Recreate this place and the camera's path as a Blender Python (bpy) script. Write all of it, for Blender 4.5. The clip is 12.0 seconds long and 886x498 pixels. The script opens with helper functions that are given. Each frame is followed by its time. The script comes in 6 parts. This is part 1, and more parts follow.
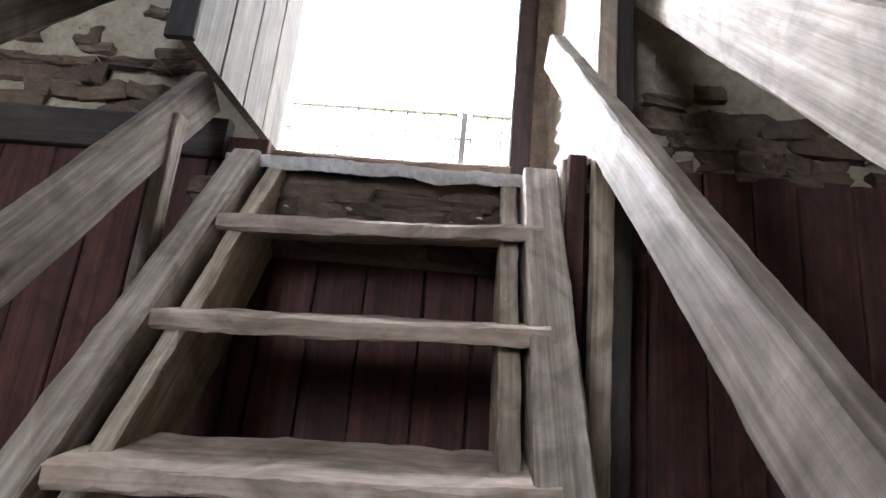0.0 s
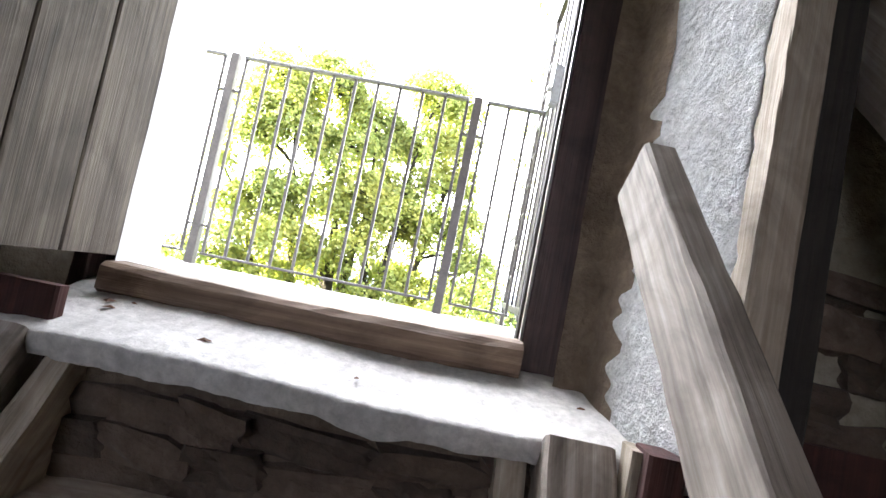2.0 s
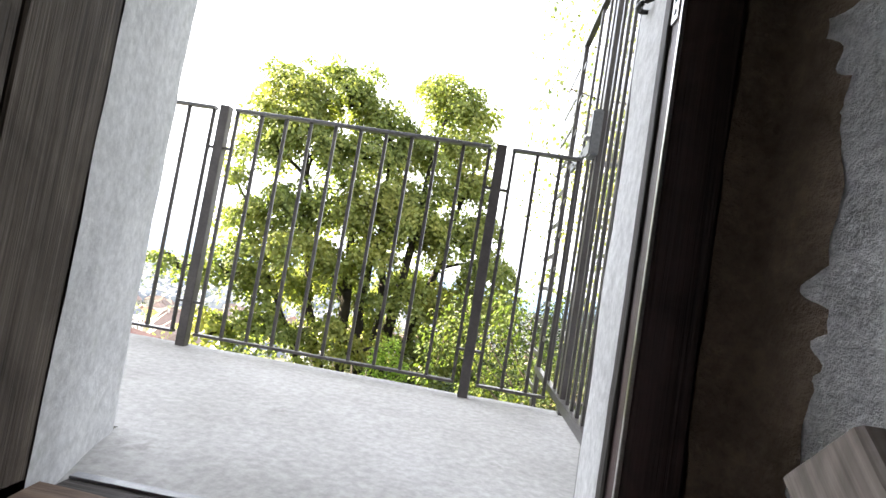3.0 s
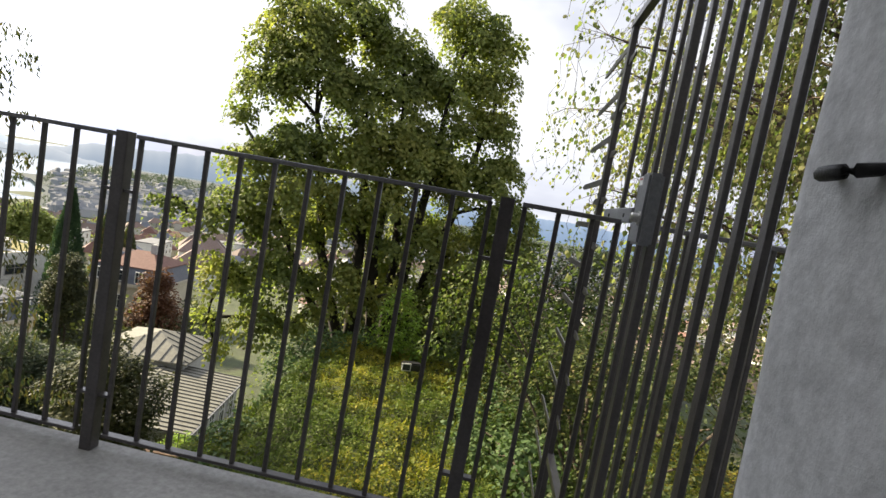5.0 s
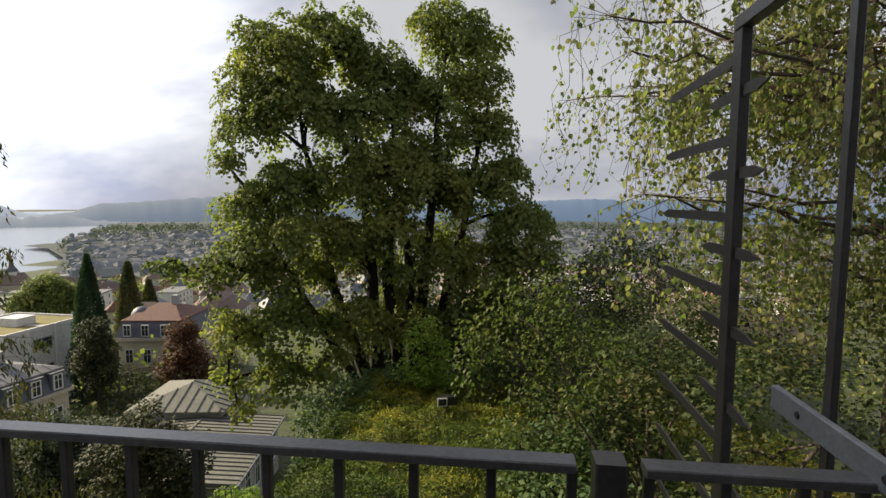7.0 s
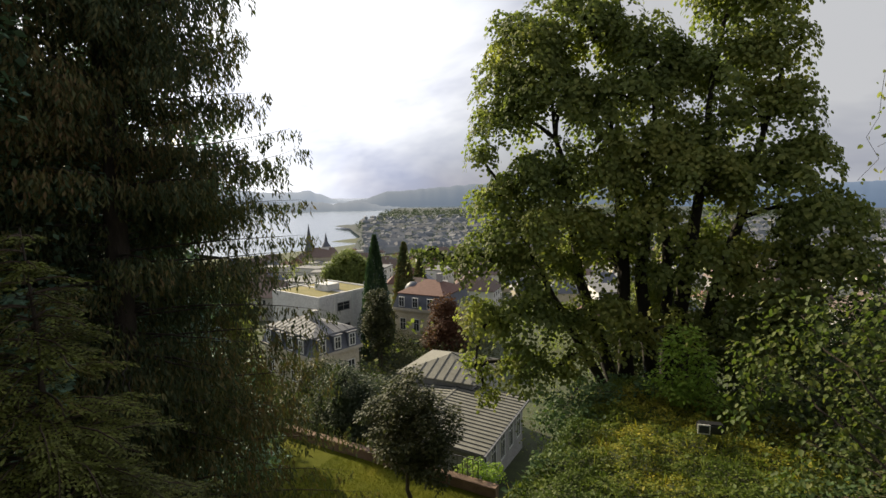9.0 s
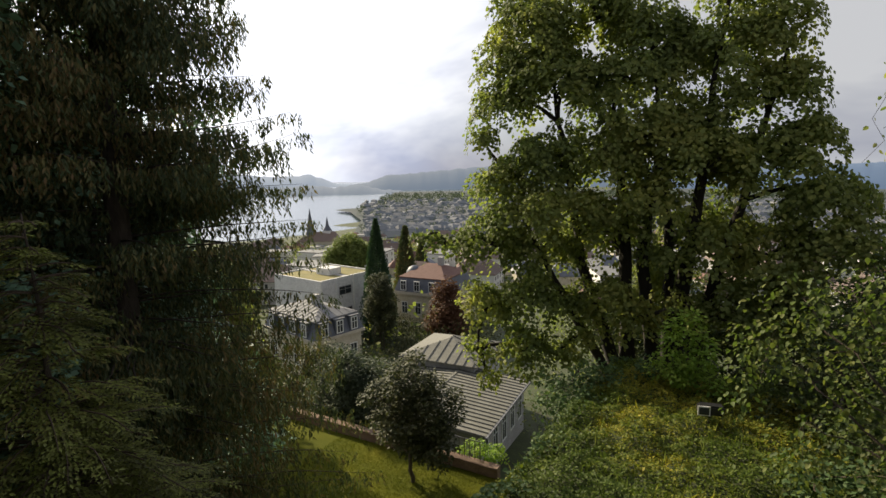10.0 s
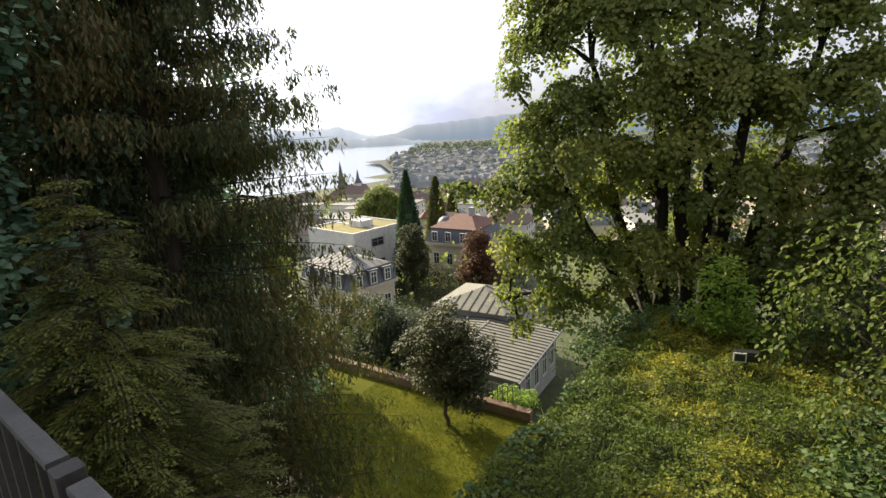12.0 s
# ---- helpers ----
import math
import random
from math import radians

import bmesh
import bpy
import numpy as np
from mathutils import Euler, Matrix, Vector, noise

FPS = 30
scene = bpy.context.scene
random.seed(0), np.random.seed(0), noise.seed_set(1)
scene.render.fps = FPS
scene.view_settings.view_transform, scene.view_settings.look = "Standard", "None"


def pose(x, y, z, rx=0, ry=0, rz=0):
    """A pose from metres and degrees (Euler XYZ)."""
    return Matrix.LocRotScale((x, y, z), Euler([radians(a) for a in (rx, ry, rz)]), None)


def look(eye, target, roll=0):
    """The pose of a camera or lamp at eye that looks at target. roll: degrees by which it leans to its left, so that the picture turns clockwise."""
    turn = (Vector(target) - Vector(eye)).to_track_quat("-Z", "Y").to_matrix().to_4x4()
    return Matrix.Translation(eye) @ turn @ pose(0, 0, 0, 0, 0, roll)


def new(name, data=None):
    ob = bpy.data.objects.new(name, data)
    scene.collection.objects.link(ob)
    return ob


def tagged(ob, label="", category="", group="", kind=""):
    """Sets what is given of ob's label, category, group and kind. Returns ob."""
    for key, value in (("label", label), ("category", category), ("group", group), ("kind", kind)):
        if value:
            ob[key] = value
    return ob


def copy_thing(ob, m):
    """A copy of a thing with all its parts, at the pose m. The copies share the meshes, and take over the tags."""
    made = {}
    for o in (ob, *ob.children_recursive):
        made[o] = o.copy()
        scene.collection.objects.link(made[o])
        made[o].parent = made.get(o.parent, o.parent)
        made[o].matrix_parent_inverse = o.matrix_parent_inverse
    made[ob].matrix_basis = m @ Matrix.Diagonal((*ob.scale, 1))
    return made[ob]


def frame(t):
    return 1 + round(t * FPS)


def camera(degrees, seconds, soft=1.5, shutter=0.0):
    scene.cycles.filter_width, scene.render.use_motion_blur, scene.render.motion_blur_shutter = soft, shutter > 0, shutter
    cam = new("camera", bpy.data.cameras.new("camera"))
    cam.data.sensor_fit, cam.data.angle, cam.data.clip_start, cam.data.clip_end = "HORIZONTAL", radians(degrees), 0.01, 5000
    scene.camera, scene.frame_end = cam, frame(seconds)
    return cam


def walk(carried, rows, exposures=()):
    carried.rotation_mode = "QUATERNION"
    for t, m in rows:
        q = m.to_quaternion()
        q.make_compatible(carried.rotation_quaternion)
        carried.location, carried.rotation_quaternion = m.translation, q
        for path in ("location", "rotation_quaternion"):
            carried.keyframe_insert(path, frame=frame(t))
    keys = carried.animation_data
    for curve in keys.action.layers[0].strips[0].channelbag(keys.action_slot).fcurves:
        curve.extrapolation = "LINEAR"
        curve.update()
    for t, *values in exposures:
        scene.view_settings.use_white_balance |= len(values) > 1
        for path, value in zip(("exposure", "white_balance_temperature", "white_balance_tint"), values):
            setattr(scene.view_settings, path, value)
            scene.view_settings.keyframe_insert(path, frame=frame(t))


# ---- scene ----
cam = camera(81.0, 12.0)
PATH = [
    (0, (0.284, -1.694, -0.676), (0.178, 0.243, -0.19), 5.7),
    (0.5, (0.327, -1.494, -0.544), (0.255, 0.43, -0.003), 9.1),
    (1, (0.257, -1.337, -0.361), (0.125, 0.593, 0.149), 8.8),
    (1.5, (0.205, -1.217, -0.01), (0.164, 0.778, 0.121), 7.9),
    (2, (0.256, -1.014, 0.146), (0.164, 0.98, 0.274), 11.4),
    (2.5, (0.169, -0.854, 0.294), (0.001, 1.134, 0.429), 9.2),
    (4.5, (0.163, -0.263, 0.902), (0.045, 1.731, 0.799), 10.9),
    (5, (0.155, -0.095, 1.005), (-0.036, 1.888, 0.833), 10.1),
    (5.5, (0.118, 0.054, 1.119), (-0.205, 2.023, 0.98), 5.5),
    (6, (0.05, 0.228, 1.266), (-0.165, 2.194, 0.968), -0.3),
    (6.5, (0.067, 0.46, 1.278), (-0.026, 2.441, 1.018), 1.6),
    (7, (0.027, 0.742, 1.405), (-0.219, 2.719, 1.225), 0.1),
    (7.5, (-0.04, 0.99, 1.47), (-0.575, 2.915, 1.39), 0.2),
    (9.5, (-0.11, 1.265, 1.56), (-1.276, 2.868, 1.292), -1.2),
    (10, (-0.115, 1.265, 1.56), (-1.236, 2.895, 1.268), -1.0),
    (10.5, (-0.11, 1.265, 1.555), (-1.167, 2.92, 1.174), 2.7),
    (11, (-0.11, 1.275, 1.555), (-1.087, 2.965, 1.12), 4.0),
    (11.5, (-0.115, 1.265, 1.56), (-1.221, 2.858, 1.073), 0.6),
    (12, (-0.12, 1.26, 1.56), (-1.321, 2.787, 1.085), -2.7),
]
walk(cam, [(t, look(eye, aim, roll)) for t, eye, aim, roll in PATH],
     exposures=[(0.0, 6.65), (0.5, 6.4), (1.0, 6.2), (1.5, 6.0), (2.0, 5.45), (2.7, 4.2), (3.4, 2.9), (4.3, 2.2), (5.0, 1.6), (5.5, 1.05), (6.0, 0.75), (7.5, 0.65), (9.5, 0.55), (10.5, 0.75), (11.0, 0.88), (12.0, 1.28)])

# ---- light ----
SUN_AZ = radians(75)      # left of the way out of the door
SUN_EL = radians(28)
SUN_DIR = Vector((-math.sin(SUN_AZ) * math.cos(SUN_EL), math.cos(SUN_AZ) * math.cos(SUN_EL), math.sin(SUN_EL)))


def make_world():
    w = bpy.data.worlds.new("sky")
    scene.world = w
    w.use_nodes = True
    nt = w.node_tree
    nt.nodes.clear()
    N, L = nt.nodes.new, nt.links.new
    out, bg = N("ShaderNodeOutputWorld"), N("ShaderNodeBackground")
    sky = N("ShaderNodeTexSky")
    sky.sky_type, sky.sun_disc = "NISHITA", False
    sky.sun_elevation, sky.sun_rotation = SUN_EL, -SUN_AZ
    sky.air_density, sky.dust_density, sky.ozone_density = 1.0, 1.5, 1.5
    tc, mp = N("ShaderNodeTexCoord"), N("ShaderNodeMapping")
    mp.inputs["Scale"].default_value = (1.0, 1.0, 2.3)
    L(tc.outputs["Generated"], mp.inputs["Vector"])
    n1, n2 = N("ShaderNodeTexNoise"), N("ShaderNodeTexNoise")
    for n, sc, d in ((n1, 1.7, 5.0), (n2, 1.0, 3.0)):
        n.inputs["Scale"].default_value, n.inputs["Detail"].default_value = sc, d
        n.inputs["Roughness"].default_value = 0.55
        n.inputs["Distortion"].default_value = 0.4
        L(mp.outputs["Vector"], n.inputs["Vector"])
    shade = N("ShaderNodeValToRGB")     # thick grey to thin bright cloud
    shade.color_ramp.elements[0].position, shade.color_ramp.elements[0].color = 0.38, (3.9, 4.2, 5.4, 1)
    shade.color_ramp.elements[1].position, shade.color_ramp.elements[1].color = 0.60, (8.6, 8.7, 9.0, 1)
    L(n1.outputs["Fac"], shade.inputs["Fac"])
    # cloud is brighter round the hidden sun
    dot = N("ShaderNodeVectorMath")
    dot.operation = "DOT_PRODUCT"
    L(tc.outputs["Generated"], dot.inputs[0])
    dot.inputs[1].default_value = SUN_DIR
    glow = N("ShaderNodeMapRange")
    glow.inputs["From Min"].default_value, glow.inputs["From Max"].default_value = 0.55, 1.0
    glow.inputs["To Min"].default_value, glow.inputs["To Max"].default_value = 0.70, 2.4
    glow.interpolation_type = "SMOOTHSTEP"
    L(dot.outputs["Value"], glow.inputs["Value"])
    mul = N("ShaderNodeVectorMath")
    mul.operation = "SCALE"
    L(shade.outputs["Color"], mul.inputs[0])
    L(glow.outputs["Result"], mul.inputs["Scale"])
    cover = N("ShaderNodeMapRange")
    cover.inputs["From Min"].default_value, cover.inputs["From Max"].default_value = 0.34, 0.5
    cover.inputs["To Min"].default_value, cover.inputs["To Max"].default_value = 0.55, 1.0
    L(n2.outputs["Fac"], cover.inputs["Value"])
    mix = N("ShaderNodeMix")
    mix.data_type = "RGBA"
    L(cover.outputs["Result"], mix.inputs["Factor"])
    L(sky.outputs["Color"], mix.inputs["A"])
    L(mul.outputs["Vector"], mix.inputs["B"])
    L(mix.outputs["Result"], bg.inputs["Color"])
    bg.inputs["Strength"].default_value = 0.064
    L(bg.outputs["Background"], out.inputs["Surface"])


make_world()
sun = new("sun", bpy.data.lights.new("sun", "SUN"))
sun.data.energy, sun.data.angle, sun.data.color = 5.0, radians(1.5), (1.0, 0.86, 0.60)
sun.matrix_world = look(SUN_DIR * 60, (0, 0, 0))


# ---- materials ----
def shader(name):
    m = bpy.data.materials.new(name)
    m.use_nodes = True
    nt = m.node_tree
    return m, nt, nt.nodes["Principled BSDF"]


def ramp(nt, fac, stops):
    r = nt.nodes.new("ShaderNodeValToRGB")
    e = r.color_ramp.elements
    while len(e) < len(stops):
        e.new(0.5)
    for el, (p, c) in zip(e, stops):
        el.position, el.color = p, (*c, 1)
    nt.links.new(fac, r.inputs["Fac"])
    return r.outputs["Color"]


def noise_tex(nt, scale, detail=6.0, stretch=(1, 1, 1), rough=0.6, coord="Object", distort=0.0):
    tc, mp, n = (nt.nodes.new(k) for k in ("ShaderNodeTexCoord", "ShaderNodeMapping", "ShaderNodeTexNoise"))
    mp.inputs["Scale"].default_value = stretch
    nt.links.new(tc.outputs[coord], mp.inputs["Vector"])
    nt.links.new(mp.outputs["Vector"], n.inputs["Vector"])
    n.inputs["Scale"].default_value, n.inputs["Detail"].default_value, n.inputs["Roughness"].default_value = scale, detail, rough
    n.inputs["Distortion"].default_value = distort
    return n.outputs["Fac"]


def mixed(nt, a, b, fac, mode="MIX"):
    m = nt.nodes.new("ShaderNodeMix")
    m.data_type, m.blend_type = "RGBA", mode
    for sock, v in (("A", a), ("B", b)):
        if isinstance(v, tuple):
            m.inputs[sock].default_value = (*v, 1)
        else:
            nt.links.new(v, m.inputs[sock])
    if isinstance(fac, float):
        m.inputs["Factor"].default_value = fac
    else:
        nt.links.new(fac, m.inputs["Factor"])
    return m.outputs["Result"]


def bump(nt, bsdf, height, strength, distance):
    b = nt.nodes.new("ShaderNodeBump")
    b.inputs["Strength"].default_value, b.inputs["Distance"].default_value = strength, distance
    nt.links.new(height, b.inputs["Height"])
    nt.links.new(b.outputs["Normal"], bsdf.inputs["Normal"])


def rand_shift(nt, color, amount):
    """Every object a little lighter or darker than the next."""
    oi, mr, vm = nt.nodes.new("ShaderNodeObjectInfo"), nt.nodes.new("ShaderNodeMapRange"), nt.nodes.new("ShaderNodeVectorMath")
    mr.inputs["To Min"].default_value, mr.inputs["To Max"].default_value = 1 - amount, 1 + amount
    nt.links.new(oi.outputs["Random"], mr.inputs["Value"])
    vm.operation = "SCALE"
    nt.links.new(color, vm.inputs[0])
    nt.links.new(mr.outputs["Result"], vm.inputs["Scale"])
    return vm.outputs["Vector"]


def rough_mat(name, stops, scale, rough=0.85, depth=0.004, strength=0.5, stretch=(1, 1, 1), fine=8.0, vary=0.0, metal=0.0, grime=None):
    """A matt surface with two sizes of variation: large patches and a fine grain."""
    m, nt, b = shader(name)
    big = noise_tex(nt, scale, 8, stretch, 0.65, distort=0.3)
    small = noise_tex(nt, scale * fine, 5, stretch, 0.7)
    col = ramp(nt, big, stops)
    col = mixed(nt, col, ramp(nt, small, [(0.35, (0.72, 0.72, 0.72)), (0.65, (1.12, 1.12, 1.12))]), 0.8, "MULTIPLY")
    if grime:
        spot = noise_tex(nt, grime[1], 6, stretch, 0.7)
        fac = nt.nodes.new("ShaderNodeMapRange")
        fac.inputs["From Min"].default_value, fac.inputs["From Max"].default_value = grime[2], grime[2] + 0.1
        nt.links.new(spot, fac.inputs["Value"])
        col = mixed(nt, col, grime[0], fac.outputs["Result"])
    if vary:
        col = rand_shift(nt, col, vary)
    nt.links.new(col, b.inputs["Base Color"])
    b.inputs["Roughness"].default_value, b.inputs["Metallic"].default_value = rough, metal
    both = nt.nodes.new("ShaderNodeMath")
    both.operation = "ADD"
    nt.links.new(big, both.inputs[0])
    nt.links.new(small, both.inputs[1])
    bump(nt, b, both.outputs[0], strength, depth)
    return m


def wood_mat(name, dark, mid, light, rough=0.75, depth=0.003, rings=55.0, vary=0.18, knots=True):
    """Wood whose grain runs along the local x axis."""
    m, nt, b = shader(name)
    tc, oi = nt.nodes.new("ShaderNodeTexCoord"), nt.nodes.new("ShaderNodeObjectInfo")
    off = nt.nodes.new("ShaderNodeVectorMath")
    off.operation = "ADD"
    sc = nt.nodes.new("ShaderNodeVectorMath")
    sc.operation = "SCALE"
    comb = nt.nodes.new("ShaderNodeCombineXYZ")
    for k in ("X", "Y", "Z"):
        nt.links.new(oi.outputs["Random"], comb.inputs[k])
    nt.links.new(comb.outputs[0], sc.inputs[0])
    sc.inputs["Scale"].default_value = 13.0
    nt.links.new(tc.outputs["Object"], off.inputs[0])
    nt.links.new(sc.outputs["Vector"], off.inputs[1])

    def tex(scale, stretch, detail=6, distort=0.0):
        mp, n = nt.nodes.new("ShaderNodeMapping"), nt.nodes.new("ShaderNodeTexNoise")
        mp.inputs["Scale"].default_value = stretch
        nt.links.new(off.outputs["Vector"], mp.inputs["Vector"])
        nt.links.new(mp.outputs["Vector"], n.inputs["Vector"])
        n.inputs["Scale"].default_value, n.inputs["Detail"].default_value, n.inputs["Distortion"].default_value = scale, detail, distort
        n.inputs["Roughness"].default_value = 0.6
        return n.outputs["Fac"]
    grain = tex(rings, (0.028, 1, 1), 5, 0.35)
    fibre = tex(rings * 4, (0.014, 1, 1), 3)
    stain = tex(7.5, (0.7, 1, 1), 9, 1.4)
    col = ramp(nt, grain, [(0.32, dark), (0.5, mid), (0.68, light)])
    col = mixed(nt, col, ramp(nt, fibre, [(0.3, (0.66, 0.65, 0.64)), (0.7, (1.12, 1.12, 1.12))]), 0.55, "MULTIPLY")
    col = mixed(nt, col, ramp(nt, stain, [(0.34, (0.50, 0.47, 0.44)), (0.6, (1.15, 1.15, 1.15))]), 0.85, "MULTIPLY")
    if knots:
        v = nt.nodes.new("ShaderNodeTexVoronoi")
        mp = nt.nodes.new("ShaderNodeMapping")
        mp.inputs["Scale"].default_value = (2.2, 6, 6)
        nt.links.new(off.outputs["Vector"], mp.inputs["Vector"])
        nt.links.new(mp.outputs["Vector"], v.inputs["Vector"])
        v.inputs["Scale"].default_value = 0.9
        col = mixed(nt, ramp(nt, v.outputs["Distance"], [(0.05, (0.35, 0.3, 0.26)), (0.12, (1, 1, 1))]), col, 1.0, "MULTIPLY")
    col = rand_shift(nt, col, vary)
    nt.links.new(col, b.inputs["Base Color"])
    b.inputs["Roughness"].default_value = rough
    add = nt.nodes.new("ShaderNodeMath")
    add.operation = "ADD"
    nt.links.new(grain, add.inputs[0])
    nt.links.new(fibre, add.inputs[1])
    bump(nt, b, add.outputs[0], 0.55, depth)
    return m


def leaf_mat(name, stops, patch=0.35, through_light=0.45, rough=0.62, single=0.45, broad=1.1):
    """Leaves: each one its own shade, in patches over the crown, with light shining through."""
    m, nt, b = shader(name)
    geo = nt.nodes.new("ShaderNodeNewGeometry")
    big = noise_tex(nt, patch, 3, coord="Object")
    mixv = nt.nodes.new("ShaderNodeMath")
    mixv.operation = "MULTIPLY_ADD"
    nt.links.new(geo.outputs["Random Per Island"], mixv.inputs[0])
    mixv.inputs[1].default_value = single
    sub = nt.nodes.new("ShaderNodeMath")
    sub.operation = "MULTIPLY_ADD"
    nt.links.new(big, sub.inputs[0])
    sub.inputs[1].default_value, sub.inputs[2].default_value = broad, 0.25 - 0.5 * broad
    nt.links.new(sub.outputs[0], mixv.inputs[2])
    col = ramp(nt, mixv.outputs[0], stops)
    nt.links.new(col, b.inputs["Base Color"])
    b.inputs["Roughness"].default_value = rough
    b.inputs["Specular IOR Level"].default_value = 0.22
    tr, ms = nt.nodes.new("ShaderNodeBsdfTranslucent"), nt.nodes.new("ShaderNodeMixShader")
    nt.links.new(mixed(nt, col, (1.12, 1.25, 0.72), 1.0, "MULTIPLY"), tr.inputs["Color"])
    ms.inputs[0].default_value = through_light
    nt.links.new(b.outputs[0], ms.inputs[1])
    nt.links.new(tr.outputs[0], ms.inputs[2])
    nt.links.new(ms.outputs[0], nt.nodes["Material Output"].inputs["Surface"])
    return m


GREY_WOOD = wood_mat("weathered_grey_wood", (0.178, 0.146, 0.120), (0.280, 0.238, 0.202), (0.415, 0.365, 0.318))
DOOR_WOOD = wood_mat("weathered_door_boards", (0.058, 0.044, 0.033), (0.104, 0.083, 0.064), (0.168, 0.138, 0.110), rings=75, vary=0.12)
PALE_WOOD = wood_mat("pale_worn_wood", (0.289, 0.230, 0.170), (0.425, 0.357, 0.281), (0.527, 0.468, 0.391))
TREAD_WOOD = wood_mat("worn_tread_wood", (0.337, 0.259, 0.205), (0.495, 0.399, 0.334), (0.607, 0.517, 0.452), rings=18)
BROWN_WOOD = wood_mat("dark_brown_boards", (0.0400, 0.0150, 0.0130), (0.0660, 0.0245, 0.0210), (0.0960, 0.0370, 0.0320), rough=0.85)
FRAME_WOOD = wood_mat("dark_frame_wood", (0.05, 0.028, 0.025), (0.075, 0.042, 0.038), (0.10, 0.06, 0.052), rough=0.5)
SILL_WOOD = wood_mat("worn_sill_wood", (0.110, 0.068, 0.045), (0.182, 0.120, 0.080), (0.248, 0.177, 0.125))
BLACK_WOOD = wood_mat("near_black_wood", (0.02, 0.016, 0.014), (0.032, 0.026, 0.022), (0.05, 0.04, 0.035))
PLASTER = rough_mat("old_lime_plaster", [(0.25, (0.210, 0.180, 0.132)), (0.5, (0.330, 0.290, 0.225)), (0.75, (0.440, 0.400, 0.330))], 5.0, 0.95, 0.012, 0.7, fine=7, grime=((0.170, 0.139, 0.098), 3.2, 0.60))
RENDER = rough_mat("smooth_grey_render", [(0.3, (0.50, 0.50, 0.49)), (0.55, (0.60, 0.60, 0.59)), (0.8, (0.68, 0.68, 0.67))], 3.0, 0.9, 0.004, 0.5, fine=14, grime=((0.44, 0.45, 0.42), 5.0, 0.6))
STONE = rough_mat("rubble_stone", [(0.3, (0.066, 0.046, 0.034)), (0.55, (0.120, 0.086, 0.064)), (0.8, (0.204, 0.150, 0.112))], 6.0, 0.95, 0.010, 0.8, fine=6, vary=0.35)
MORTAR = rough_mat("crumbling_mortar", [(0.3, (0.110, 0.080, 0.056)), (0.7, (0.231, 0.171, 0.120))], 9.0, 0.97, 0.012, 0.9, fine=6)
CONCRETE = rough_mat("dusty_concrete", [(0.3, (0.281, 0.273, 0.257)), (0.55, (0.359, 0.351, 0.335)), (0.8, (0.421, 0.413, 0.398))], 2.2, 0.93, 0.004, 0.6, fine=18, grime=((0.172, 0.164, 0.148), 4.5, 0.62))
DUST = rough_mat("pale_dusty_mortar", [(0.3, (0.50, 0.475, 0.45)), (0.55, (0.65, 0.62, 0.59)), (0.8, (0.74, 0.72, 0.70))], 5.0, 0.95, 0.006, 0.7, fine=9, grime=((0.30, 0.28, 0.25), 9.0, 0.62))
# White raised beyond the plaster's to stand in for daylight from the door.
LIT_LIMEWASH = rough_mat("daylight_white_limewash", [(0.3, (0.60, 0.59, 0.56)), (0.48, (0.83, 0.83, 0.82)), (0.75, (0.89, 0.89, 0.88))], 14.0, 0.95, 0.05, 1.0, fine=5, grime=((0.25, 0.21, 0.15), 7.5, 0.64))
IRON = rough_mat("dark_brown_painted_iron", [(0.3, (0.056, 0.049, 0.049)), (0.7, (0.088, 0.078, 0.077))], 12.0, 0.32, 0.0012, 0.5, fine=9, vary=0.1)
# Lighter grey than IRON stands in for sky reflected on the rail's top.
RAIL_CAP = rough_mat("sky_sheen_grey_iron", [(0.3, (0.10, 0.098, 0.10)), (0.7, (0.16, 0.155, 0.16))], 12.0, 0.30, 0.0012, 0.5, fine=9)
STEEL = rough_mat("grey_painted_steel", [(0.3, (0.20, 0.205, 0.22)), (0.7, (0.27, 0.275, 0.29))], 9.0, 0.4, 0.0006, 0.4, fine=12)
CHROME = rough_mat("worn_bright_steel", [(0.3, (0.50, 0.49, 0.46)), (0.7, (0.68, 0.67, 0.64))], 30.0, 0.28, 0.0004, 0.3, metal=1.0)
BLACK_IRON = rough_mat("wrought_black_iron", [(0.3, (0.014, 0.014, 0.014)), (0.7, (0.03, 0.028, 0.027))], 40.0, 0.5, 0.002, 0.5)
LABEL_WHITE = rough_mat("white_sticker", [(0.3, (0.75, 0.75, 0.74)), (0.7, (0.82, 0.82, 0.81))], 30.0, 0.5, 0.0002, 0.2)
LABEL_RED = rough_mat("red_sticker_print", [(0.3, (0.5, 0.06, 0.05)), (0.7, (0.6, 0.09, 0.07))], 30.0, 0.5, 0.0002, 0.2)
BARK = rough_mat("furrowed_bark", [(0.3, (0.045, 0.034, 0.025)), (0.7, (0.11, 0.085, 0.065))], 5.0, 0.95, 0.03, 0.8, stretch=(1, 1, 0.25), fine=5)
# Same bark pattern as BARK at about a third of its tone.
DARK_BARK = rough_mat("dark_stem_bark", [(0.3, (0.014, 0.012, 0.009)), (0.7, (0.034, 0.028, 0.020))], 5.0, 0.95, 0.03, 0.8, stretch=(1, 1, 0.25), fine=5)
TWIG = rough_mat("brown_twig", [(0.3, (0.07, 0.045, 0.03)), (0.7, (0.14, 0.10, 0.07))], 20.0, 0.9, 0.004, 0.5)
SOIL = rough_mat("leafy_soil", [(0.3, (0.035, 0.035, 0.018)), (0.55, (0.05, 0.065, 0.022)), (0.8, (0.09, 0.10, 0.04))], 0.6, 0.97, 0.05, 0.7, fine=14)
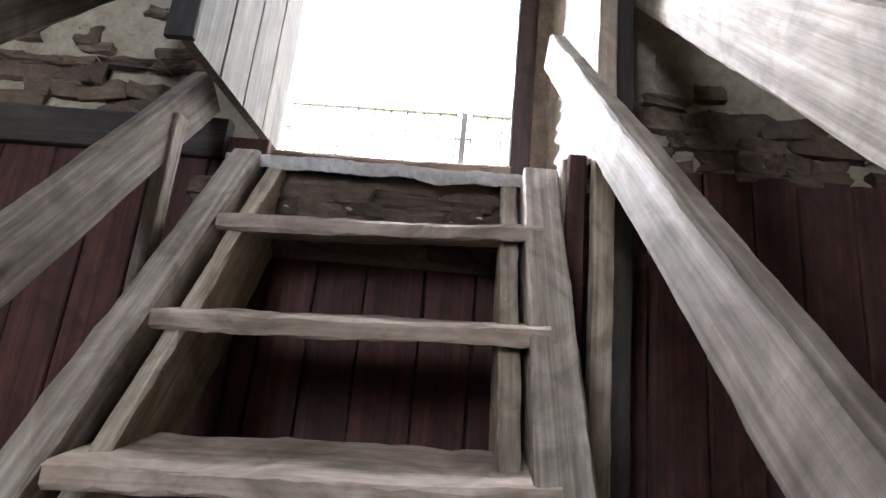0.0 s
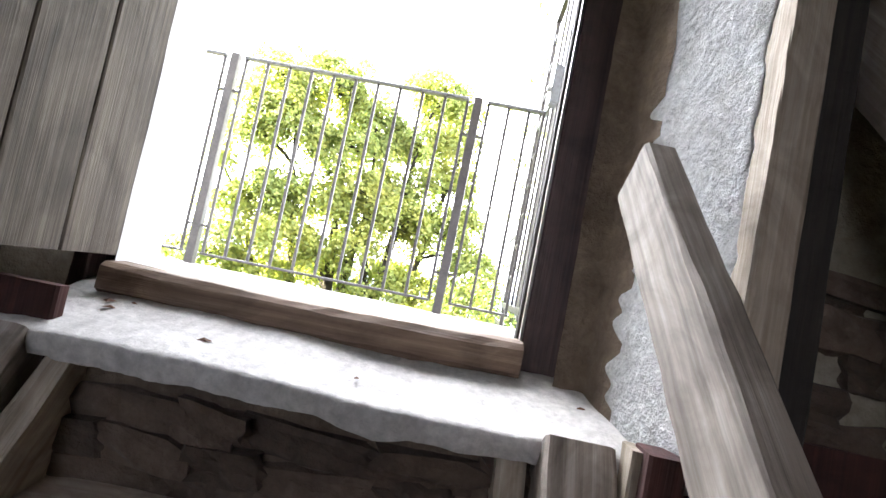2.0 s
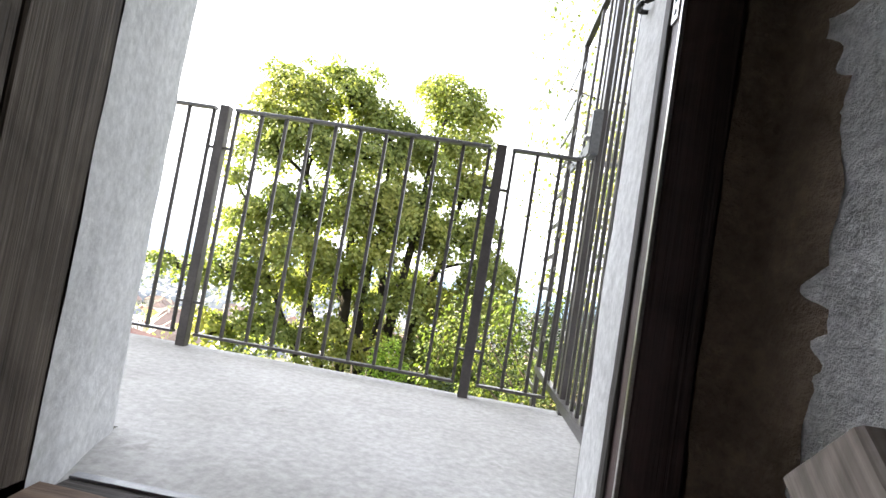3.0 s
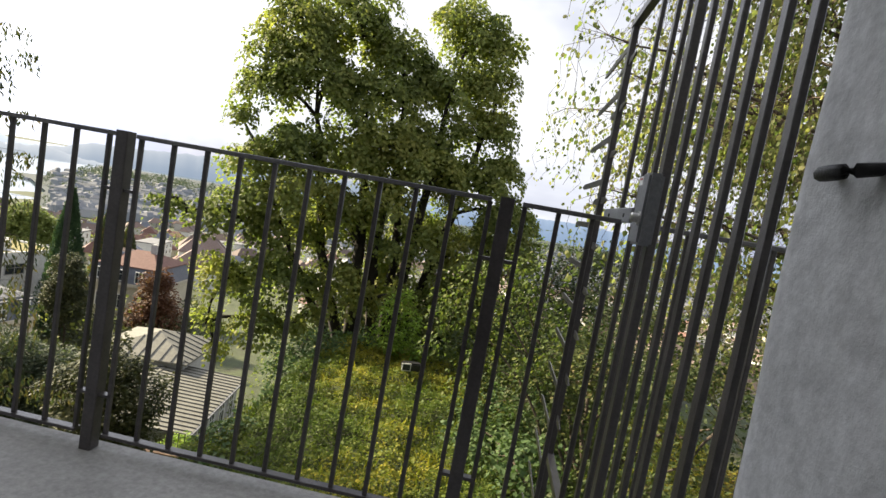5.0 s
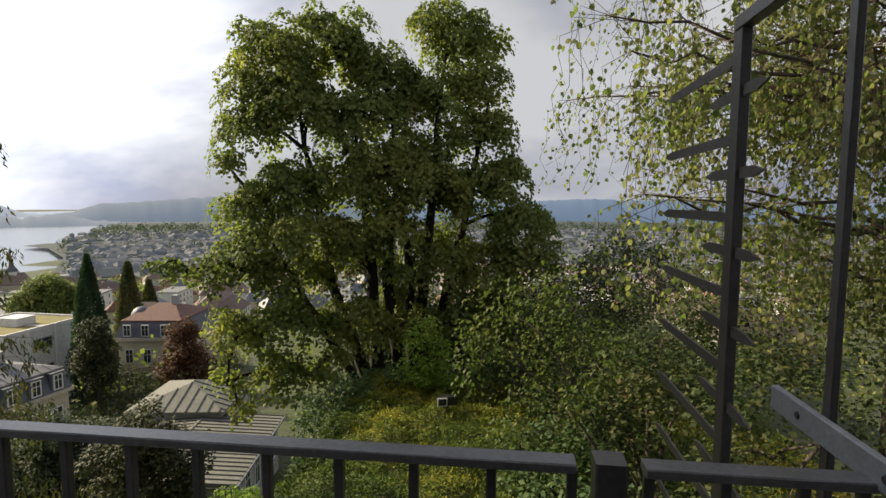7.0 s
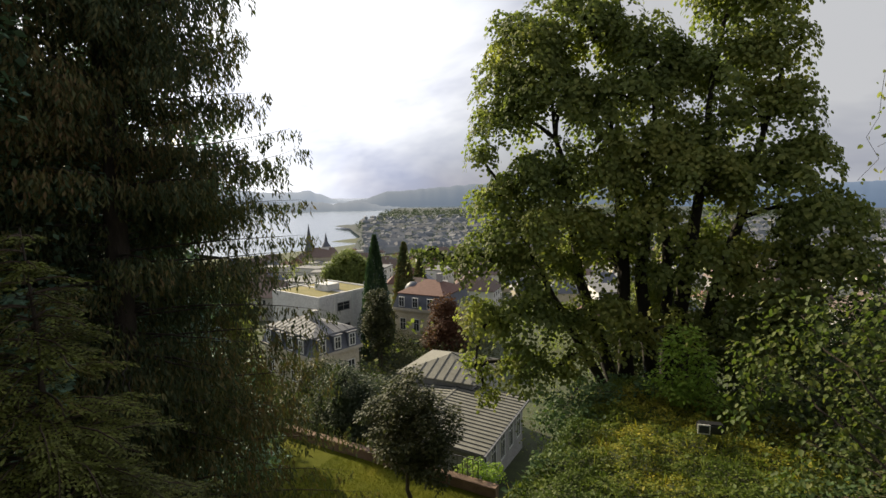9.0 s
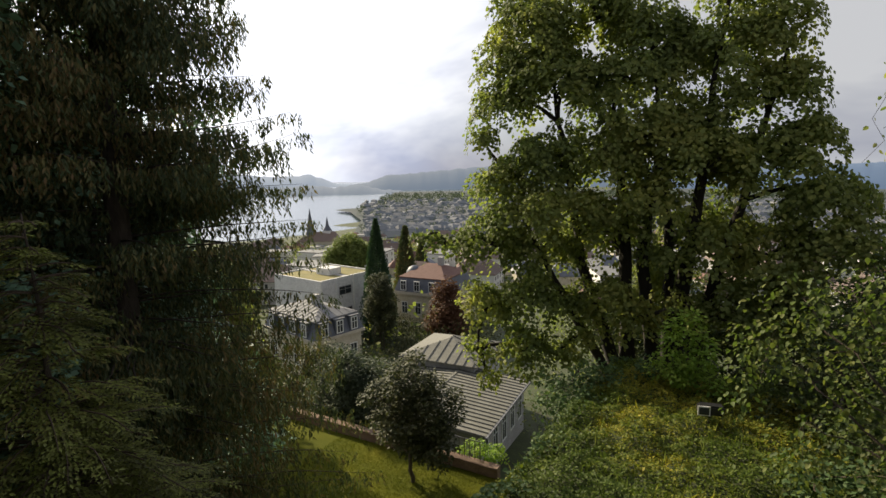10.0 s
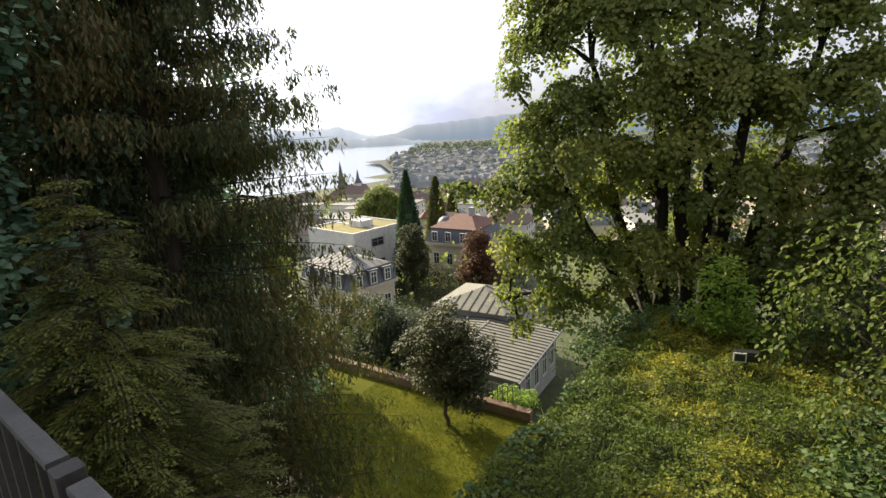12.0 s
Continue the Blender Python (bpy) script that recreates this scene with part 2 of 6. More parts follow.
LAWN = rough_mat("mown_lawn", [(0.3, (0.0660, 0.0780, 0.0090)), (0.55, (0.1030, 0.1080, 0.0110)), (0.8, (0.1450, 0.1270, 0.0150))], 0.5, 0.95, 0.04, 0.8, fine=40)
LAWN.node_tree.nodes["Principled BSDF"].inputs["Specular IOR Level"].default_value = 0.08
GRAVEL = rough_mat("brown_gravel", [(0.3, (0.16, 0.13, 0.10)), (0.7, (0.27, 0.23, 0.18))], 3.0, 0.95, 0.02, 0.7, fine=14)
LINDEN = leaf_mat("broad_green_leaves", [(0.10, (0.092, 0.122, 0.042)), (0.40, (0.185, 0.215, 0.062)), (0.65, (0.305, 0.300, 0.084)), (0.95, (0.450, 0.395, 0.112))], 0.45, 0.50, single=0.30)
BIRCH = leaf_mat("birch_leaves", [(0.10, (0.075, 0.115, 0.038)), (0.40, (0.150, 0.185, 0.064)), (0.68, (0.290, 0.280, 0.118)), (0.95, (0.470, 0.420, 0.260))], 1.2, 0.58)
CEDAR = leaf_mat("drooping_conifer_sprays", [(0.12, (0.047, 0.068, 0.037)), (0.42, (0.083, 0.106, 0.048)), (0.62, (0.163, 0.146, 0.055)), (0.82, (0.212, 0.137, 0.062)), (0.97, (0.198, 0.098, 0.052))], 0.33, 0.2)
JUNIPER = leaf_mat("bright_conifer_sprays", [(0.12, (0.082, 0.088, 0.036)), (0.40, (0.145, 0.152, 0.046)), (0.65, (0.225, 0.255, 0.058)), (0.95, (0.245, 0.150, 0.075))], 0.9, 0.25)
DARK_LEAF = leaf_mat("dark_evergreen_leaves", [(0.15, (0.0828, 0.1490, 0.1030)), (0.5, (0.1530, 0.2442, 0.1635)), (0.9, (0.2288, 0.3338, 0.1915))], 0.6, 0.2, 0.4)
GROUND_LEAF = leaf_mat("ground_cover_leaves", [(0.10, (0.058, 0.092, 0.018)), (0.40, (0.102, 0.140, 0.022)), (0.56, (0.180, 0.196, 0.026)), (0.70, (0.345, 0.295, 0.034)), (0.84, (0.185, 0.172, 0.034)), (0.97, (0.250, 0.120, 0.050))], 0.30, 0.35, single=0.28, broad=1.9)
THICKET = leaf_mat("thicket_leaves", [(0.10, (0.024, 0.040, 0.015)), (0.40, (0.046, 0.068, 0.023)), (0.65, (0.082, 0.096, 0.032)), (0.92, (0.160, 0.125, 0.046))], 0.9, 0.30)
BRAMBLE = leaf_mat("bramble_leaves", [(0.15, (0.048, 0.084, 0.033)), (0.5, (0.076, 0.124, 0.045)), (0.9, (0.120, 0.160, 0.051))], 0.8, 0.3)
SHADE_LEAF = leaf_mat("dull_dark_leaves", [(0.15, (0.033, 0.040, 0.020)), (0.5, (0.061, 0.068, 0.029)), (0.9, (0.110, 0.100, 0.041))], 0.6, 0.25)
BUSH_LEAF = leaf_mat("fresh_shrub_leaves", [(0.15, (0.1380, 0.2300, 0.0385)), (0.5, (0.2415, 0.3450, 0.0550)), (0.9, (0.3680, 0.4140, 0.0770))], 0.8, 0.45)
MAPLE_LEAF = leaf_mat("red_brown_leaves", [(0.15, (0.07, 0.035, 0.022)), (0.5, (0.13, 0.06, 0.035)), (0.9, (0.19, 0.10, 0.05))], 0.5, 0.3)
GREY_LEAF = leaf_mat("grey_green_leaves", [(0.15, (0.039, 0.055, 0.033)), (0.5, (0.072, 0.090, 0.052)), (0.9, (0.121, 0.138, 0.081))], 0.6, 0.3)
HAZEL_LEAF = leaf_mat("light_hazel_leaves", [(0.15, (0.060, 0.092, 0.026)), (0.5, (0.105, 0.142, 0.036)), (0.9, (0.185, 0.190, 0.052))], 0.8, 0.40)
LAWN_BLADE = leaf_mat("lawn_grass_blades", [(0.15, (0.082, 0.098, 0.009)), (0.5, (0.130, 0.135, 0.012)), (0.9, (0.180, 0.155, 0.017))], 0.5, 0.35)
CYPRESS_LEAF = leaf_mat("deep_green_cypress_sprays", [(0.15, (0.030, 0.062, 0.034)), (0.5, (0.055, 0.098, 0.050)), (0.9, (0.085, 0.130, 0.060))], 0.4, 0.2)
WILLOW_LEAF = leaf_mat("yellow_green_leaves", [(0.15, (0.13, 0.17, 0.05)), (0.5, (0.20, 0.24, 0.07)), (0.9, (0.28, 0.30, 0.09))], 0.3, 0.35)


# ---- building helpers ----
class Mesh:
    """Collects points and faces for one mesh."""

    def __init__(self):
        self.v, self.f = [], []

    def add(self, verts, faces):
        k = len(self.v)
        self.v.extend(verts)
        self.f.extend(tuple(i + k for i in f) for f in faces)
        return self

    def box(self, lo, hi, m=None):
        (a, b, c), (d, e, f) = lo, hi
        vs = [Vector(p) for p in ((a, b, c), (d, b, c), (d, e, c), (a, e, c), (a, b, f), (d, b, f), (d, e, f), (a, e, f))]
        if m is not None:
            vs = [m @ p for p in vs]
        return self.add(vs, [(3, 2, 1, 0), (4, 5, 6, 7), (0, 1, 5, 4), (1, 2, 6, 5), (2, 3, 7, 6), (3, 0, 4, 7)])

    def data(self, name, smooth=False):
        me = bpy.data.meshes.new(name)
        me.from_pydata([tuple(p) for p in self.v], [], self.f)
        if smooth:
            me.polygons.foreach_set("use_smooth", [True] * len(me.polygons))
        me.update()
        return me


def part(name, mesh, material, parent=None, label="", m=None, smooth=False):
    """Links a mesh as one object, under a thing or a part, at the world pose m."""
    me = mesh if isinstance(mesh, bpy.types.Mesh) else mesh.data(name, smooth)
    if not me.materials:
        me.materials.append(material)
    ob = new(name, me)
    world = m if m is not None else Matrix.Identity(4)
    if parent is not None:
        ob.parent = parent
        up, chain = Matrix.Identity(4), parent
        while chain is not None:
            up = chain.matrix_basis @ up
            chain = chain.parent
        ob.matrix_basis = up.inverted() @ world
    else:
        ob.matrix_basis = world
    if label:
        ob["label"] = label
    return ob


def thing(name, at, label, category, group="", kind=""):
    ob = new(name)
    ob.empty_display_size = 0.1
    ob.matrix_basis = pose(*at)
    return tagged(ob, label, category, group, kind)


def frame_of(p0, p1, up=(0, 0, 1)):
    """A pose at p0 with x towards p1 and z near up; and the distance."""
    p0, p1 = Vector(p0), Vector(p1)
    x = (p1 - p0).normalized()
    y = Vector(up).cross(x).normalized()
    z = x.cross(y)
    m = Matrix((x, y, z)).transposed().to_4x4()
    m.translation = p0
    return m, (p1 - p0).length


def timber(length, w, h, seed=0, wear=0.002, chamfer=0.004, seg=0.04, bend=0.0):
    """A worn timber along x: w across (y), h high (z), with chamfered, uneven edges."""
    rnd = random.Random(seed)
    n = max(2, int(length / seg))
    mb = Mesh()
    a, b, c = w / 2, h / 2, chamfer
    prof = [(-a + c, -b), (a - c, -b), (a, -b + c), (a, b - c), (a - c, b), (-a + c, b), (-a, b - c), (-a, -b + c)]
    ph = rnd.random() * 50
    for i in range(n + 1):
        x = length * i / n
        sag = bend * 4 * (i / n) * (1 - i / n)
        for k, (y, z) in enumerate(prof):
            e = wear * (noise.noise((x * 4 + ph, k * 0.8, ph)) + 0.9 * noise.noise((x * 23 + ph, k * 1.7, ph)))
            e2 = wear * (noise.noise((x * 4 + ph, k * 0.8 + 9, ph)) + 0.9 * noise.noise((x * 23 + ph, k * 1.7 + 9, ph)))
            mb.v.append((x, y + e, z + e2 + sag))
    for i in range(n):
        for k in range(8):
            k2 = (k + 1) % 8
            mb.f.append((i * 8 + k, i * 8 + k2, i * 8 + 8 + k2, i * 8 + 8 + k))
    mb.f.append(tuple(reversed(range(8))))
    mb.f.append(tuple(range(n * 8, n * 8 + 8)))
    for f in range(len(mb.f)):
        mb.f[f] = tuple(reversed(mb.f[f]))
    return mb


def plank(name, p0, p1, w, h, material, parent, up=(0, 0, 1), label="", **k):
    m, length = frame_of(p0, p1, up)
    return part(name, timber(length, w, h, **k), material, parent, label, m)


def tube(mb, pts, radii, sides=6):
    """A tapering tube along points."""
    base = len(mb.v)
    for i, p in enumerate(pts):
        p = Vector(p)
        d = (Vector(pts[min(i + 1, len(pts) - 1)]) - Vector(pts[max(i - 1, 0)]))
        d = d.normalized() if d.length > 1e-6 else Vector((0, 0, 1))
        u = d.orthogonal().normalized()
        w = d.cross(u)
        for k in range(sides):
            a = 2 * math.pi * k / sides
            mb.v.append(p + (u * math.cos(a) + w * math.sin(a)) * radii[i])
    for i in range(len(pts) - 1):
        for k in range(sides):
            k2 = (k + 1) % sides
            mb.f.append((base + i * sides + k, base + i * sides + k2, base + (i + 1) * sides + k2, base + (i + 1) * sides + k))
    mb.f.append(tuple(base + k for k in reversed(range(sides))))
    mb.f.append(tuple(base + (len(pts) - 1) * sides + k for k in range(sides)))


def grid(nu, nv, fn, keep=None):
    """A sheet from fn(i, j) with nu x nv cells."""
    mb = Mesh()
    mb.v = [fn(i, j) for j in range(nv + 1) for i in range(nu + 1)]
    mb.f = [(j * (nu + 1) + i, j * (nu + 1) + i + 1, (j + 1) * (nu + 1) + i + 1, (j + 1) * (nu + 1) + i)
            for j in range(nv) for i in range(nu) if keep is None or keep(i, j)]
    return mb


LEAF_SHAPES = {
    "diamond": ([(0, 0, 0), (0.5, 0.45, 0.08), (0, 1, 0), (-0.5, 0.45, 0.08)], [(0, 1, 2), (0, 2, 3)]),
    "broad": ([(0, 0, 0), (0.46, 0.22, 0.07), (0.42, 0.62, 0.06), (0, 1, -0.05), (-0.42, 0.62, 0.06), (-0.46, 0.22, 0.07)], [(0, 1, 2, 3), (0, 3, 4, 5)]),
}


def leaves(name, centers, axes, normals, length, width, shape="diamond"):
    """One mesh of many leaves: base points, directions, upper sides, lengths and widths as arrays."""
    pv, pf = LEAF_SHAPES[shape]
    pv = np.array(pv, dtype=np.float64)
    n, k = len(centers), len(pv)
    axes = axes / np.maximum(np.linalg.norm(axes, axis=1, keepdims=True), 1e-9)
    side = np.cross(axes, normals)
    side /= np.maximum(np.linalg.norm(side, axis=1, keepdims=True), 1e-9)
    nor = np.cross(side, axes)
    length, width = np.broadcast_to(length, n)[:, None, None], np.broadcast_to(width, n)[:, None, None]
    co = (centers[:, None, :] + side[:, None, :] * pv[None, :, 0:1] * width
          + axes[:, None, :] * pv[None, :, 1:2] * length + nor[:, None, :] * pv[None, :, 2:3] * length)
    me = bpy.data.meshes.new(name)
    me.vertices.add(n * k)
    me.vertices.foreach_set("co", co.reshape(-1).astype(np.float32))
    fl = np.array([len(f) for f in pf])
    idx = np.concatenate([np.array(f) for f in pf])
    loops = (np.arange(n)[:, None] * k + idx[None, :]).reshape(-1)
    me.loops.add(len(loops))
    me.loops.foreach_set("vertex_index", loops.astype(np.int32))
    tot = np.tile(fl, n)
    starts = np.concatenate([[0], np.cumsum(tot)[:-1]])
    me.polygons.add(len(tot))
    me.polygons.foreach_set("loop_start", starts.astype(np.int32))
    me.update(calc_edges=True)
    me.validate()
    return me


def unit(rng, n):
    v = rng.normal(size=(n, 3))
    return v / np.linalg.norm(v, axis=1, keepdims=True)


# ---- the large structure ----
def ground_height(x, y):
    """Overgrown knoll before the terrace, a steep bank to the lawn, then the town falling away to the lake."""
    d = math.hypot(x, y)
    lawn = -12.73
    far = -20.5 - (min(d, 540) - 40) * 0.092 if d > 40 else -20.5
    side = (x + 503) * (1194 - 427) - (y - 427) * (-833 + 503)       # the shore runs away to the north-west
    if d > 600 and side < 0:
        far = -69 - min((d - 600) * 0.1, 8.0)
    t = min(max((y - (20.3 + 0.085 * (x + 23))) / 1.2, 0), 1)      # drop behind the lawn's wall
    low = lawn + (far - lawn) * t * t * (3 - 2 * t)
    if d < 60 and t >= 1:
        low = min(low, -20.5)
    knoll = -2.95 + 0.10 * noise.noise((x * 0.8, y * 0.8, 0)) + 0.02 * (x + 1)
    edge = -3.45 + 0.25 * noise.noise((0, y * 0.5, 3)) - 0.05 * max(y - 10, 0)
    k = min(max((edge - x) / 5.0, 0), 1)
    k = max(k, min(max((y - 13.5) / 22.0, 0), 1), min(max((x - 7) / 25.0, 0), 1))
    k = k ** 0.75 if k > 0 else 0
    if y < -1:
        return lawn
    return knoll + (low - knoll) * k


def axis_steps(inner, step, outer, growth):
    out, s = [0.0], step
    while out[-1] < outer:
        if out[-1] > inner:
            s *= growth
        out.append(out[-1] + s)
    return out


def make_ground():
    a = axis_steps(26, 0.55, 4300, 1.13)
    xs = [-v for v in reversed(a[1:])] + a
    ys = [-v for v in reversed(axis_steps(3, 0.8, 300, 1.6)[1:])] + a
    ys = [v + 1.2 for v in ys]
    mb = grid(len(xs) - 1, len(ys) - 1, lambda i, j: (xs[i], ys[j], ground_height(xs[i], ys[j])))
    g = part("ground", mb, SOIL, smooth=True)
    tagged(g, "leafy dark soil sloping down from the terrace to the lake", "ground", kind="structure")


make_ground()

lake = part("water", grid(1, 1, lambda i, j: (-3200 + 3600 * i, 330 + 3900 * j, -69.0)), None)
m, nt, b = shader("lake_water")
b.inputs["Base Color"].default_value = (0.05, 0.075, 0.085, 1)
b.inputs["Roughness"].default_value = 0.22
bump(nt, b, noise_tex(nt, 0.25, 4, (1, 1, 1)), 0.25, 0.4)
lake.data.materials.clear()
lake.data.materials.append(m)
tagged(lake, "calm pale lake reflecting the bright sky", "lake", kind="structure")

# terrace: threshold slab and main slab with a crooked joint between them
def crooked(x):
    return 0.44 + 0.03 * noise.noise((x * 3, 0, 7)) - 0.03 * x


def slab(name, y0, y1, x0, x1, z0, material, label, depth=0.22):
    n, mrows = 46, 12
    mb = Mesh()
    for j in range(mrows + 1):
        for i in range(n + 1):
            x = x0 + (x1 - x0) * i / n
            a, c = (y0(x), y1(x))
            y = a + (c - a) * j / mrows
            mb.v.append((x, y, z0 + 0.004 * noise.noise((x * 4, y * 4, 1))))
    top = [(j * (n + 1) + i, j * (n + 1) + i + 1, (j + 1) * (n + 1) + i + 1, (j + 1) * (n + 1) + i) for j in range(mrows) for i in range(n)]
    k = len(mb.v)
    mb.v += [(x, y, z0 - depth) for x, y, z in mb.v]
    rim = [i for i in range(n + 1)] + [j * (n + 1) + n for j in range(1, mrows + 1)] + [mrows * (n + 1) + i for i in range(n - 1, -1, -1)] + [j * (n + 1) for j in range(mrows - 1, 0, -1)]
    mb.f = top + [tuple(k + v for v in reversed(f)) for f in top]
    mb.f += [(rim[i], k + rim[i], k + rim[(i + 1) % len(rim)], rim[(i + 1) % len(rim)]) for i in range(len(rim))]
    mb.f = [tuple(reversed(f)) if i >= 2 * len(top) else f for i, f in enumerate(mb.f)]
    return part(name, mb, material, floor_out, label)


floor_out = tagged(new("terrace_floor"), "dusty grey concrete terrace with a cracked threshold", "terrace", kind="structure")
slab("slab", lambda x: crooked(x) + 0.006, lambda x: 1.50, -2.6, 3.4, 0.0, CONCRETE, "grey concrete slab")
slab("slab", lambda x: 0.135, lambda x: crooked(x), -0.60, 0.43, 0.004, CONCRETE, "cracked concrete threshold slab")

# outer wall below and beside the terrace, and the tower's thick wall


def rough_sheet(name, x0, x1, z0, z1, ybase, material, parent, nx, nz, amp, side, label="", keep=None):
    def fn(i, j):
        x, z = x0 + (x1 - x0) * i / nx, z0 + (z1 - z0) * j / nz
        p = Vector((x * 3.1, z * 3.1, 5.5))
        near = 1 + 2.2 * math.exp(-((abs(x) - 0.66) / 0.10) ** 2)
        d = amp * near * (noise.noise(p) + 0.6 * noise.noise(p * 3.1) + 0.35 * noise.noise(p * 8.3) + 0.16 * abs(noise.noise(p * 19.0)))
        return (x, ybase(x, z) + d, z)
    mb = grid(nx, nz, fn, keep)
    if side < 0:
        mb.f = [tuple(reversed(f)) for f in mb.f]
    return part(name, mb, material, parent, label, smooth=True)


def inner_y(x, z):
    """The plaster comes forward from the door frame to the wall's face."""
    s = min(max((abs(x + 0.005) - 0.50) / 0.13, 0), 1)
    y = -0.015 - 0.13 * s * s * (3 - 2 * s)
    if x > 0:
        edge = 0.605 + 0.015 * noise.noise((0, z * 5, 2))
        a = min(max((x - 0.515) / (edge - 0.515), 0), 1)
        b = min(max((x - edge) / 0.05, 0), 1)
        y = min(y, -0.015 - 0.295 * a + 0.17 * b)
    return y


wall_in = tagged(new("wall_north"), "old rubble wall with crumbling lime plaster round the doorway", "wall", kind="structure")
rough_sheet("plaster", 0.685, 2.6, -0.02, 2.3, inner_y, PLASTER, wall_in, 150, 150, 0.012, 1, "crumbling lime plaster")
# Brown strip also paints the shade that the jamb throws on the wall.
rough_sheet("dirty_mortar", 0.462, 0.545, -0.04, 2.3, inner_y, MORTAR, wall_in, 28, 380, 0.015, 1, "dirty brown mortar, dark also for the jamb's shadow")
# Splay where door light falls; its brightness is partly painted.
rough_sheet("limewash", 0.532, 0.69, -0.04, 2.3, lambda x, z: inner_y(x, z) + 0.006 - 0.022 * min(1, max(0, (x - 0.532) / 0.035)) - 0.006 * noise.noise((0, z * 4, 31)) + 0.012 * noise.noise((x * 26, z * 26, 3)) + 0.016 * max(0, noise.noise((x * 14, z * 11, 12)) - 0.15), LIT_LIMEWASH, wall_in, 50, 380, 0.017, 1, "rough limewashed splay, extra white for the daylight on it")
rough_sheet("plaster", -2.6, -0.505, -0.02, 2.3, inner_y, PLASTER, wall_in, 130, 130, 0.012, 1, "crumbling lime plaster")
rough_sheet("plaster", -0.505, 0.462, 2.0, 2.3, lambda x, z: -0.1, PLASTER, wall_in, 40, 14, 0.01, 1)

wall_out = tagged(new("wall_outer"), "smooth grey rendered outer wall with a deep door reveal", "wall", kind="structure")
mb = Mesh()
# Left stretch, out of view, is lengthened to block the low sun.
mb.box((-24, 0.30, -13), (-0.62, 0.45, 5.5)).box((0.445, 0.30, -13), (6, 0.45, 5.5)).box((-0.62, 0.30, 2.05), (0.445, 0.45, 5.5)).box((-0.62, 0.30, -13), (0.445, 0.45, -0.23))
part("render_coat", mb, RENDER, wall_out)


def reveal(a, b, flip):
    """A plastered reveal between two plan points, wavy, with a rounded outer corner."""
    nx, nz = 26, 60
    ax, ay, bx, by = *a, *b

    def fn(i, j):
        u, z = i / nx, -0.05 + 2.15 * j / nz
        x, y = ax + (bx - ax) * u, ay + (by - ay) * u
        w = 0.006 * (noise.noise((y * 5, z * 4, ax)) + 0.5 * noise.noise((y * 14, z * 11, ax)))
        r = max(0, (u - 0.90) / 0.10)
        sx = 1 if flip else -1
        return (x + w + sx * 0.03 * r * r, y, z)
    mb = grid(nx, nz, fn)
    if flip:
        mb.f = [tuple(reversed(f)) for f in mb.f]
    return part("reveal", mb, RENDER, wall_out, "wavy whitewashed plaster reveal", smooth=True)


reveal((0.412, 0.13), (0.43, 0.456), True)
reveal((-0.462, 0.045), (-0.605, 0.456), False)
part("reveal", Mesh().box((-0.64, 0.13, 2.0), (0.46, 0.46, 2.06)), RENDER, wall_out)
# a crack down the plaster of the reveal
crack = Mesh()
pts = [(0.411, 0.335 + 0.014 * noise.noise((k * 0.35, 2, 2)) + 0.02 * k / 20, 0.02 + 0.035 * k) for k in range(21)]
for p, q in zip(pts, pts[1:]):
    crack.add([(p[0], p[1] - 0.002, p[2]), (p[0], p[1] + 0.002, p[2]), (q[0], q[1] + 0.002, q[2]), (q[0], q[1] - 0.002, q[2])], [(0, 1, 2, 3)])

part("crack", crack, BLACK_IRON, wall_out, "dark crack in the plaster")

# the inside of the tower, closed round the stairs but for the back-wall opening
room = tagged(new("wall_room"), "dim bare tower room walls of old plaster", "wall", kind="structure")
mb = Mesh()
# The opening in the back wall is unseen, added to let in ambient light.
mb.box((-2.75, -4.4, -2.6), (-2.6, 0.2, 2.4)).box((2.6, -4.4, -2.6), (2.75, 0.2, 2.4)).box((-2.75, -4.55, -2.6), (-1.8, -4.4, 2.4)).box((-0.7, -4.55, -2.6), (2.75, -4.4, 2.4)).box((-1.8, -4.55, -2.6), (-0.7, -4.4, 0.3)).box((-1.8, -4.55, 1.5), (-0.7, -4.4, 2.4))
part("plaster", mb, PLASTER, room)
fl = part("floor", Mesh().box((-2.75, -4.55, -2.75), (2.75, 0.3, -2.6)), BROWN_WOOD)
tagged(fl, "dark worn timber floor of the tower room", "floor", kind="structure")
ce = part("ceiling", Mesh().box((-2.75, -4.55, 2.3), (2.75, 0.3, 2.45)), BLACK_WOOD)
tagged(ce, "dark timber ceiling over the stairs", "ceiling", kind="structure")
part("core", Mesh().box((-2.75, 0.20, -2.75), (-0.66, 0.298, 2.4)).box((0.50, 0.20, -2.75), (2.75, 0.298, 2.4)).box((-0.66, 0.20, -2.75), (0.50, 0.298, -0.24)).box((-0.66, 0.20, 2.07), (0.50, 0.298, 2.4)), MORTAR, wall_in)

# brown boarding below the plaster
boarding = tagged(new("wall_boarding"), "dark brown vertical boards below the plaster", "boarding", kind="structure")
rnd = random.Random(4)
for x0, x1 in ((-2.55, -0.52), (0.63, 2.55), (-0.50, 0.60)):
    x = x0
    while x < x1:
        w = rnd.uniform(0.13, 0.19)
        top = (0.015 if abs(x) > 0.5 else -0.335) + rnd.uniform(-0.008, 0.008)
        yb = -0.165 if abs(x) > 0.5 else -0.135
        plank("board", (x + w / 2, yb + rnd.uniform(-0.004, 0.004), -2.6), (x + w / 2, yb, top), 0.028, w - 0.006, BROWN_WOOD, boarding, up=(1, 0, 0), seed=int(x * 100) + 700, wear=0.001, seg=0.3)
        x += w
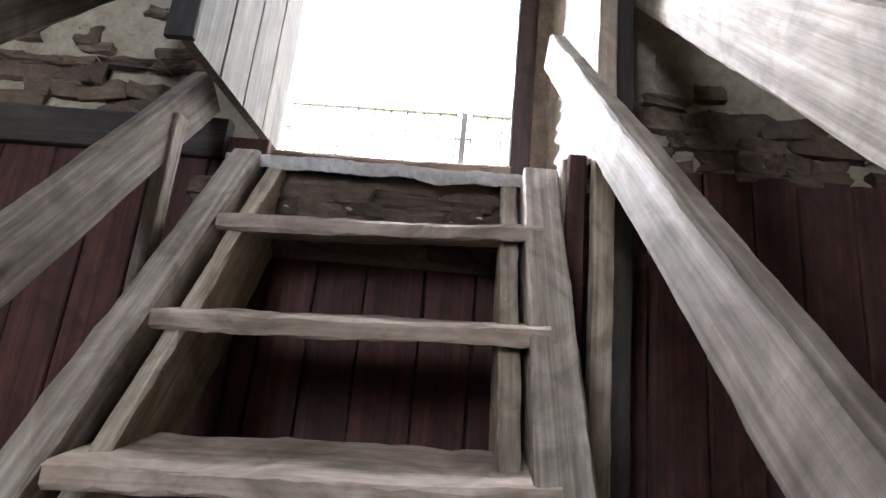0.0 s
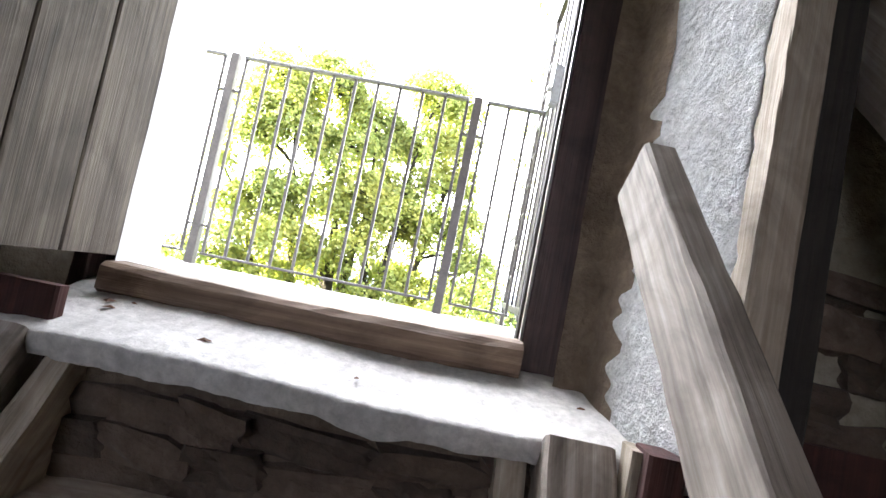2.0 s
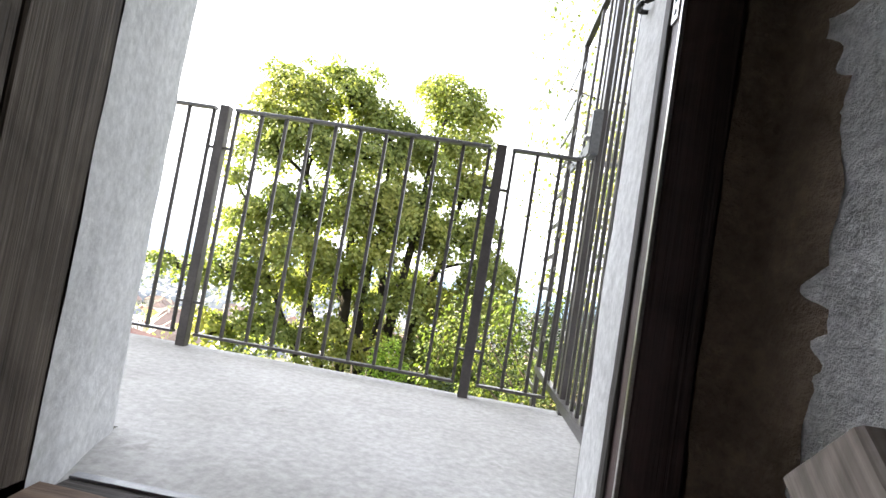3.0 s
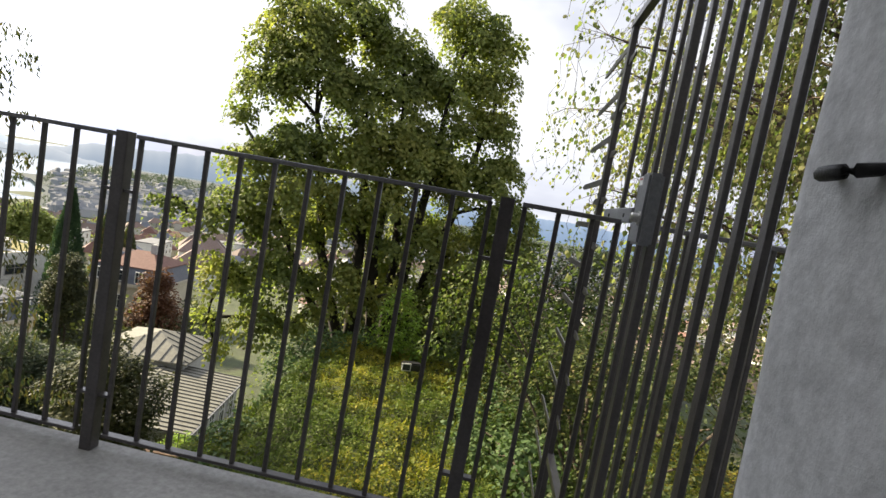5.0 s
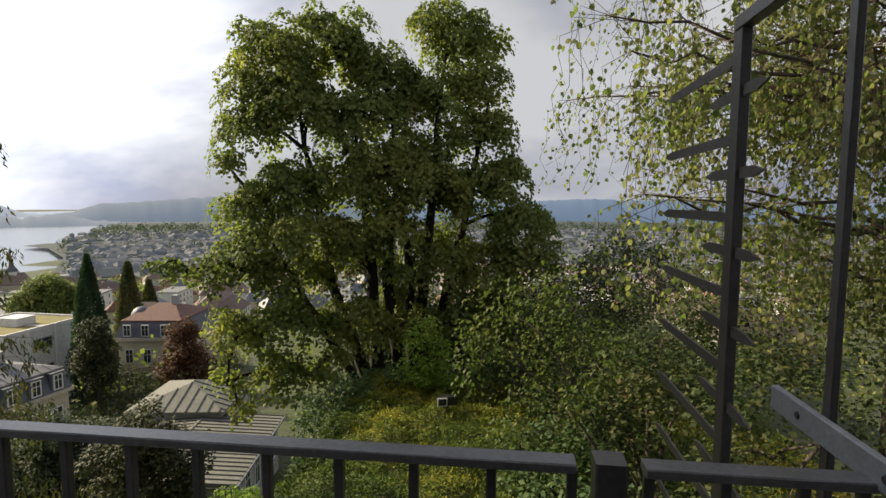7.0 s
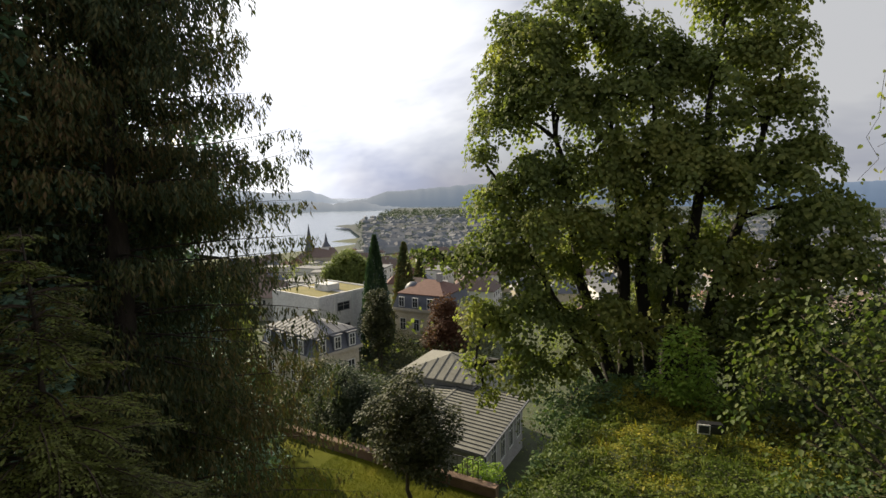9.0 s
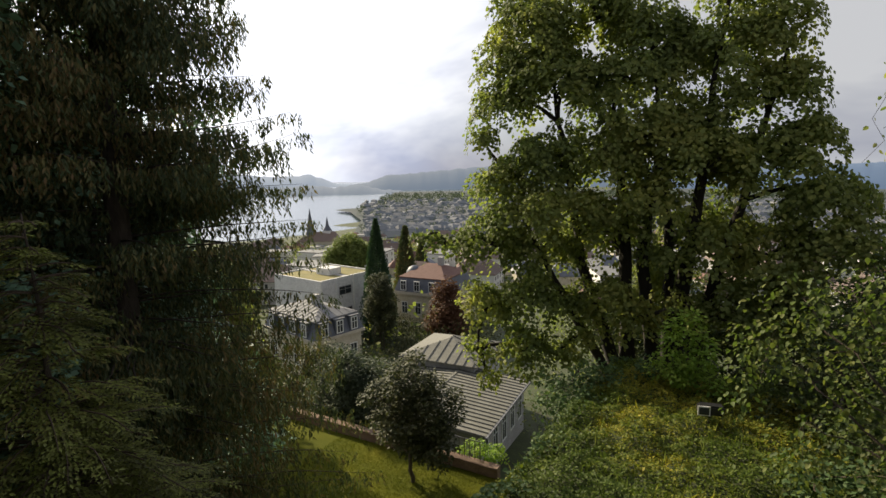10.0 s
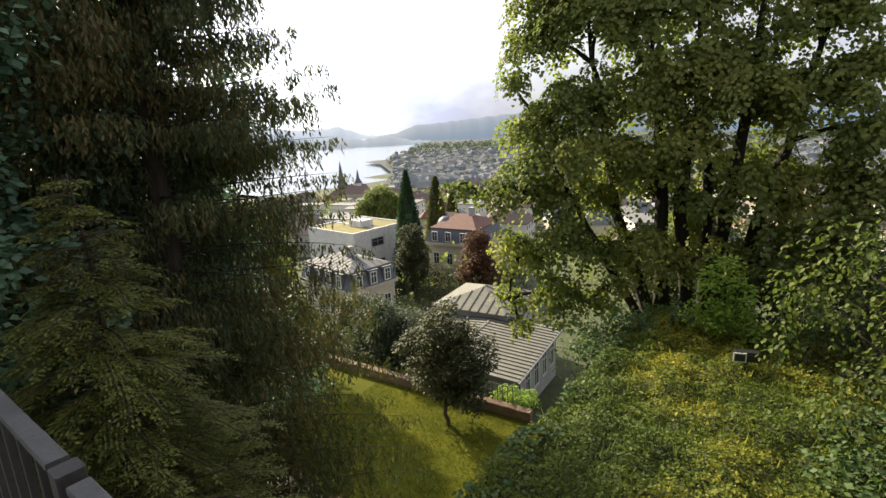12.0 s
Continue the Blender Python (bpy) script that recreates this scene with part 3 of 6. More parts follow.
# Near-black sheet that shows through the gaps between the boards.
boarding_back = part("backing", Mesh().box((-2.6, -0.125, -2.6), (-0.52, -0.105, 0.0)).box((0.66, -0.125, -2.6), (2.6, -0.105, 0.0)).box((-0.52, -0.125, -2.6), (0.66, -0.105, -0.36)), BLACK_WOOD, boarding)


# rubble stones
def stone_mesh(sx, sy, sz, seed):
    bm = bmesh.new()
    bmesh.ops.create_cube(bm, size=1.0)
    bmesh.ops.subdivide_edges(bm, edges=bm.edges[:], cuts=3, use_grid_fill=True)
    for v in bm.verts:
        p = v.co.copy()
        q = p.normalized() * 0.62
        p = p.lerp(q, 0.22)
        n = noise.noise(p * 1.8 + Vector((seed * 3.7, 0, 0)))
        p *= 1 + 0.42 * n + 0.20 * noise.noise(p * 4.5 + Vector((0, seed, 0)))
        v.co = (p.x * sx, p.y * sy, p.z * sz)
    me = bpy.data.meshes.new("stone")
    bm.to_mesh(me)
    bm.free()
    return me


def stones(parent, x0, x1, z0, z1, y, seed, hmin=0.05, hmax=0.09, density=1.0):
    r = random.Random(seed)
    z, k = z0, 0
    while z < z1:
        h = r.uniform(hmin, hmax)
        x = x0 + r.uniform(-0.04, 0.0)
        while x < x1:
            w = r.uniform(0.05, 0.22)
            if r.random() < density:
                m = pose(x + w / 2, y + r.uniform(-0.008, 0.012), z + h / 2 + r.uniform(-0.006, 0.006), r.uniform(-7, 7), r.uniform(-8, 8), r.uniform(-6, 6))
                part("stone", stone_mesh(w * 1.06, 0.085, h * 1.12, seed * 31 + k), STONE, parent, m=m)
            x += w
            k += 1
        z += h


ledge_wall = tagged(new("wall_under_sill"), "rough rubble stone step under the doorway", "wall", kind="structure")
part("mortar", Mesh().box((-0.62, -0.165, -0.36), (0.64, 0.19, -0.08)), MORTAR, ledge_wall)
stones(ledge_wall, -0.58, 0.58, -0.34, -0.155, -0.150, 3, 0.05, 0.08)
# mortared top of the ledge, with an uneven front edge
def ledge_point(i, j):
    x, u = -0.50 + 1.16 * i / 140, j / 24
    front = -0.225 + 0.022 * noise.noise((x * 5, 0, 1)) + 0.006 * noise.noise((x * 19, 0, 4)) + 0.005 * noise.noise((x * 60, 0, 5))
    y = front + (0.06 - front) * max(0, (u - 0.16) / 0.84)
    z = -0.055 + 0.072 * max(0, (u - 0.16) / 0.84) + 0.005 * noise.noise((x * 8, y * 8, 2)) + 0.003 * noise.noise((x * 31, y * 31, 2)) + 0.012 * noise.noise((x * 2, y * 3, 9))
    if u < 0.16:
        z -= (1 - u / 0.16) * (0.040 + 0.012 * noise.noise((x * 9, 3, 3)))
        y += 0.012 * (1 - u / 0.16) ** 2
    return (x, y, z)


part("ledge", grid(140, 24, ledge_point), DUST, ledge_wall, "dusty mortared ledge with a broken edge", smooth=True)
stones(wall_in, 0.74, 2.4, 0.0, 0.17, -0.128, 9, 0.03, 0.065, 0.85)
stones(wall_in, 0.85, 2.4, 0.17, 0.30, -0.116, 10, 0.03, 0.06, 0.35)
stones(wall_in, -2.3, -0.66, 0.0, 0.26, -0.126, 12, 0.03, 0.075, 0.8)
stones(wall_in, -2.3, -0.70, 0.26, 0.5, -0.114, 13, 0.03, 0.07, 0.4)

# Dark plank added over the plaster's bright lower edge.
plank("wall_beam", (-1.5, -0.185, 0.0), (-0.52, -0.185, 0.0), 0.05, 0.13, BLACK_WOOD, boarding, seed=77, wear=0.003, label="dark plank along the wall")

# door frame
frame_d = tagged(new("door_frame"), "dark brown wooden door frame with a worn sill", "door frame", kind="structure")
plank("jamb", (0.437, 0.075, -0.02), (0.437, 0.075, 2.02), 0.082, 0.10, FRAME_WOOD, frame_d, up=(0, 1, 0), seed=2, wear=0.0015)
plank("jamb", (-0.540, 0.075, -0.02), (-0.540, 0.075, 2.02), 0.082, 0.10, FRAME_WOOD, frame_d, up=(0, 1, 0), seed=3, wear=0.0015)
plank("lintel", (-0.52, 0.045, 1.99), (0.48, 0.045, 1.99), 0.15, 0.08, FRAME_WOOD, frame_d, seed=4)
plank("sill", (-0.44, 0.015, 0.026), (0.397, 0.015, 0.030), 0.085, 0.066, SILL_WOOD, frame_d, label="worn reddish wooden sill", seed=5, wear=0.004, chamfer=0.012, bend=-0.006)
plank("rebate", (-0.44, 0.092, 0.005), (0.397, 0.092, 0.008), 0.065, 0.075, BLACK_WOOD, frame_d, seed=6, wear=0.001)
plank("seal", (-0.44, 0.118, 0.042), (0.397, 0.118, 0.044), 0.02, 0.010, STEEL, frame_d, label="ribbed metal strip on the sill", wear=0.0004, chamfer=0.001)
plank("seal", (0.394, 0.030, 0.06), (0.394, 0.030, 1.95), 0.006, 0.008, CHROME, frame_d, up=(0, 1, 0), label="thin bright metal edge strip", wear=0.0003, chamfer=0.0008)
plank("stop", (0.405, 0.098, 0.04), (0.405, 0.098, 1.95), 0.03, 0.03, BLACK_WOOD, frame_d, up=(0, 1, 0), wear=0.001, chamfer=0.002)
plank("stop", (0.421, 0.150, 0.02), (0.421, 0.150, 1.95), 0.025, 0.03, SILL_WOOD, frame_d, up=(0, 1, 0), label="pale worn outer edge of the frame", wear=0.0025, chamfer=0.005)


def strike_plate():
    t = thing("strike_plate", (0.392, 0.065, 0.97), "bright steel lock strike plate screwed to the dark frame", "lock plate")
    mb = Mesh()
    mb.box((0.3925, 0.052, 0.90), (0.3955, 0.078, 0.93)).box((0.3925, 0.052, 0.985), (0.3955, 0.078, 1.02)).box((0.3925, 0.052, 0.93), (0.3955, 0.057, 0.985)).box((0.3925, 0.073, 0.93), (0.3955, 0.078, 0.985))
    part("plate", mb, CHROME, t)
    part("slot", Mesh().box((0.3945, 0.057, 0.93), (0.3953, 0.073, 0.985)), BLACK_IRON, t)
    for z in (0.915, 1.003):
        s = Mesh()
        tube(s, [(0.3927, 0.065, z), (0.391, 0.065, z)], [0.006, 0.005], 12)
        part("screw", s, STEEL, t)


strike_plate()


# door leaf, standing open into the room
def door_leaf():
    d = thing("door_1", (-0.45, 0.02, 0.06), "weathered grey plank door standing open into the tower", "door", kind="structure")
    m, length = frame_of((-0.462, 0.03, 0.07), (-0.458, -0.60, 0.07))
    n, x = 4, 0.0
    for k in range(n):
        w = length / n
        p = m @ Vector((x + w / 2, 0.0, 0.0))
        q = m @ Vector((x + w / 2, 0.0, 1.88))
        plank("plank", p, q, w - 0.004, 0.030, DOOR_WOOD, d, up=m.to_3x3() @ Vector((0, 1, 0)), seed=40 + k, wear=0.0012, chamfer=0.003, seg=0.15)
        x += w
    for z in (0.10, 0.9, 1.72):
        a, b2 = m @ Vector((0.02, -0.034, z)), m @ Vector((length - 0.01, -0.034, z))
        plank("batten", a, b2, 0.035, 0.12, BLACK_WOOD, d, seed=50, wear=0.002)
    plank("edge_strip", m @ Vector((length + 0.012, -0.012, 0.0)), m @ Vector((length + 0.012, -0.012, 1.88)), 0.02, 0.075, BLACK_WOOD, d, up=m.to_3x3() @ Vector((0, 1, 0)), seed=51)


door_leaf()


# ---- stairs ----
RISE, GO = 0.282, 0.192


def staircase():
    st = thing("staircase", (0.02, -1.2, -2.6), "steep open wooden stairs, worn and greyed", "stairs")
    top, low = Vector((0, -0.215, -0.055)), Vector((0, -1.86, -2.47))
    d = (low - top).normalized()
    up = Vector((0, d.z, -d.y))
    for x, mat, w, h, off, nm, lb in ((-0.345, PALE_WOOD, 0.045, 0.20, -0.125, "stringer", "pale rough inner stringer"), (0.385, PALE_WOOD, 0.045, 0.20, -0.125, "stringer", "pale rough inner stringer"),
                                      (-0.435, GREY_WOOD, 0.085, 0.17, -0.065, "side_board", "broad grey stringer board"), (0.472, GREY_WOOD, 0.10, 0.17, -0.055, "side_board", "broad grey stringer board")):
        a, b = top + up * off, low + up * off
        a.x = x
        b.x = x
        plank(nm, a, b, w, h, mat, st, up=up, label=lb, seed=int(x * 100) + 90, wear=0.004, chamfer=0.006)
    for k in range(10):
        y, z = -0.400 - GO * k, -0.285 - RISE * k
        dz = -0.02 if k < 3 else 0.0
        lean = Vector((0, -math.sin(radians(9)), math.cos(radians(9))))      # the treads slope towards the climber
        plank("tread", (-0.425, y + 0.105, z - 0.006 + dz), (0.465, y + 0.105, z - 0.006 - dz), 0.225, 0.042, TREAD_WOOD, st, up=lean, label="worn plank tread with a rounded nose", seed=60 + k, wear=0.006, chamfer=0.007, seg=0.03, bend=-0.004)


staircase()


def handrail(name, a, b, w, h, posts, label, mat=GREY_WOOD):
    t = thing(name, (a[0], a[1], -0.3), label, "handrail")
    plank("rail", a, b, w, h, mat, t, seed=int(a[0] * 70) + 200, wear=0.003, chamfer=0.005)
    for k, (p, q, pw, ph, pm) in enumerate(posts):
        plank("post", p, q, pw, ph, pm, t, up=(0, 1, 0), seed=k + 220, wear=0.003)
    return t


handrail("handrail", (0.497, -0.235, 0.365), (0.66, -1.75, -1.28), 0.05, 0.105,
         [((0.632, -0.335, -1.2), (0.632, -0.335, 2.28), 0.055, 0.055, PALE_WOOD)], "grey weathered timber handrail fixed to a pale post")
handrail("upper_handrail", (0.76, 0.0, 0.93), (0.80, -2.3, -1.55), 0.05, 0.16,
         [((0.687, -0.31, -1.2), (0.687, -0.31, 2.28), 0.055, 0.06, BLACK_WOOD)], "broad pale board rail beside the stairs", GREY_WOOD)
handrail("handrail", (-0.56, -0.29, 0.11), (-0.60, -1.9, -1.98), 0.05, 0.125,
         [((-0.55, -0.40, -0.9), (-0.55, -0.43, -0.05), 0.045, 0.045, GREY_WOOD)], "grey weathered timber handrail beside the open door")
handrail("upper_handrail", (-0.80, -0.40, 0.48), (-0.82, -2.2, -1.85), 0.05, 0.14, [], "broad grey board rail against the dark wall")
stub = thing("stub_post", (0.565, -0.28, -0.3), "short brown timber post beside the stair head", "post")
plank("board", (0.566, -0.285, -1.4), (0.566, -0.285, -0.02), 0.05, 0.06, BROWN_WOOD, stub, up=(0, 1, 0), seed=300)
plank("board", (0.538, -0.265, -1.4), (0.538, -0.265, -0.025), 0.02, 0.05, PALE_WOOD, stub, up=(0, 1, 0), seed=301)


# ---- terrace railing and side fence ----
def bar(mb, x, y, z0, z1, sx, sy):
    mb.box((x - sx / 2, y - sy / 2, z0), (x + sx / 2, y + sy / 2, z1))
    return mb


RY = 1.45


def railing(x0, x1, pickets, group):
    t = thing("railing", ((x0 + x1) / 2, RY, 0), "dark brown iron railing panel with thin upright bars", "railing", group)
    part("top_bar", timber(x1 - x0, 0.034, 0.014, seed=3, wear=0.0006, chamfer=0.002), RAIL_CAP, t, "flat iron handrail, grey for the sky's sheen", m=pose(x0, RY, 1.043))
    part("bottom_bar", timber(x1 - x0, 0.03, 0.012, seed=4, wear=0.0006, chamfer=0.002), IRON, t, m=pose(x0, RY, 0.055))
    me = timber(0.976, 0.014, 0.014, seed=5, wear=0.0005, chamfer=0.002).data("picket")
    for x in pickets:
        part("picket", me, IRON, t, m=pose(x, RY, 0.061, 0, -90, 0))
    return t


def rail_post(x, group="railing posts"):
    t = thing("railing_post", (x, RY, 0), "dark brown square iron railing post", "post", group)
    part("shaft", timber(1.055, 0.042, 0.042, seed=8, wear=0.0006, chamfer=0.003), IRON, t, m=pose(x, RY, 0.0, 0, -90, 0))
    for z in (0.868, 0.19):
        part("bracket", Mesh().box((x - 0.055, RY - 0.012, z - 0.005), (x + 0.055, RY + 0.012, z + 0.005)), IRON, t)


G = "terrace railing panels"
rail_post(-1.05)
rail_post(0.170)
rail_post(-2.30)
rail_post(1.45)
railing(-1.002, 0.124, [-0.995 + 0.1115 * k for k in range(11)], G)
railing(0.216, 0.50, [0.223, 0.322, 0.420, 0.492], G)
railing(-2.25, -1.098, [-2.243 + 0.1138 * k for k in range(11)], G)
railing(0.56, 1.40, [0.575 + 0.117 * k for k in range(8)], G)

FX = 0.525


def side_fence():
    t = thing("side_fence", (FX, 1.6, 0), "tall dark iron side fence with a spiked outer post", "fence")
    post = timber(3.05, 0.045, 0.022, seed=9, wear=0.0006, chamfer=0.002)
    part("spiked_post", post, IRON, t, m=pose(FX, 1.965, -1.25, 0, -90, 0))
    part("top_bar", timber(0.76, 0.028, 0.03, seed=10, wear=0.0006, chamfer=0.002), IRON, t, m=pose(FX, 1.215, 1.79, 0, 0, 90))
    part("lower_bar", timber(0.76, 0.028, 0.03, seed=11, wear=0.0006, chamfer=0.002), IRON, t, m=pose(FX, 1.215, 0.09, 0, 0, 90))
    me = timber(1.70, 0.022, 0.012, seed=12, wear=0.0006, chamfer=0.002).data("upright")
    for y in (1.585, 1.405, 1.305):
        part("upright", me, IRON, t, m=pose(FX, y, 0.09, 0, -90, 0))

    def spike(z, a, l0, l1):
        mb = Mesh()
        pts = []
        for s, hw in ((-l0, 0.001), (-l0 + 0.05, 0.012), (l1 - 0.05, 0.012), (l1, 0.001)):
            for dz, dw in ((-hw, -0.003), (hw, -0.003), (hw, 0.003), (-hw, 0.003)):
                pts.append((s, dw, dz))
        fs = [(i * 4 + k, i * 4 + (k + 1) % 4, i * 4 + 4 + (k + 1) % 4, i * 4 + 4 + k) for i in range(3) for k in range(4)]
        mb.add(pts, fs + [(3, 2, 1, 0), (12, 13, 14, 15)])
        part("spike", mb, IRON, t, "flat pointed spike", m=pose(FX, 1.985, z, 0, 0, a))
    k, z = 0, 1.72
    while z > -1.1:
        if k % 2 == 0:
            spike(z, 90, 0.012, 0.50)
        else:
            spike(z + 0.01, 88, 0.16, 0.17)
        z -= 0.087
        k += 1
    b = part("keeper_bar", timber(0.36, 0.012, 0.042, seed=14, wear=0.0004, chamfer=0.002), STEEL, t, "grey flat steel bar with two screws", m=pose(FX - 0.022, 1.345, 1.062, 0, 0, 90))
    for y in (1.42, 1.62):
        s = Mesh()
        tube(s, [(FX - 0.028, y, 1.062), (FX - 0.0305, y, 1.062)], [0.007, 0.005], 10)
        part("screw", s, BLACK_IRON, b)


side_fence()


def side_gate():
    t = thing("side_gate", (FX, 0.85, 0.02), "closed dark iron bar gate with a grey lock box", "gate")
    part("stile", timber(1.75, 0.036, 0.022, seed=20, wear=0.0006, chamfer=0.003), IRON, t, m=pose(FX, 1.212, 0.05, 0, -90, 0))
    part("stile", timber(1.75, 0.05, 0.04, seed=21, wear=0.0006, chamfer=0.003), IRON, t, m=pose(FX, 0.49, 0.05, 0, -90, 0))
    part("rail", timber(0.72, 0.035, 0.035, seed=22, wear=0.0006, chamfer=0.003), IRON, t, m=pose(FX, 0.49, 1.78, 0, 0, 90))
    part("rail", timber(0.72, 0.035, 0.035, seed=23, wear=0.0006, chamfer=0.003), IRON, t, m=pose(FX, 0.49, 0.09, 0, 0, 90))
    me = timber(1.69, 0.022, 0.012, seed=24, wear=0.0006, chamfer=0.002).data("upright")
    for k in range(7):
        part("upright", me, IRON, t, m=pose(FX, 1.115 - 0.088 * k, 0.09, 0, -90, 0))
    # lock case
    bm = bmesh.new()
    bmesh.ops.create_cube(bm, size=1.0, matrix=Matrix.Diagonal((0.036, 0.082, 0.172, 1)))
    bmesh.ops.bevel(bm, geom=[e for e in bm.edges], offset=0.006, segments=2, affect="EDGES")
    me = bpy.data.meshes.new("lock_case")
    bm.to_mesh(me)
    bm.free()
    case = part("lock_case", me, STEEL, t, "grey steel lock box", m=pose(FX - 0.030, 1.195, 1.075))
    k = Mesh()
    tube(k, [(FX - 0.048, 1.172, 1.052), (FX - 0.052, 1.172, 1.052), (FX - 0.0525, 1.172, 1.052), (FX - 0.066, 1.172, 1.052), (FX - 0.068, 1.172, 1.052)], [0.016, 0.016, 0.011, 0.011, 0.008], 18)
    part("cylinder", k, CHROME, case, "bright steel lock cylinder")
    part("sticker", Mesh().box((FX - 0.0492, 1.202, 1.132), (FX - 0.0478, 1.232, 1.153)), LABEL_WHITE, case, "small white sticker with a red stripe")
    part("sticker_print", Mesh().box((FX - 0.0497, 1.206, 1.145), (FX - 0.0493, 1.228, 1.150)), LABEL_RED, case)


side_gate()


def wall_ring():
    t = thing("wall_hook", (0.425, 0.345, 1.085), "black wrought iron hook in the plaster reveal", "hook")
    mb = Mesh()
    pts = [(0.430 - 0.030 * math.sin(a * math.pi), 0.345 + 0.028 * math.cos(a * math.pi), 1.087 - 0.006 * math.sin(a * math.pi)) for a in (i / 12 for i in range(13))]
    tube(mb, pts, [0.0045 + 0.002 * math.sin(math.pi * i / 12) for i in range(13)], 8)
    part("loop", mb, BLACK_IRON, t, smooth=True)


wall_ring()


# ---- plants ----
def crown_leaves(name, lobes, per_m3, leaf, width, seed, clump=0.5, droop=0.35, shape="diamond", shell=0.35, flat=0.95):
    """Leaves in many small drooping clumps, scattered through overlapping lobes (x, y, z, radius), thicker outside."""
    rng = np.random.default_rng(seed)
    cs, ps = [], []
    for x, y, z, r in lobes:
        n = max(6, int(per_m3[0] * r ** 2.2))
        u = unit(rng, n)
        rad = r * (shell + (1 - shell) * rng.random(n) ** 0.45) * rng.uniform(0.82, 1.1, n)
        cs.append(np.array([x, y, z]) + u * rad[:, None])
    c = np.concatenate(cs)
    cr = clump * rng.uniform(0.55, 1.25, len(c))
    k = np.maximum(10, (per_m3[1] * (cr / clump) ** 2).astype(int))
    idx = np.repeat(np.arange(len(c)), k)
    u = unit(rng, len(idx))
    rr = cr[idx] * rng.random(len(idx)) ** 0.4
    p = c[idx] + u * rr[:, None] * np.array([1, 1, flat])
    p[:, 2] -= 0.35 * (rr / clump) * cr[idx]
    ax = u + rng.normal(scale=0.5, size=u.shape)
    ax[:, 2] = ax[:, 2] * 0.5 - droop
    no = unit(rng, len(idx)) * 0.55 + u * 0.7 + np.array([0, 0, 0.8])
    ln = leaf * rng.uniform(0.6, 1.25, len(idx))
    return leaves(name, p, ax, no, ln, ln * width, shape), c


def limb(mb, a, b, r0, r1, rng, wander=0.12, n=7, sag=0.0):
    a, b = Vector(a), Vector(b)
    length = (b - a).length
    pts, rad = [], []
    for i in range(n + 1):
        t = i / n
        p = a.lerp(b, t)
        w = wander * length * math.sin(math.pi * t)
        p += Vector((rng.uniform(-1, 1), rng.uniform(-1, 1), rng.uniform(-0.6, 0.6))) * w * 0.5
        p.z += sag * math.sin(math.pi * t)
        pts.append(p)
        rad.append(r0 + (r1 - r0) * t)
    tube(mb, pts, rad, 7)
    return pts


def broad_tree(name, base, lobes, stems, label, leaf_mat_, seed, density=(16, 60), leaf=0.15, width=0.85, trunk_r=0.22, clump=0.5, group="", twigs=170, droop=0.35, category="tree", shape="diamond", shell=0.35, flat=0.95):
    """A tree with several stems, limbs into every lobe, twigs into the clumps, and a crown of single leaves."""
    t = thing(name, base, label, category, group)
    rng = random.Random(seed)
    wood = Mesh()
    tops = []
    for k in range(stems):
        target = lobes[k % len(lobes)]
        fork = Vector(base).lerp(Vector(target[:3]), 0.45) + Vector((rng.uniform(-0.3, 0.3), rng.uniform(-0.3, 0.3), 0.4))
        foot = Vector(base) + Vector((rng.uniform(-1, 1), rng.uniform(-1, 1), 0)) * trunk_r * (1.3 if stems > 1 else 0.0)
        foot.z -= 0.4
        limb(wood, foot, fork, trunk_r * rng.uniform(0.8, 1.1), trunk_r * 0.6, rng, 0.06)
        tops.append(fork)
        limb(wood, fork, target[:3], trunk_r * 0.6, trunk_r * 0.2, rng, 0.10)
        tops.append(Vector(target[:3]))
    for lb in lobes:
        c = Vector(lb[:3])
        a = min(tops, key=lambda p: (p - c).length + (0.8 if p.z > c.z else 0))
        limb(wood, a, c, trunk_r * 0.42, trunk_r * 0.14, rng, 0.12)
        tops.append(c)
    me, clumps = crown_leaves("crown", lobes, density, leaf, width, seed, clump, droop, shape, shell, flat)
    pick = clumps if len(clumps) <= twigs else clumps[np.random.default_rng(seed).choice(len(clumps), twigs, replace=False)]
    for c in pick:
        c = Vector(c)
        a = min(tops, key=lambda p: (p - c).length)
        limb(wood, a, c, trunk_r * 0.085, trunk_r * 0.03, rng, 0.22, 4)
    part("trunk", wood, BARK, t, "dark furrowed trunk and limbs", smooth=True)
    part("crown", me, leaf_mat_, t)
    return t


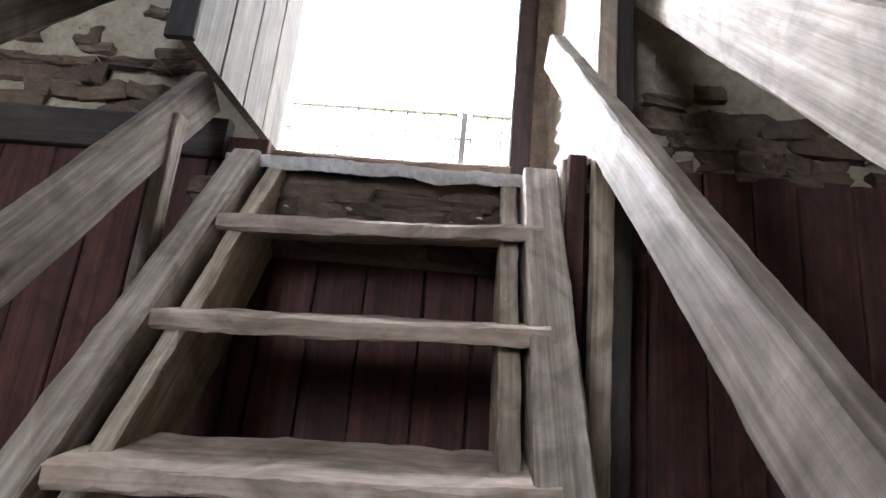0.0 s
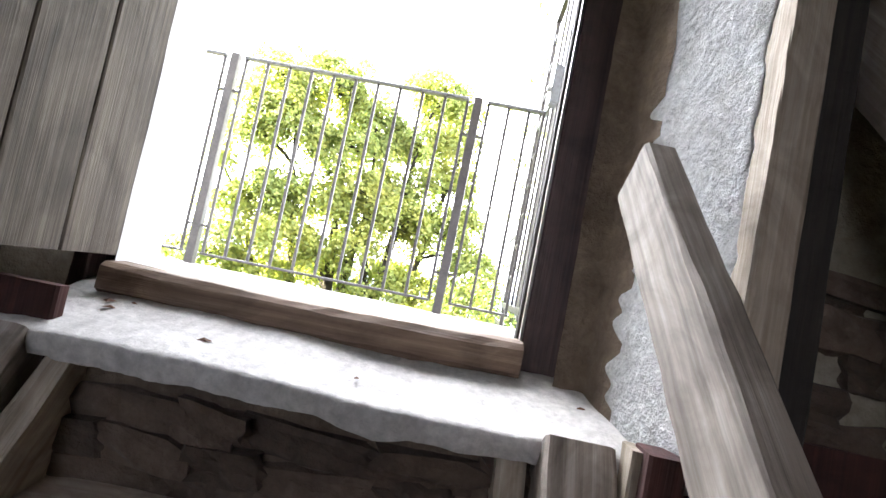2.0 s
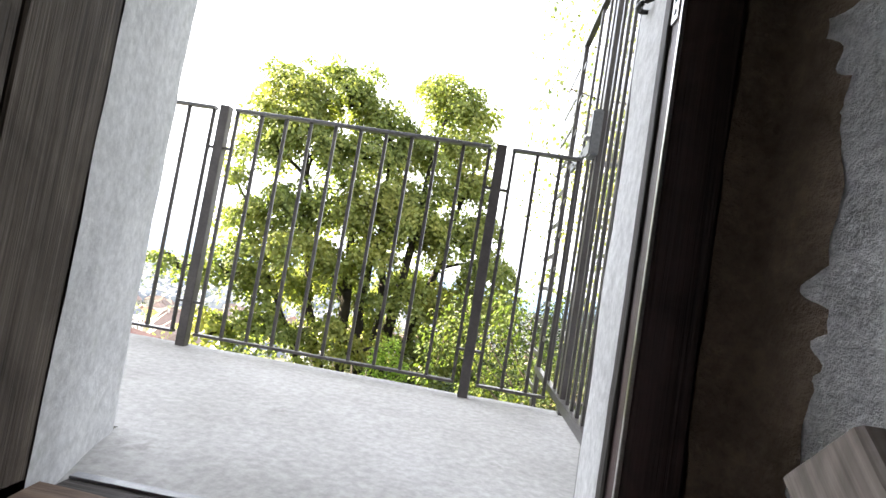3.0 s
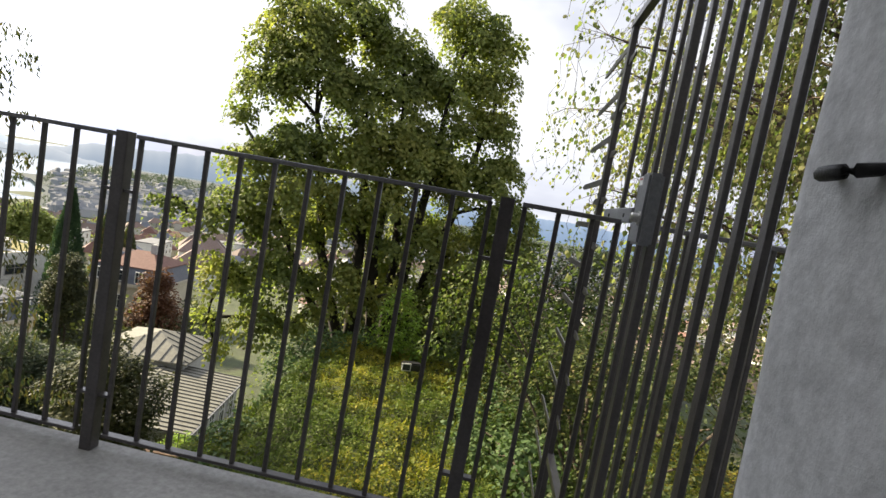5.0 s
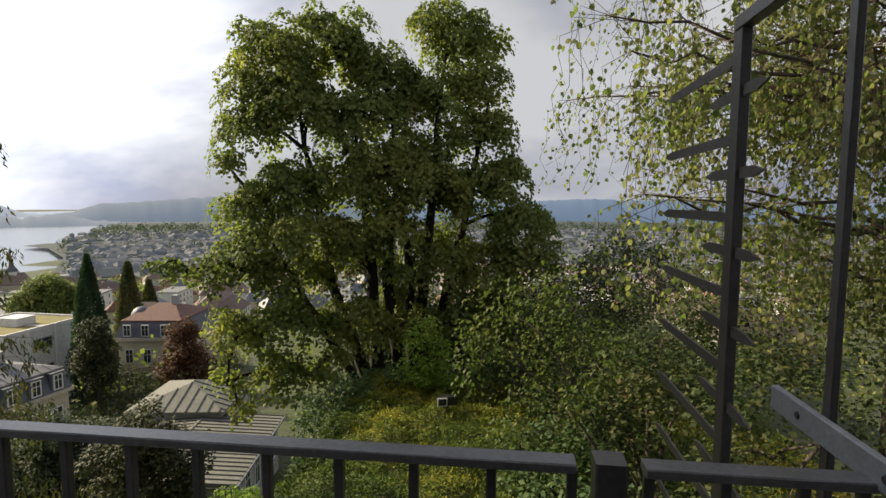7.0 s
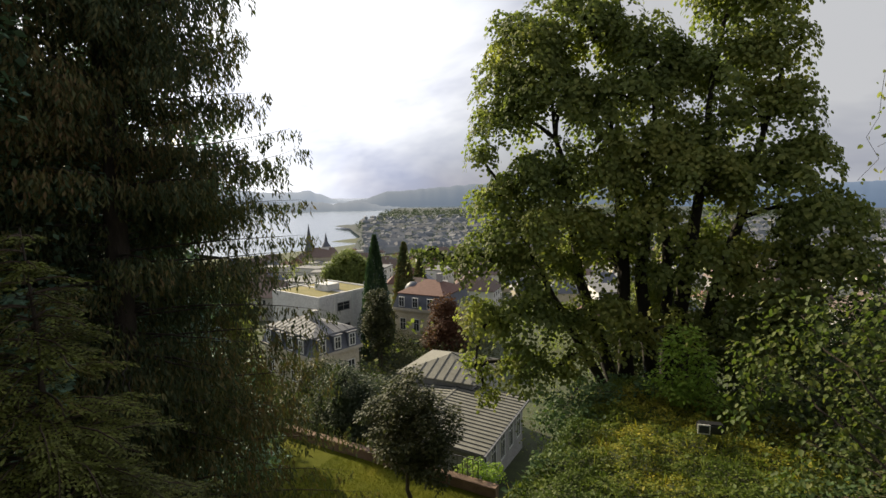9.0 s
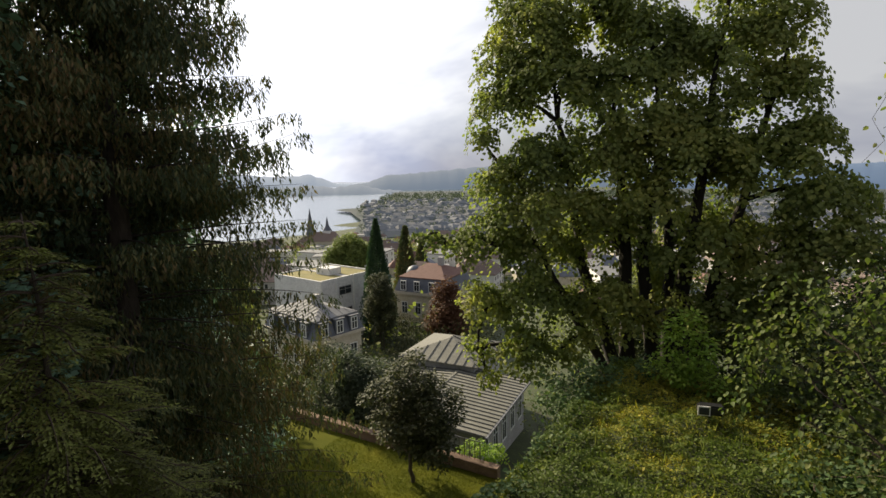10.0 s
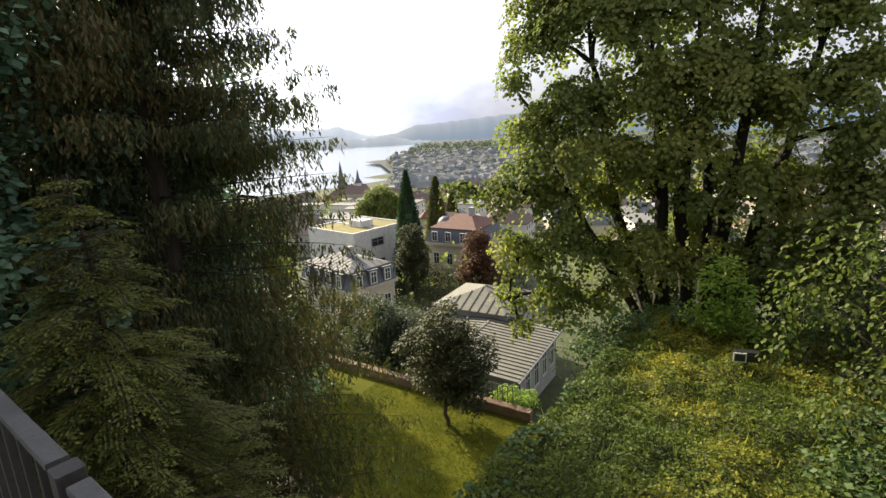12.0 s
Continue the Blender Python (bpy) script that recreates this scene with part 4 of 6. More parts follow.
def draped_crown(name, lobes, clumps_per, leaves_per, size, leaf, seed):
    """A crown of many tilted, drooping umbrellas of leaves set round the outside of lobes (x, y, z, radius)."""
    rng = np.random.default_rng(seed)
    cs, us, rs = [], [], []
    for x, y, z, r in lobes:
        n = max(8, int(clumps_per * r ** 2))
        u = unit(rng, n)
        u[:, 2] = np.where(u[:, 2] < -0.35, -u[:, 2] * 0.6, u[:, 2])
        cs.append(np.array([x, y, z]) + u * (r * rng.uniform(0.45, 1.08, n))[:, None])
        us.append(u)
        rs.append(min(size, 0.52 * r) * rng.uniform(0.65, 1.35, n))
    c, u, cr = np.concatenate(cs), np.concatenate(us), np.concatenate(rs)
    k = np.maximum(12, (leaves_per * (cr / size) ** 2).astype(int))
    i = np.repeat(np.arange(len(c)), k)
    up = u * np.array([0.75, 0.75, 0.4]) + np.array([0, 0, 0.9]) + rng.normal(scale=0.2, size=u.shape)
    up /= np.linalg.norm(up, axis=1, keepdims=True)
    e1 = np.cross(up, unit(rng, len(c)))
    e1 /= np.linalg.norm(e1, axis=1, keepdims=True)
    e2 = np.cross(up, e1)
    a, q = rng.uniform(0, 6.2832, len(i)), np.sqrt(rng.random(len(i)))
    q *= 1 + 0.18 * np.sin(3 * a + i)
    rad = e1[i] * np.cos(a)[:, None] + e2[i] * np.sin(a)[:, None]
    p = c[i] + rad * (q * cr[i])[:, None] + up[i] * (cr[i] * 0.35 * (1 - q * q) + rng.normal(scale=0.045, size=len(i)))[:, None]
    p[:, 2] -= cr[i] * (0.75 * q ** 2.2) * rng.uniform(0.5, 1.25, len(i))
    ax = rad * (0.35 + 0.5 * q)[:, None] + rng.normal(scale=0.35, size=p.shape)
    ax[:, 2] -= 0.75
    no = up[i] * 0.9 + rad * (0.9 * q)[:, None] + rng.normal(scale=0.26, size=p.shape)
    ln = leaf * rng.uniform(0.65, 1.25, len(i))
    return leaves(name, p, ax, no, ln, ln * 0.92, "broad"), c


BIG_LOBES = [(-6.4, 15.0, 5.3, 1.30), (-4.8, 15.5, 5.5, 1.35), (-7.1, 14.8, 5.9, 0.60), (-3.9, 15.8, 5.1, 0.90), (-5.4, 15.2, 6.3, 0.65), (-1.6, 16.5, 6.2, 1.25), (-0.95, 16.5, 6.1, 0.80), (-2.3, 16.3, 6.6, 0.70), (-0.85, 16.3, 4.7, 0.95), (-1.8, 16.2, 4.3, 1.35),
             (-6.8, 14.2, 3.3, 1.00), (-5.5, 14.6, 3.6, 1.30), (-3.8, 15.6, 3.7, 1.50), (-1.0, 16.0, 3.1, 1.15), (-7.4, 13.8, 2.4, 0.50), (-6.9, 13.8, 1.2, 0.85), (-5.7, 14.2, 1.5, 1.20), (-4.4, 15.2, 1.7, 1.45), (-2.6, 16.0, 1.9, 1.55), (-0.6, 16.0, 1.5, 1.35),
             (0.4, 15.8, 0.8, 1.00), (1.0, 15.6, 0.1, 0.60), (-6.7, 13.4, -0.4, 0.85), (-7.9, 12.8, -0.4, 0.55), (-8.4, 12.4, -0.2, 0.35), (-5.8, 14.0, -0.6, 1.15), (-4.8, 16.4, -0.6, 1.40), (-0.6, 15.6, -0.5, 1.20), (0.6, 15.4, -0.4, 0.90), (-6.8, 13.0, -2.0, 0.75),
             (-5.7, 13.4, -1.9, 0.90), (-4.8, 14.0, -2.0, 0.70), (-7.0, 12.8, -3.2, 0.50), (-5.9, 13.2, -3.2, 0.75), (-5.1, 13.6, -3.2, 0.65), (-6.7, 12.8, -3.8, 0.40), (-2.4, 17.2, -0.2, 1.20), (-3.3, 17.4, -1.9, 1.00), (-0.6, 15.6, -1.7, 1.00),
             (-4.2, 14.6, 0.0, 1.05), (-3.0, 14.6, 0.7, 0.95), (-2.0, 14.8, 1.5, 0.90), (-1.7, 14.9, -0.5, 0.80), (-4.0, 14.2, -1.6, 0.75), (-3.2, 15.0, 2.4, 1.10), (-5.2, 13.8, 0.6, 0.95), (-6.2, 13.5, 0.3, 0.75), (-2.6, 14.5, -0.6, 0.55),
             (-7.0, 14.5, 4.4, 0.75), (-3.2, 16.0, 5.0, 0.75), (-6.0, 14.6, 4.4, 0.95), (-0.3, 16.2, 3.7, 0.60), (-2.9, 16.2, 4.3, 0.95), (-0.1, 16.0, 2.2, 0.75), (-3.4, 14.4, -2.2, 0.70), (-1.2, 14.6, -2.0, 0.75), (-2.4, 14.7, -1.7, 0.55), (-4.4, 14.0, -2.8, 0.55), (-0.2, 15.0, -2.4, 0.70)]


def linden():
    base = Vector((-2.9, 15.3, -3.7))
    t = thing("linden_tree", base, "large broad-leaved tree with many dark stems and drooping green leaves", "tree")
    rng = random.Random(11)
    wood, tops = Mesh(), []
    # foot, bend and top of each steep stem
    for dx, dy, bend, top, r in ((-0.75, 0.0, (-3.85, 15.2, -0.4), (-4.3, 15.3, 3.6), 0.20), (-0.10, 0.1, (-3.45, 15.4, -0.6), (-2.9, 15.7, 3.4), 0.19), (0.25, 0.0, (-2.35, 15.4, -0.8), (-1.9, 16.1, 5.0), 0.21),
                                 (0.55, 0.3, (-1.6, 15.7, -0.6), (-0.6, 16.2, 4.2), 0.17), (-0.95, -0.1, (-4.9, 14.8, -0.9), (-5.8, 14.8, 4.4), 0.17), (-1.1, -0.3, (-5.2, 14.3, -1.7), (-6.6, 13.8, 1.0), 0.12), (0.1, 0.5, (-2.9, 15.9, 0.0), (-3.6, 15.8, 5.2), 0.15)):
        foot, bend, top = base + Vector((dx, dy, -0.5)), Vector(bend), Vector(top)
        a, b = limb(wood, foot, bend, r * 1.15, r * 0.8, rng, 0.03), limb(wood, bend, top, r * 0.8, r * 0.2, rng, 0.05)
        tops += b[2:] + [a[-2]]
    for lb in BIG_LOBES:
        c = Vector(lb[:3])
        a = min(tops, key=lambda p: (p - c).length + (1.2 if p.z > c.z else 0))
        tops += limb(wood, a, c, 0.065, 0.025, rng, 0.10, 7, 0.25)[4:]
    me, clumps = draped_crown("crown", BIG_LOBES, 25, 92, 0.40, 0.105, 11)
    for c in clumps[::3]:
        c = Vector(c)
        a = min(tops, key=lambda p: (p - c).length)
        limb(wood, a, c, 0.018, 0.007, rng, 0.2, 4)
    part("trunk", wood, DARK_BARK, t, "dark stems and limbs", smooth=True)
    part("crown", me, LINDEN, t)


linden()


# drooping conifer
def drooping_conifer(name, base, top, reach, mat, label, seed, step=0.30, spray=0.30, per=9, hang=0.9, bare=0.0, curve=0.35, min_z=-99.0, wide=0.16, lift=-0.75, fat=0.24, loose=0.0, arms=5, taper=0.7, dense=0.0, extra=()):
    t = thing(name, base, label, "conifer")
    rng = random.Random(seed)
    g = np.random.default_rng(seed)
    wood, boughs = Mesh(), Mesh()
    b, tp = Vector(base), Vector(top)
    tube(wood, [b + Vector((0, 0, -0.5)), b.lerp(tp, 0.3), b.lerp(tp, 0.7), tp], [0.34, 0.26, 0.13, 0.03], 9)
    P, A, S = [], [], []
    h = tp.z - b.z
    z = max(b.z + bare, min_z)
    plan = []
    while z < tp.z - 0.2:
        f = (z - b.z) / h
        reach_z = reach * (1 - f) ** taper + 0.25
        for _ in range(arms + int(dense * (1 - f))):
            plan.append((z, rng.uniform(0, 2 * math.pi), reach_z * rng.uniform(0.65, 1.08), curve, per))
        z += step * rng.uniform(0.7, 1.3)
    for k, (z, a, l, bow, count) in enumerate(plan + list(extra)):
        f = (z - b.z) / h
        d = Vector((math.cos(a), math.sin(a), 0))
        o = b.lerp(tp, f) + Vector((0, 0, rng.uniform(-0.15, 0.15)))
        n = 9
        pts = []
        for i in range(n + 1):
            s = i / n
            pts.append(o + d * (l * s) + Vector((rng.uniform(-1, 1) * 0.04, rng.uniform(-1, 1) * 0.04, l * (0.10 * s - bow * s * s))))
        tube(boughs, pts, [0.032 * (1 - 0.92 * i / n) for i in range(n + 1)], 4)
        for i in range(2, n + 1):
            w = l * (wide if k < len(plan) else 0.03) * (1.15 - abs(i / n - 0.55))
            long = hang if k < len(plan) else hang * (1.15 - 0.6 * i / n)
            for _ in range(count):
                side = d.cross(Vector((0, 0, 1))) * rng.uniform(-w, w) * 1.6
                p0 = pts[i] + side + d * (rng.uniform(-0.55, 0.55) * l / n) + Vector((0, 0, -abs(rng.gauss(0, 0.06))))
                drop = long * rng.uniform(0.2, 1.0)
                m = max(2, int(drop / (spray * 0.45)))
                for q in range(m):
                    P.append((p0.x + rng.uniform(-0.03, 0.03), p0.y + rng.uniform(-0.03, 0.03), p0.z - drop * q / m))
                    out = d * rng.uniform(-0.25 - loose, 0.45 + loose) + side.normalized() * rng.uniform(-0.2 - loose, 0.35 + loose)
                    A.append((out.x, out.y, lift + rng.uniform(-0.3, 0.3)) if lift < -0.5 else (d.x * 0.8 + rng.gauss(0, 0.45), d.y * 0.8 + rng.gauss(0, 0.45), lift + rng.uniform(-0.35, 0.35)))
                    S.append(spray * rng.uniform(0.6, 1.2))
    P, A, S = np.array(P), np.array(A), np.array(S)
    me = leaves("foliage", P, A, unit(g, len(P)), S, S * fat)
    part("trunk", wood, BARK, t, "red-brown trunk", smooth=True)
    tagged(part("bough_spray", boughs, BARK, t, "thin brown boughs", smooth=True), kind="stuff")
    part("foliage", me, mat, t)


drooping_conifer("weeping_cypress", (-11.3, 6.1, -12.6), (-11.0, 6.0, 17.0), 5.0, CEDAR, "tall dark weeping cypress with long hanging sprays", 21, step=0.27, spray=0.14, per=13, hang=0.62, min_z=-8.5, wide=0.12, fat=0.30, curve=0.05, loose=0.14, arms=5, taper=0.85, dense=3.0,
                 extra=[(2.3, 0.98, 3.4, -0.08, 15), (1.5, 1.05, 3.6, -0.14, 16), (1.3, 0.90, 3.5, 0.04, 15), (0.5, 0.95, 3.7, 0.05, 16), (0.1, 1.12, 3.6, 0.05, 16), (-0.3, 1.02, 3.8, 0.10, 16), (-0.9, 0.85, 4.0, 0.16, 17), (3.2, 0.80, 2.9, 0.0, 14), (-2.2, 1.0, 4.0, 0.20, 17), (-3.4, 0.9, 4.2, 0.22, 17), (-4.6, 1.0, 4.3, 0.22, 17), (-4.0, 1.05, 4.8, 0.22, 18), (-5.2, 0.90, 4.9, 0.20, 18), (-5.8, 1.10, 4.8, 0.20, 18), (-6.4, 0.95, 5.0, 0.18, 18), (-7.2, 1.02, 5.2, 0.18, 18)])


def feathery_cypress():
    """A young false cypress: a leaning leader and tiers of arching boughs with flat fern-like sprays."""
    base, top = Vector((-6.9, 3.3, -9.5)), Vector((-6.95, 3.28, 1.2))
    t = thing("young_cypress", base, "bushy green and brown false cypress below the terrace", "conifer")
    rng, g = random.Random(22), np.random.default_rng(22)
    wood, boughs = Mesh(), Mesh()
    tube(wood, [base, base.lerp(top, 0.5), base.lerp(top, 0.9) + Vector((0.03, 0.04, 0)), top], [0.16, 0.10, 0.022, 0.008], 8)
    P, A, N, S = [], [], [], []
    z = top.z - 0.1
    while z > -5.2:
        dz = top.z - z
        for _ in range(5 if dz < 1.2 else 8):
            a = rng.uniform(0, 2 * math.pi)
            l = min(0.26 + 0.41 * dz, 2.2) * rng.uniform(0.6, 1.15)
            d = Vector((math.cos(a), math.sin(a), 0))
            side = Vector((-d.y, d.x, 0))
            o = base.lerp(top, (z - base.z) / (top.z - base.z))
            n = 6
            pts = [o + d * (l * k / n) + Vector((0, 0, l * (0.42 * (k / n) - 0.50 * (k / n) ** 2))) + side * (0.05 * l * rng.uniform(-1, 1) * k / n) for k in range(n + 1)]
            tube(boughs, pts, [0.014 * (1 - 0.8 * k / n) + 0.002 for k in range(n + 1)], 4)
            m = max(5, int(l / 0.075))
            for q in range(m):
                u = 0.30 + 0.70 * (q + rng.random()) / m
                k = min(int(u * n), n - 1)
                p = pts[k].lerp(pts[k + 1], u * n - k)
                for sgn in (-1, 1):
                    tl = (0.10 + 0.30 * (1.05 - u) * min(1, l)) * rng.uniform(0.6, 1.2)
                    w = (side * sgn * 0.75 + d * 0.75 + Vector((0, 0, rng.uniform(-0.30, 0.12)))).normalized()
                    cnt = max(3, int(tl / 0.028))
                    for e in range(cnt):
                        x = (e + 0.5) / cnt
                        c = p + w * (tl * x) + Vector((0, 0, -0.30 * tl * x * x))
                        s2 = -1 if e % 2 else 1
                        wing = w * 0.9 + w.cross(Vector((0, 0, 1))) * (0.65 * s2)
                        P.append(tuple(c))
                        A.append((wing.x, wing.y, wing.z - 0.25 + rng.uniform(-0.2, 0.2)))
                        N.append((rng.gauss(0, 0.3), rng.gauss(0, 0.3), 1.0))
                        S.append(rng.uniform(0.045, 0.085))
        z -= 0.13 * rng.uniform(0.7, 1.3)
    S = np.array(S)
    part("trunk", wood, BARK, t, "thin brown leader", smooth=True)
    tagged(part("bough_spray", boughs, TWIG, t, "thin arching brown boughs", smooth=True), kind="stuff")
    part("foliage", leaves("foliage", np.array(P), np.array(A), np.array(N), S, S * 0.42), JUNIPER, t)


feathery_cypress()
# Highest lobes sit above view to keep sun off the door reveal.
broad_tree("holm_oak", (-11.5, 1.6, -12.7), [(-10.2, 2.2, 3.8, 2.2), (-10.4, 1.0, 1.5, 2.2), (-9.7, 2.3, -1.0, 2.0), (-9.9, 1.4, -3.6, 2.1), (-12.5, 2.6, 6.0, 2.6), (-12.0, 3.2, 3.0, 2.4), (-9.2, 3.0, -5.5, 1.8), (-13.5, 5.2, 1.0, 2.8), (-14.0, 7.0, -2.5, 2.6), (-13.2, 4.6, -4.5, 2.4), (-14.2, 8.2, 2.2, 2.2), (-16.0, 6.0, 5.0, 3.2), (-15.5, 4.0, 8.5, 3.0), (-16.5, 7.5, -1.0, 3.2), (-13.0, 1.0, 8.5, 2.4), (-14.5, 8.8, -5.5, 2.6), (-11.4, 3.3, -1.6, 1.6), (-12.6, 4.2, -0.6, 1.7), (-10.6, 2.4, -2.8, 1.5), (-13.8, 4.6, 0.8, 1.8), (-12.5, 3.0, -6.5, 2.2), (-12.6, 5.0, 9.0, 2.4), (-11.2, 4.6, 6.8, 1.7), (-11.9, 3.8, 8.2, 1.9)], 3,
           "dark evergreen tree with small leathery leaves", DARK_LEAF, 23, density=(22, 62), leaf=0.155, clump=0.50, trunk_r=0.24)


# birch, whose thin hanging twigs come close to the terrace
def birch():
    t = thing("birch_tree", (4.6, 7.2, -3.0), "birch with thin hanging twigs and yellowing leaves", "tree")
    rng = random.Random(31)
    g = np.random.default_rng(31)
    wood, thin = Mesh(), Mesh()
    foot, top = Vector((4.6, 7.2, -3.4)), Vector((3.9, 7.0, 8.0))
    tube(wood, [foot, foot.lerp(top, 0.35) + Vector((0.15, 0, 0)), foot.lerp(top, 0.7), top], [0.17, 0.14, 0.09, 0.03], 10)
    P, A = [], []
    hubs = []
    for k in range(60):
        x, y, z = rng.uniform(0.9, 5.4), rng.uniform(5.4, 9.4), rng.uniform(0.6, 7.0)
        x += max(0, 2.4 - z) * 0.25
        end = Vector((x, y, z))
        o = foot.lerp(top, min(0.95, max(0.2, (z + 3.0) / 11.4)))
        hubs.append(limb(wood, o, end, 0.032, 0.008, rng, 0.16, 8))
    for pts in hubs:
        for p in pts[3:]:
            for _ in range(6):
                q = p + Vector((rng.gauss(0, 0.30), rng.gauss(0, 0.30), rng.gauss(0, 0.15)))
                drop = rng.uniform(0.25, 1.35)
                tw = [q + Vector((rng.gauss(0, 0.02) * i, rng.gauss(0, 0.02) * i, -drop * i / 5)) for i in range(6)]
                tube(thin, [p] + tw, [0.005] + [0.003] * 6, 3)
                for _ in range(int(drop * 18)):
                    s = rng.random() * 4.99
                    i = int(s)
                    c = tw[i].lerp(tw[i + 1], s - i)
                    P.append((c.x + rng.gauss(0, 0.055), c.y + rng.gauss(0, 0.055), c.z + rng.gauss(0, 0.03)))
                    A.append((rng.gauss(0, 0.5), rng.gauss(0, 0.5), -1.0))
    P, A = np.array(P), np.array(A)
    ln = 0.060 * g.uniform(0.6, 1.35, len(P))
    part("trunk", wood, BARK, t, "slender pale-barked trunk and boughs", smooth=True)
    tagged(part("twig_spray", thin, TWIG, t, "thin brown hanging twigs"), kind="stuff")
    part("crown", leaves("crown", P, A, unit(g, len(P)), ln, ln * 0.80, "broad"), BIRCH, t)


birch()

# thicket under the birch, beside the knoll
broad_tree("thicket_shrub", (2.2, 8.0, -3.0), [(1.3, 8.6, -1.6, 0.9), (2.2, 7.4, -1.2, 1.1), (3.2, 6.2, -1.0, 1.2), (2.6, 9.6, -0.9, 1.2), (1.7, 10.6, -1.6, 1.0), (3.6, 8.2, 0.0, 1.4), (2.0, 5.4, -2.0, 0.8), (0.9, 9.8, -2.3, 0.7)], 4,
           "untidy mixed thicket of small-leaved shrubs", THICKET, 33, density=(40, 60), leaf=0.075, width=0.7, trunk_r=0.05, clump=0.34, category="shrub", twigs=120)
broad_tree("thicket_shrub", (1.0, 12.6, -3.0), [(-0.2, 12.0, -2.3, 0.55), (0.7, 12.8, -1.9, 0.9), (1.6, 12.2, -1.3, 1.0), (0.4, 11.2, -2.5, 0.5), (1.8, 14.2, -1.0, 1.2), (0.6, 14.6, -1.6, 1.0), (2.9, 13.4, -0.4, 1.3), (3.3, 15.5, -0.8, 1.5)], 4,
           "loose green and yellowing shrubs behind the knoll", THICKET, 34, density=(46, 56), leaf=0.085, width=0.75, trunk_r=0.05, clump=0.32, category="shrub", twigs=120)
broad_tree("thicket_shrub", (0.9, 7.4, -3.0), [(0.8, 7.4, -2.5, 0.5), (0.5, 8.4, -2.6, 0.5), (1.1, 6.6, -2.4, 0.6), (0.3, 9.6, -2.7, 0.42), (1.2, 9.2, -2.2, 0.6)], 3,
           "leafy bramble and elder shrubs on the knoll's edge", BRAMBLE, 37, density=(60, 50), leaf=0.095, width=0.7, trunk_r=0.03, clump=0.26, category="shrub", twigs=80)
broad_tree("hazel_shrub", (2.2, 7.6, -3.0), [(0.0, 8.7, 0.0, 0.40), (0.45, 8.7, 0.1, 0.45), (-0.3, 8.6, -0.55, 0.35), (0.2, 8.5, -0.65, 0.45), (-0.35, 8.4, -1.0, 0.35), (0.7, 8.6, -0.45, 0.5), (1.1, 8.4, -0.1, 0.55), (0.9, 8.2, -1.1, 0.6), (0.1, 8.3, -1.4, 0.5), (1.5, 8.0, -0.8, 0.6), (1.4, 8.2, 0.5, 0.45)], 3,
           "light green hazel with broad loose leaves beside the knoll", HAZEL_LEAF, 45, density=(40, 34), leaf=0.072, width=0.75, trunk_r=0.03, clump=0.26, category="shrub", twigs=120, droop=0.9, shape="broad", flat=1.4)
# Upper lobes added to darken the shaded gaps between the linden's stems.
broad_tree("dark_hedge", (0.5, 20.0, -7.0), [(-3.6, 19.8, -4.8, 1.5), (-1.6, 20.2, -4.6, 1.6), (0.4, 20.0, -4.6, 1.6), (2.4, 20.2, -4.3, 1.7), (4.5, 19.8, -4.2, 1.8), (6.5, 19.2, -4.6, 1.9), (8.5, 18.5, -4.6, 2.0), (-5.0, 19.2, -3.4, 1.4), (-3.0, 19.0, -3.0, 1.5), (-1.0, 19.0, -2.8, 1.5), (1.0, 18.8, -2.8, 1.4), (1.4, 19.4, -5.9, 1.6), (-2.4, 19.2, -6.2, 1.5)], 5,
           "dark leafy hedge behind the large tree", THICKET, 38, density=(26, 60), leaf=0.15, width=0.8, trunk_r=0.08, clump=0.5, category="shrub", twigs=80)
broad_tree("young_shrub", (-1.85, 12.5, -3.1), [(-1.85, 12.2, -1.9, 0.45), (-2.0, 12.15, -2.3, 0.5), (-1.6, 12.2, -2.5, 0.5), (-1.8, 12.1, -1.45, 0.3), (-1.5, 12.1, -2.0, 0.35)], 2,
           "fresh yellow-green young shrub at the tree's foot", BUSH_LEAF, 35, density=(70, 46), leaf=0.10, width=0.6, trunk_r=0.03, clump=0.22, category="shrub")
broad_tree("ivy_bush", (-3.6, 11.6, -3.2), [(-3.3, 11.8, -2.75, 0.5), (-3.8, 11.0, -2.9, 0.45), (-2.7, 12.4, -2.8, 0.4), (-4.2, 11.9, -3.4, 0.6)], 2,
           "low dark ivy and bramble bush on the knoll's edge", BRAMBLE, 36, density=(70, 50), leaf=0.085, width=0.8, trunk_r=0.02, clump=0.25, category="shrub")
broad_tree("lawn_tree", (-14.1, 18.8, -12.73), [(-14.1, 18.9, -9.3, 1.7), (-15.2, 18.5, -8.9, 1.25), (-13.1, 19.2, -8.7, 1.3), (-14.1, 18.8, -7.5, 1.15), (-15.4, 19.3, -10.3, 1.0), (-12.7, 18.6, -10.2, 1.0)], 1,
           "small dark-leaved tree on a bare trunk in the lawn", SHADE_LEAF, 41, density=(34, 52), leaf=0.17, width=0.7, trunk_r=0.12, clump=0.40)
broad_tree("orchard_tree", (-22.0, 22.9, -20.3), [(-22.0, 22.9, -11.4, 2.0), (-23.6, 22.5, -12.2, 1.6), (-20.6, 23.2, -12.3, 1.6), (-21.8, 22.6, -9.9, 1.45), (-23.2, 23.2, -10.3, 1.4), (-20.2, 23.4, -10.6, 1.2), (-24.4, 22.4, -13.5, 1.3)], 2,
           "grey-green small tree beside the garden wall", GREY_LEAF, 42, density=(34, 60), leaf=0.19, width=0.55, trunk_r=0.14, clump=0.45)
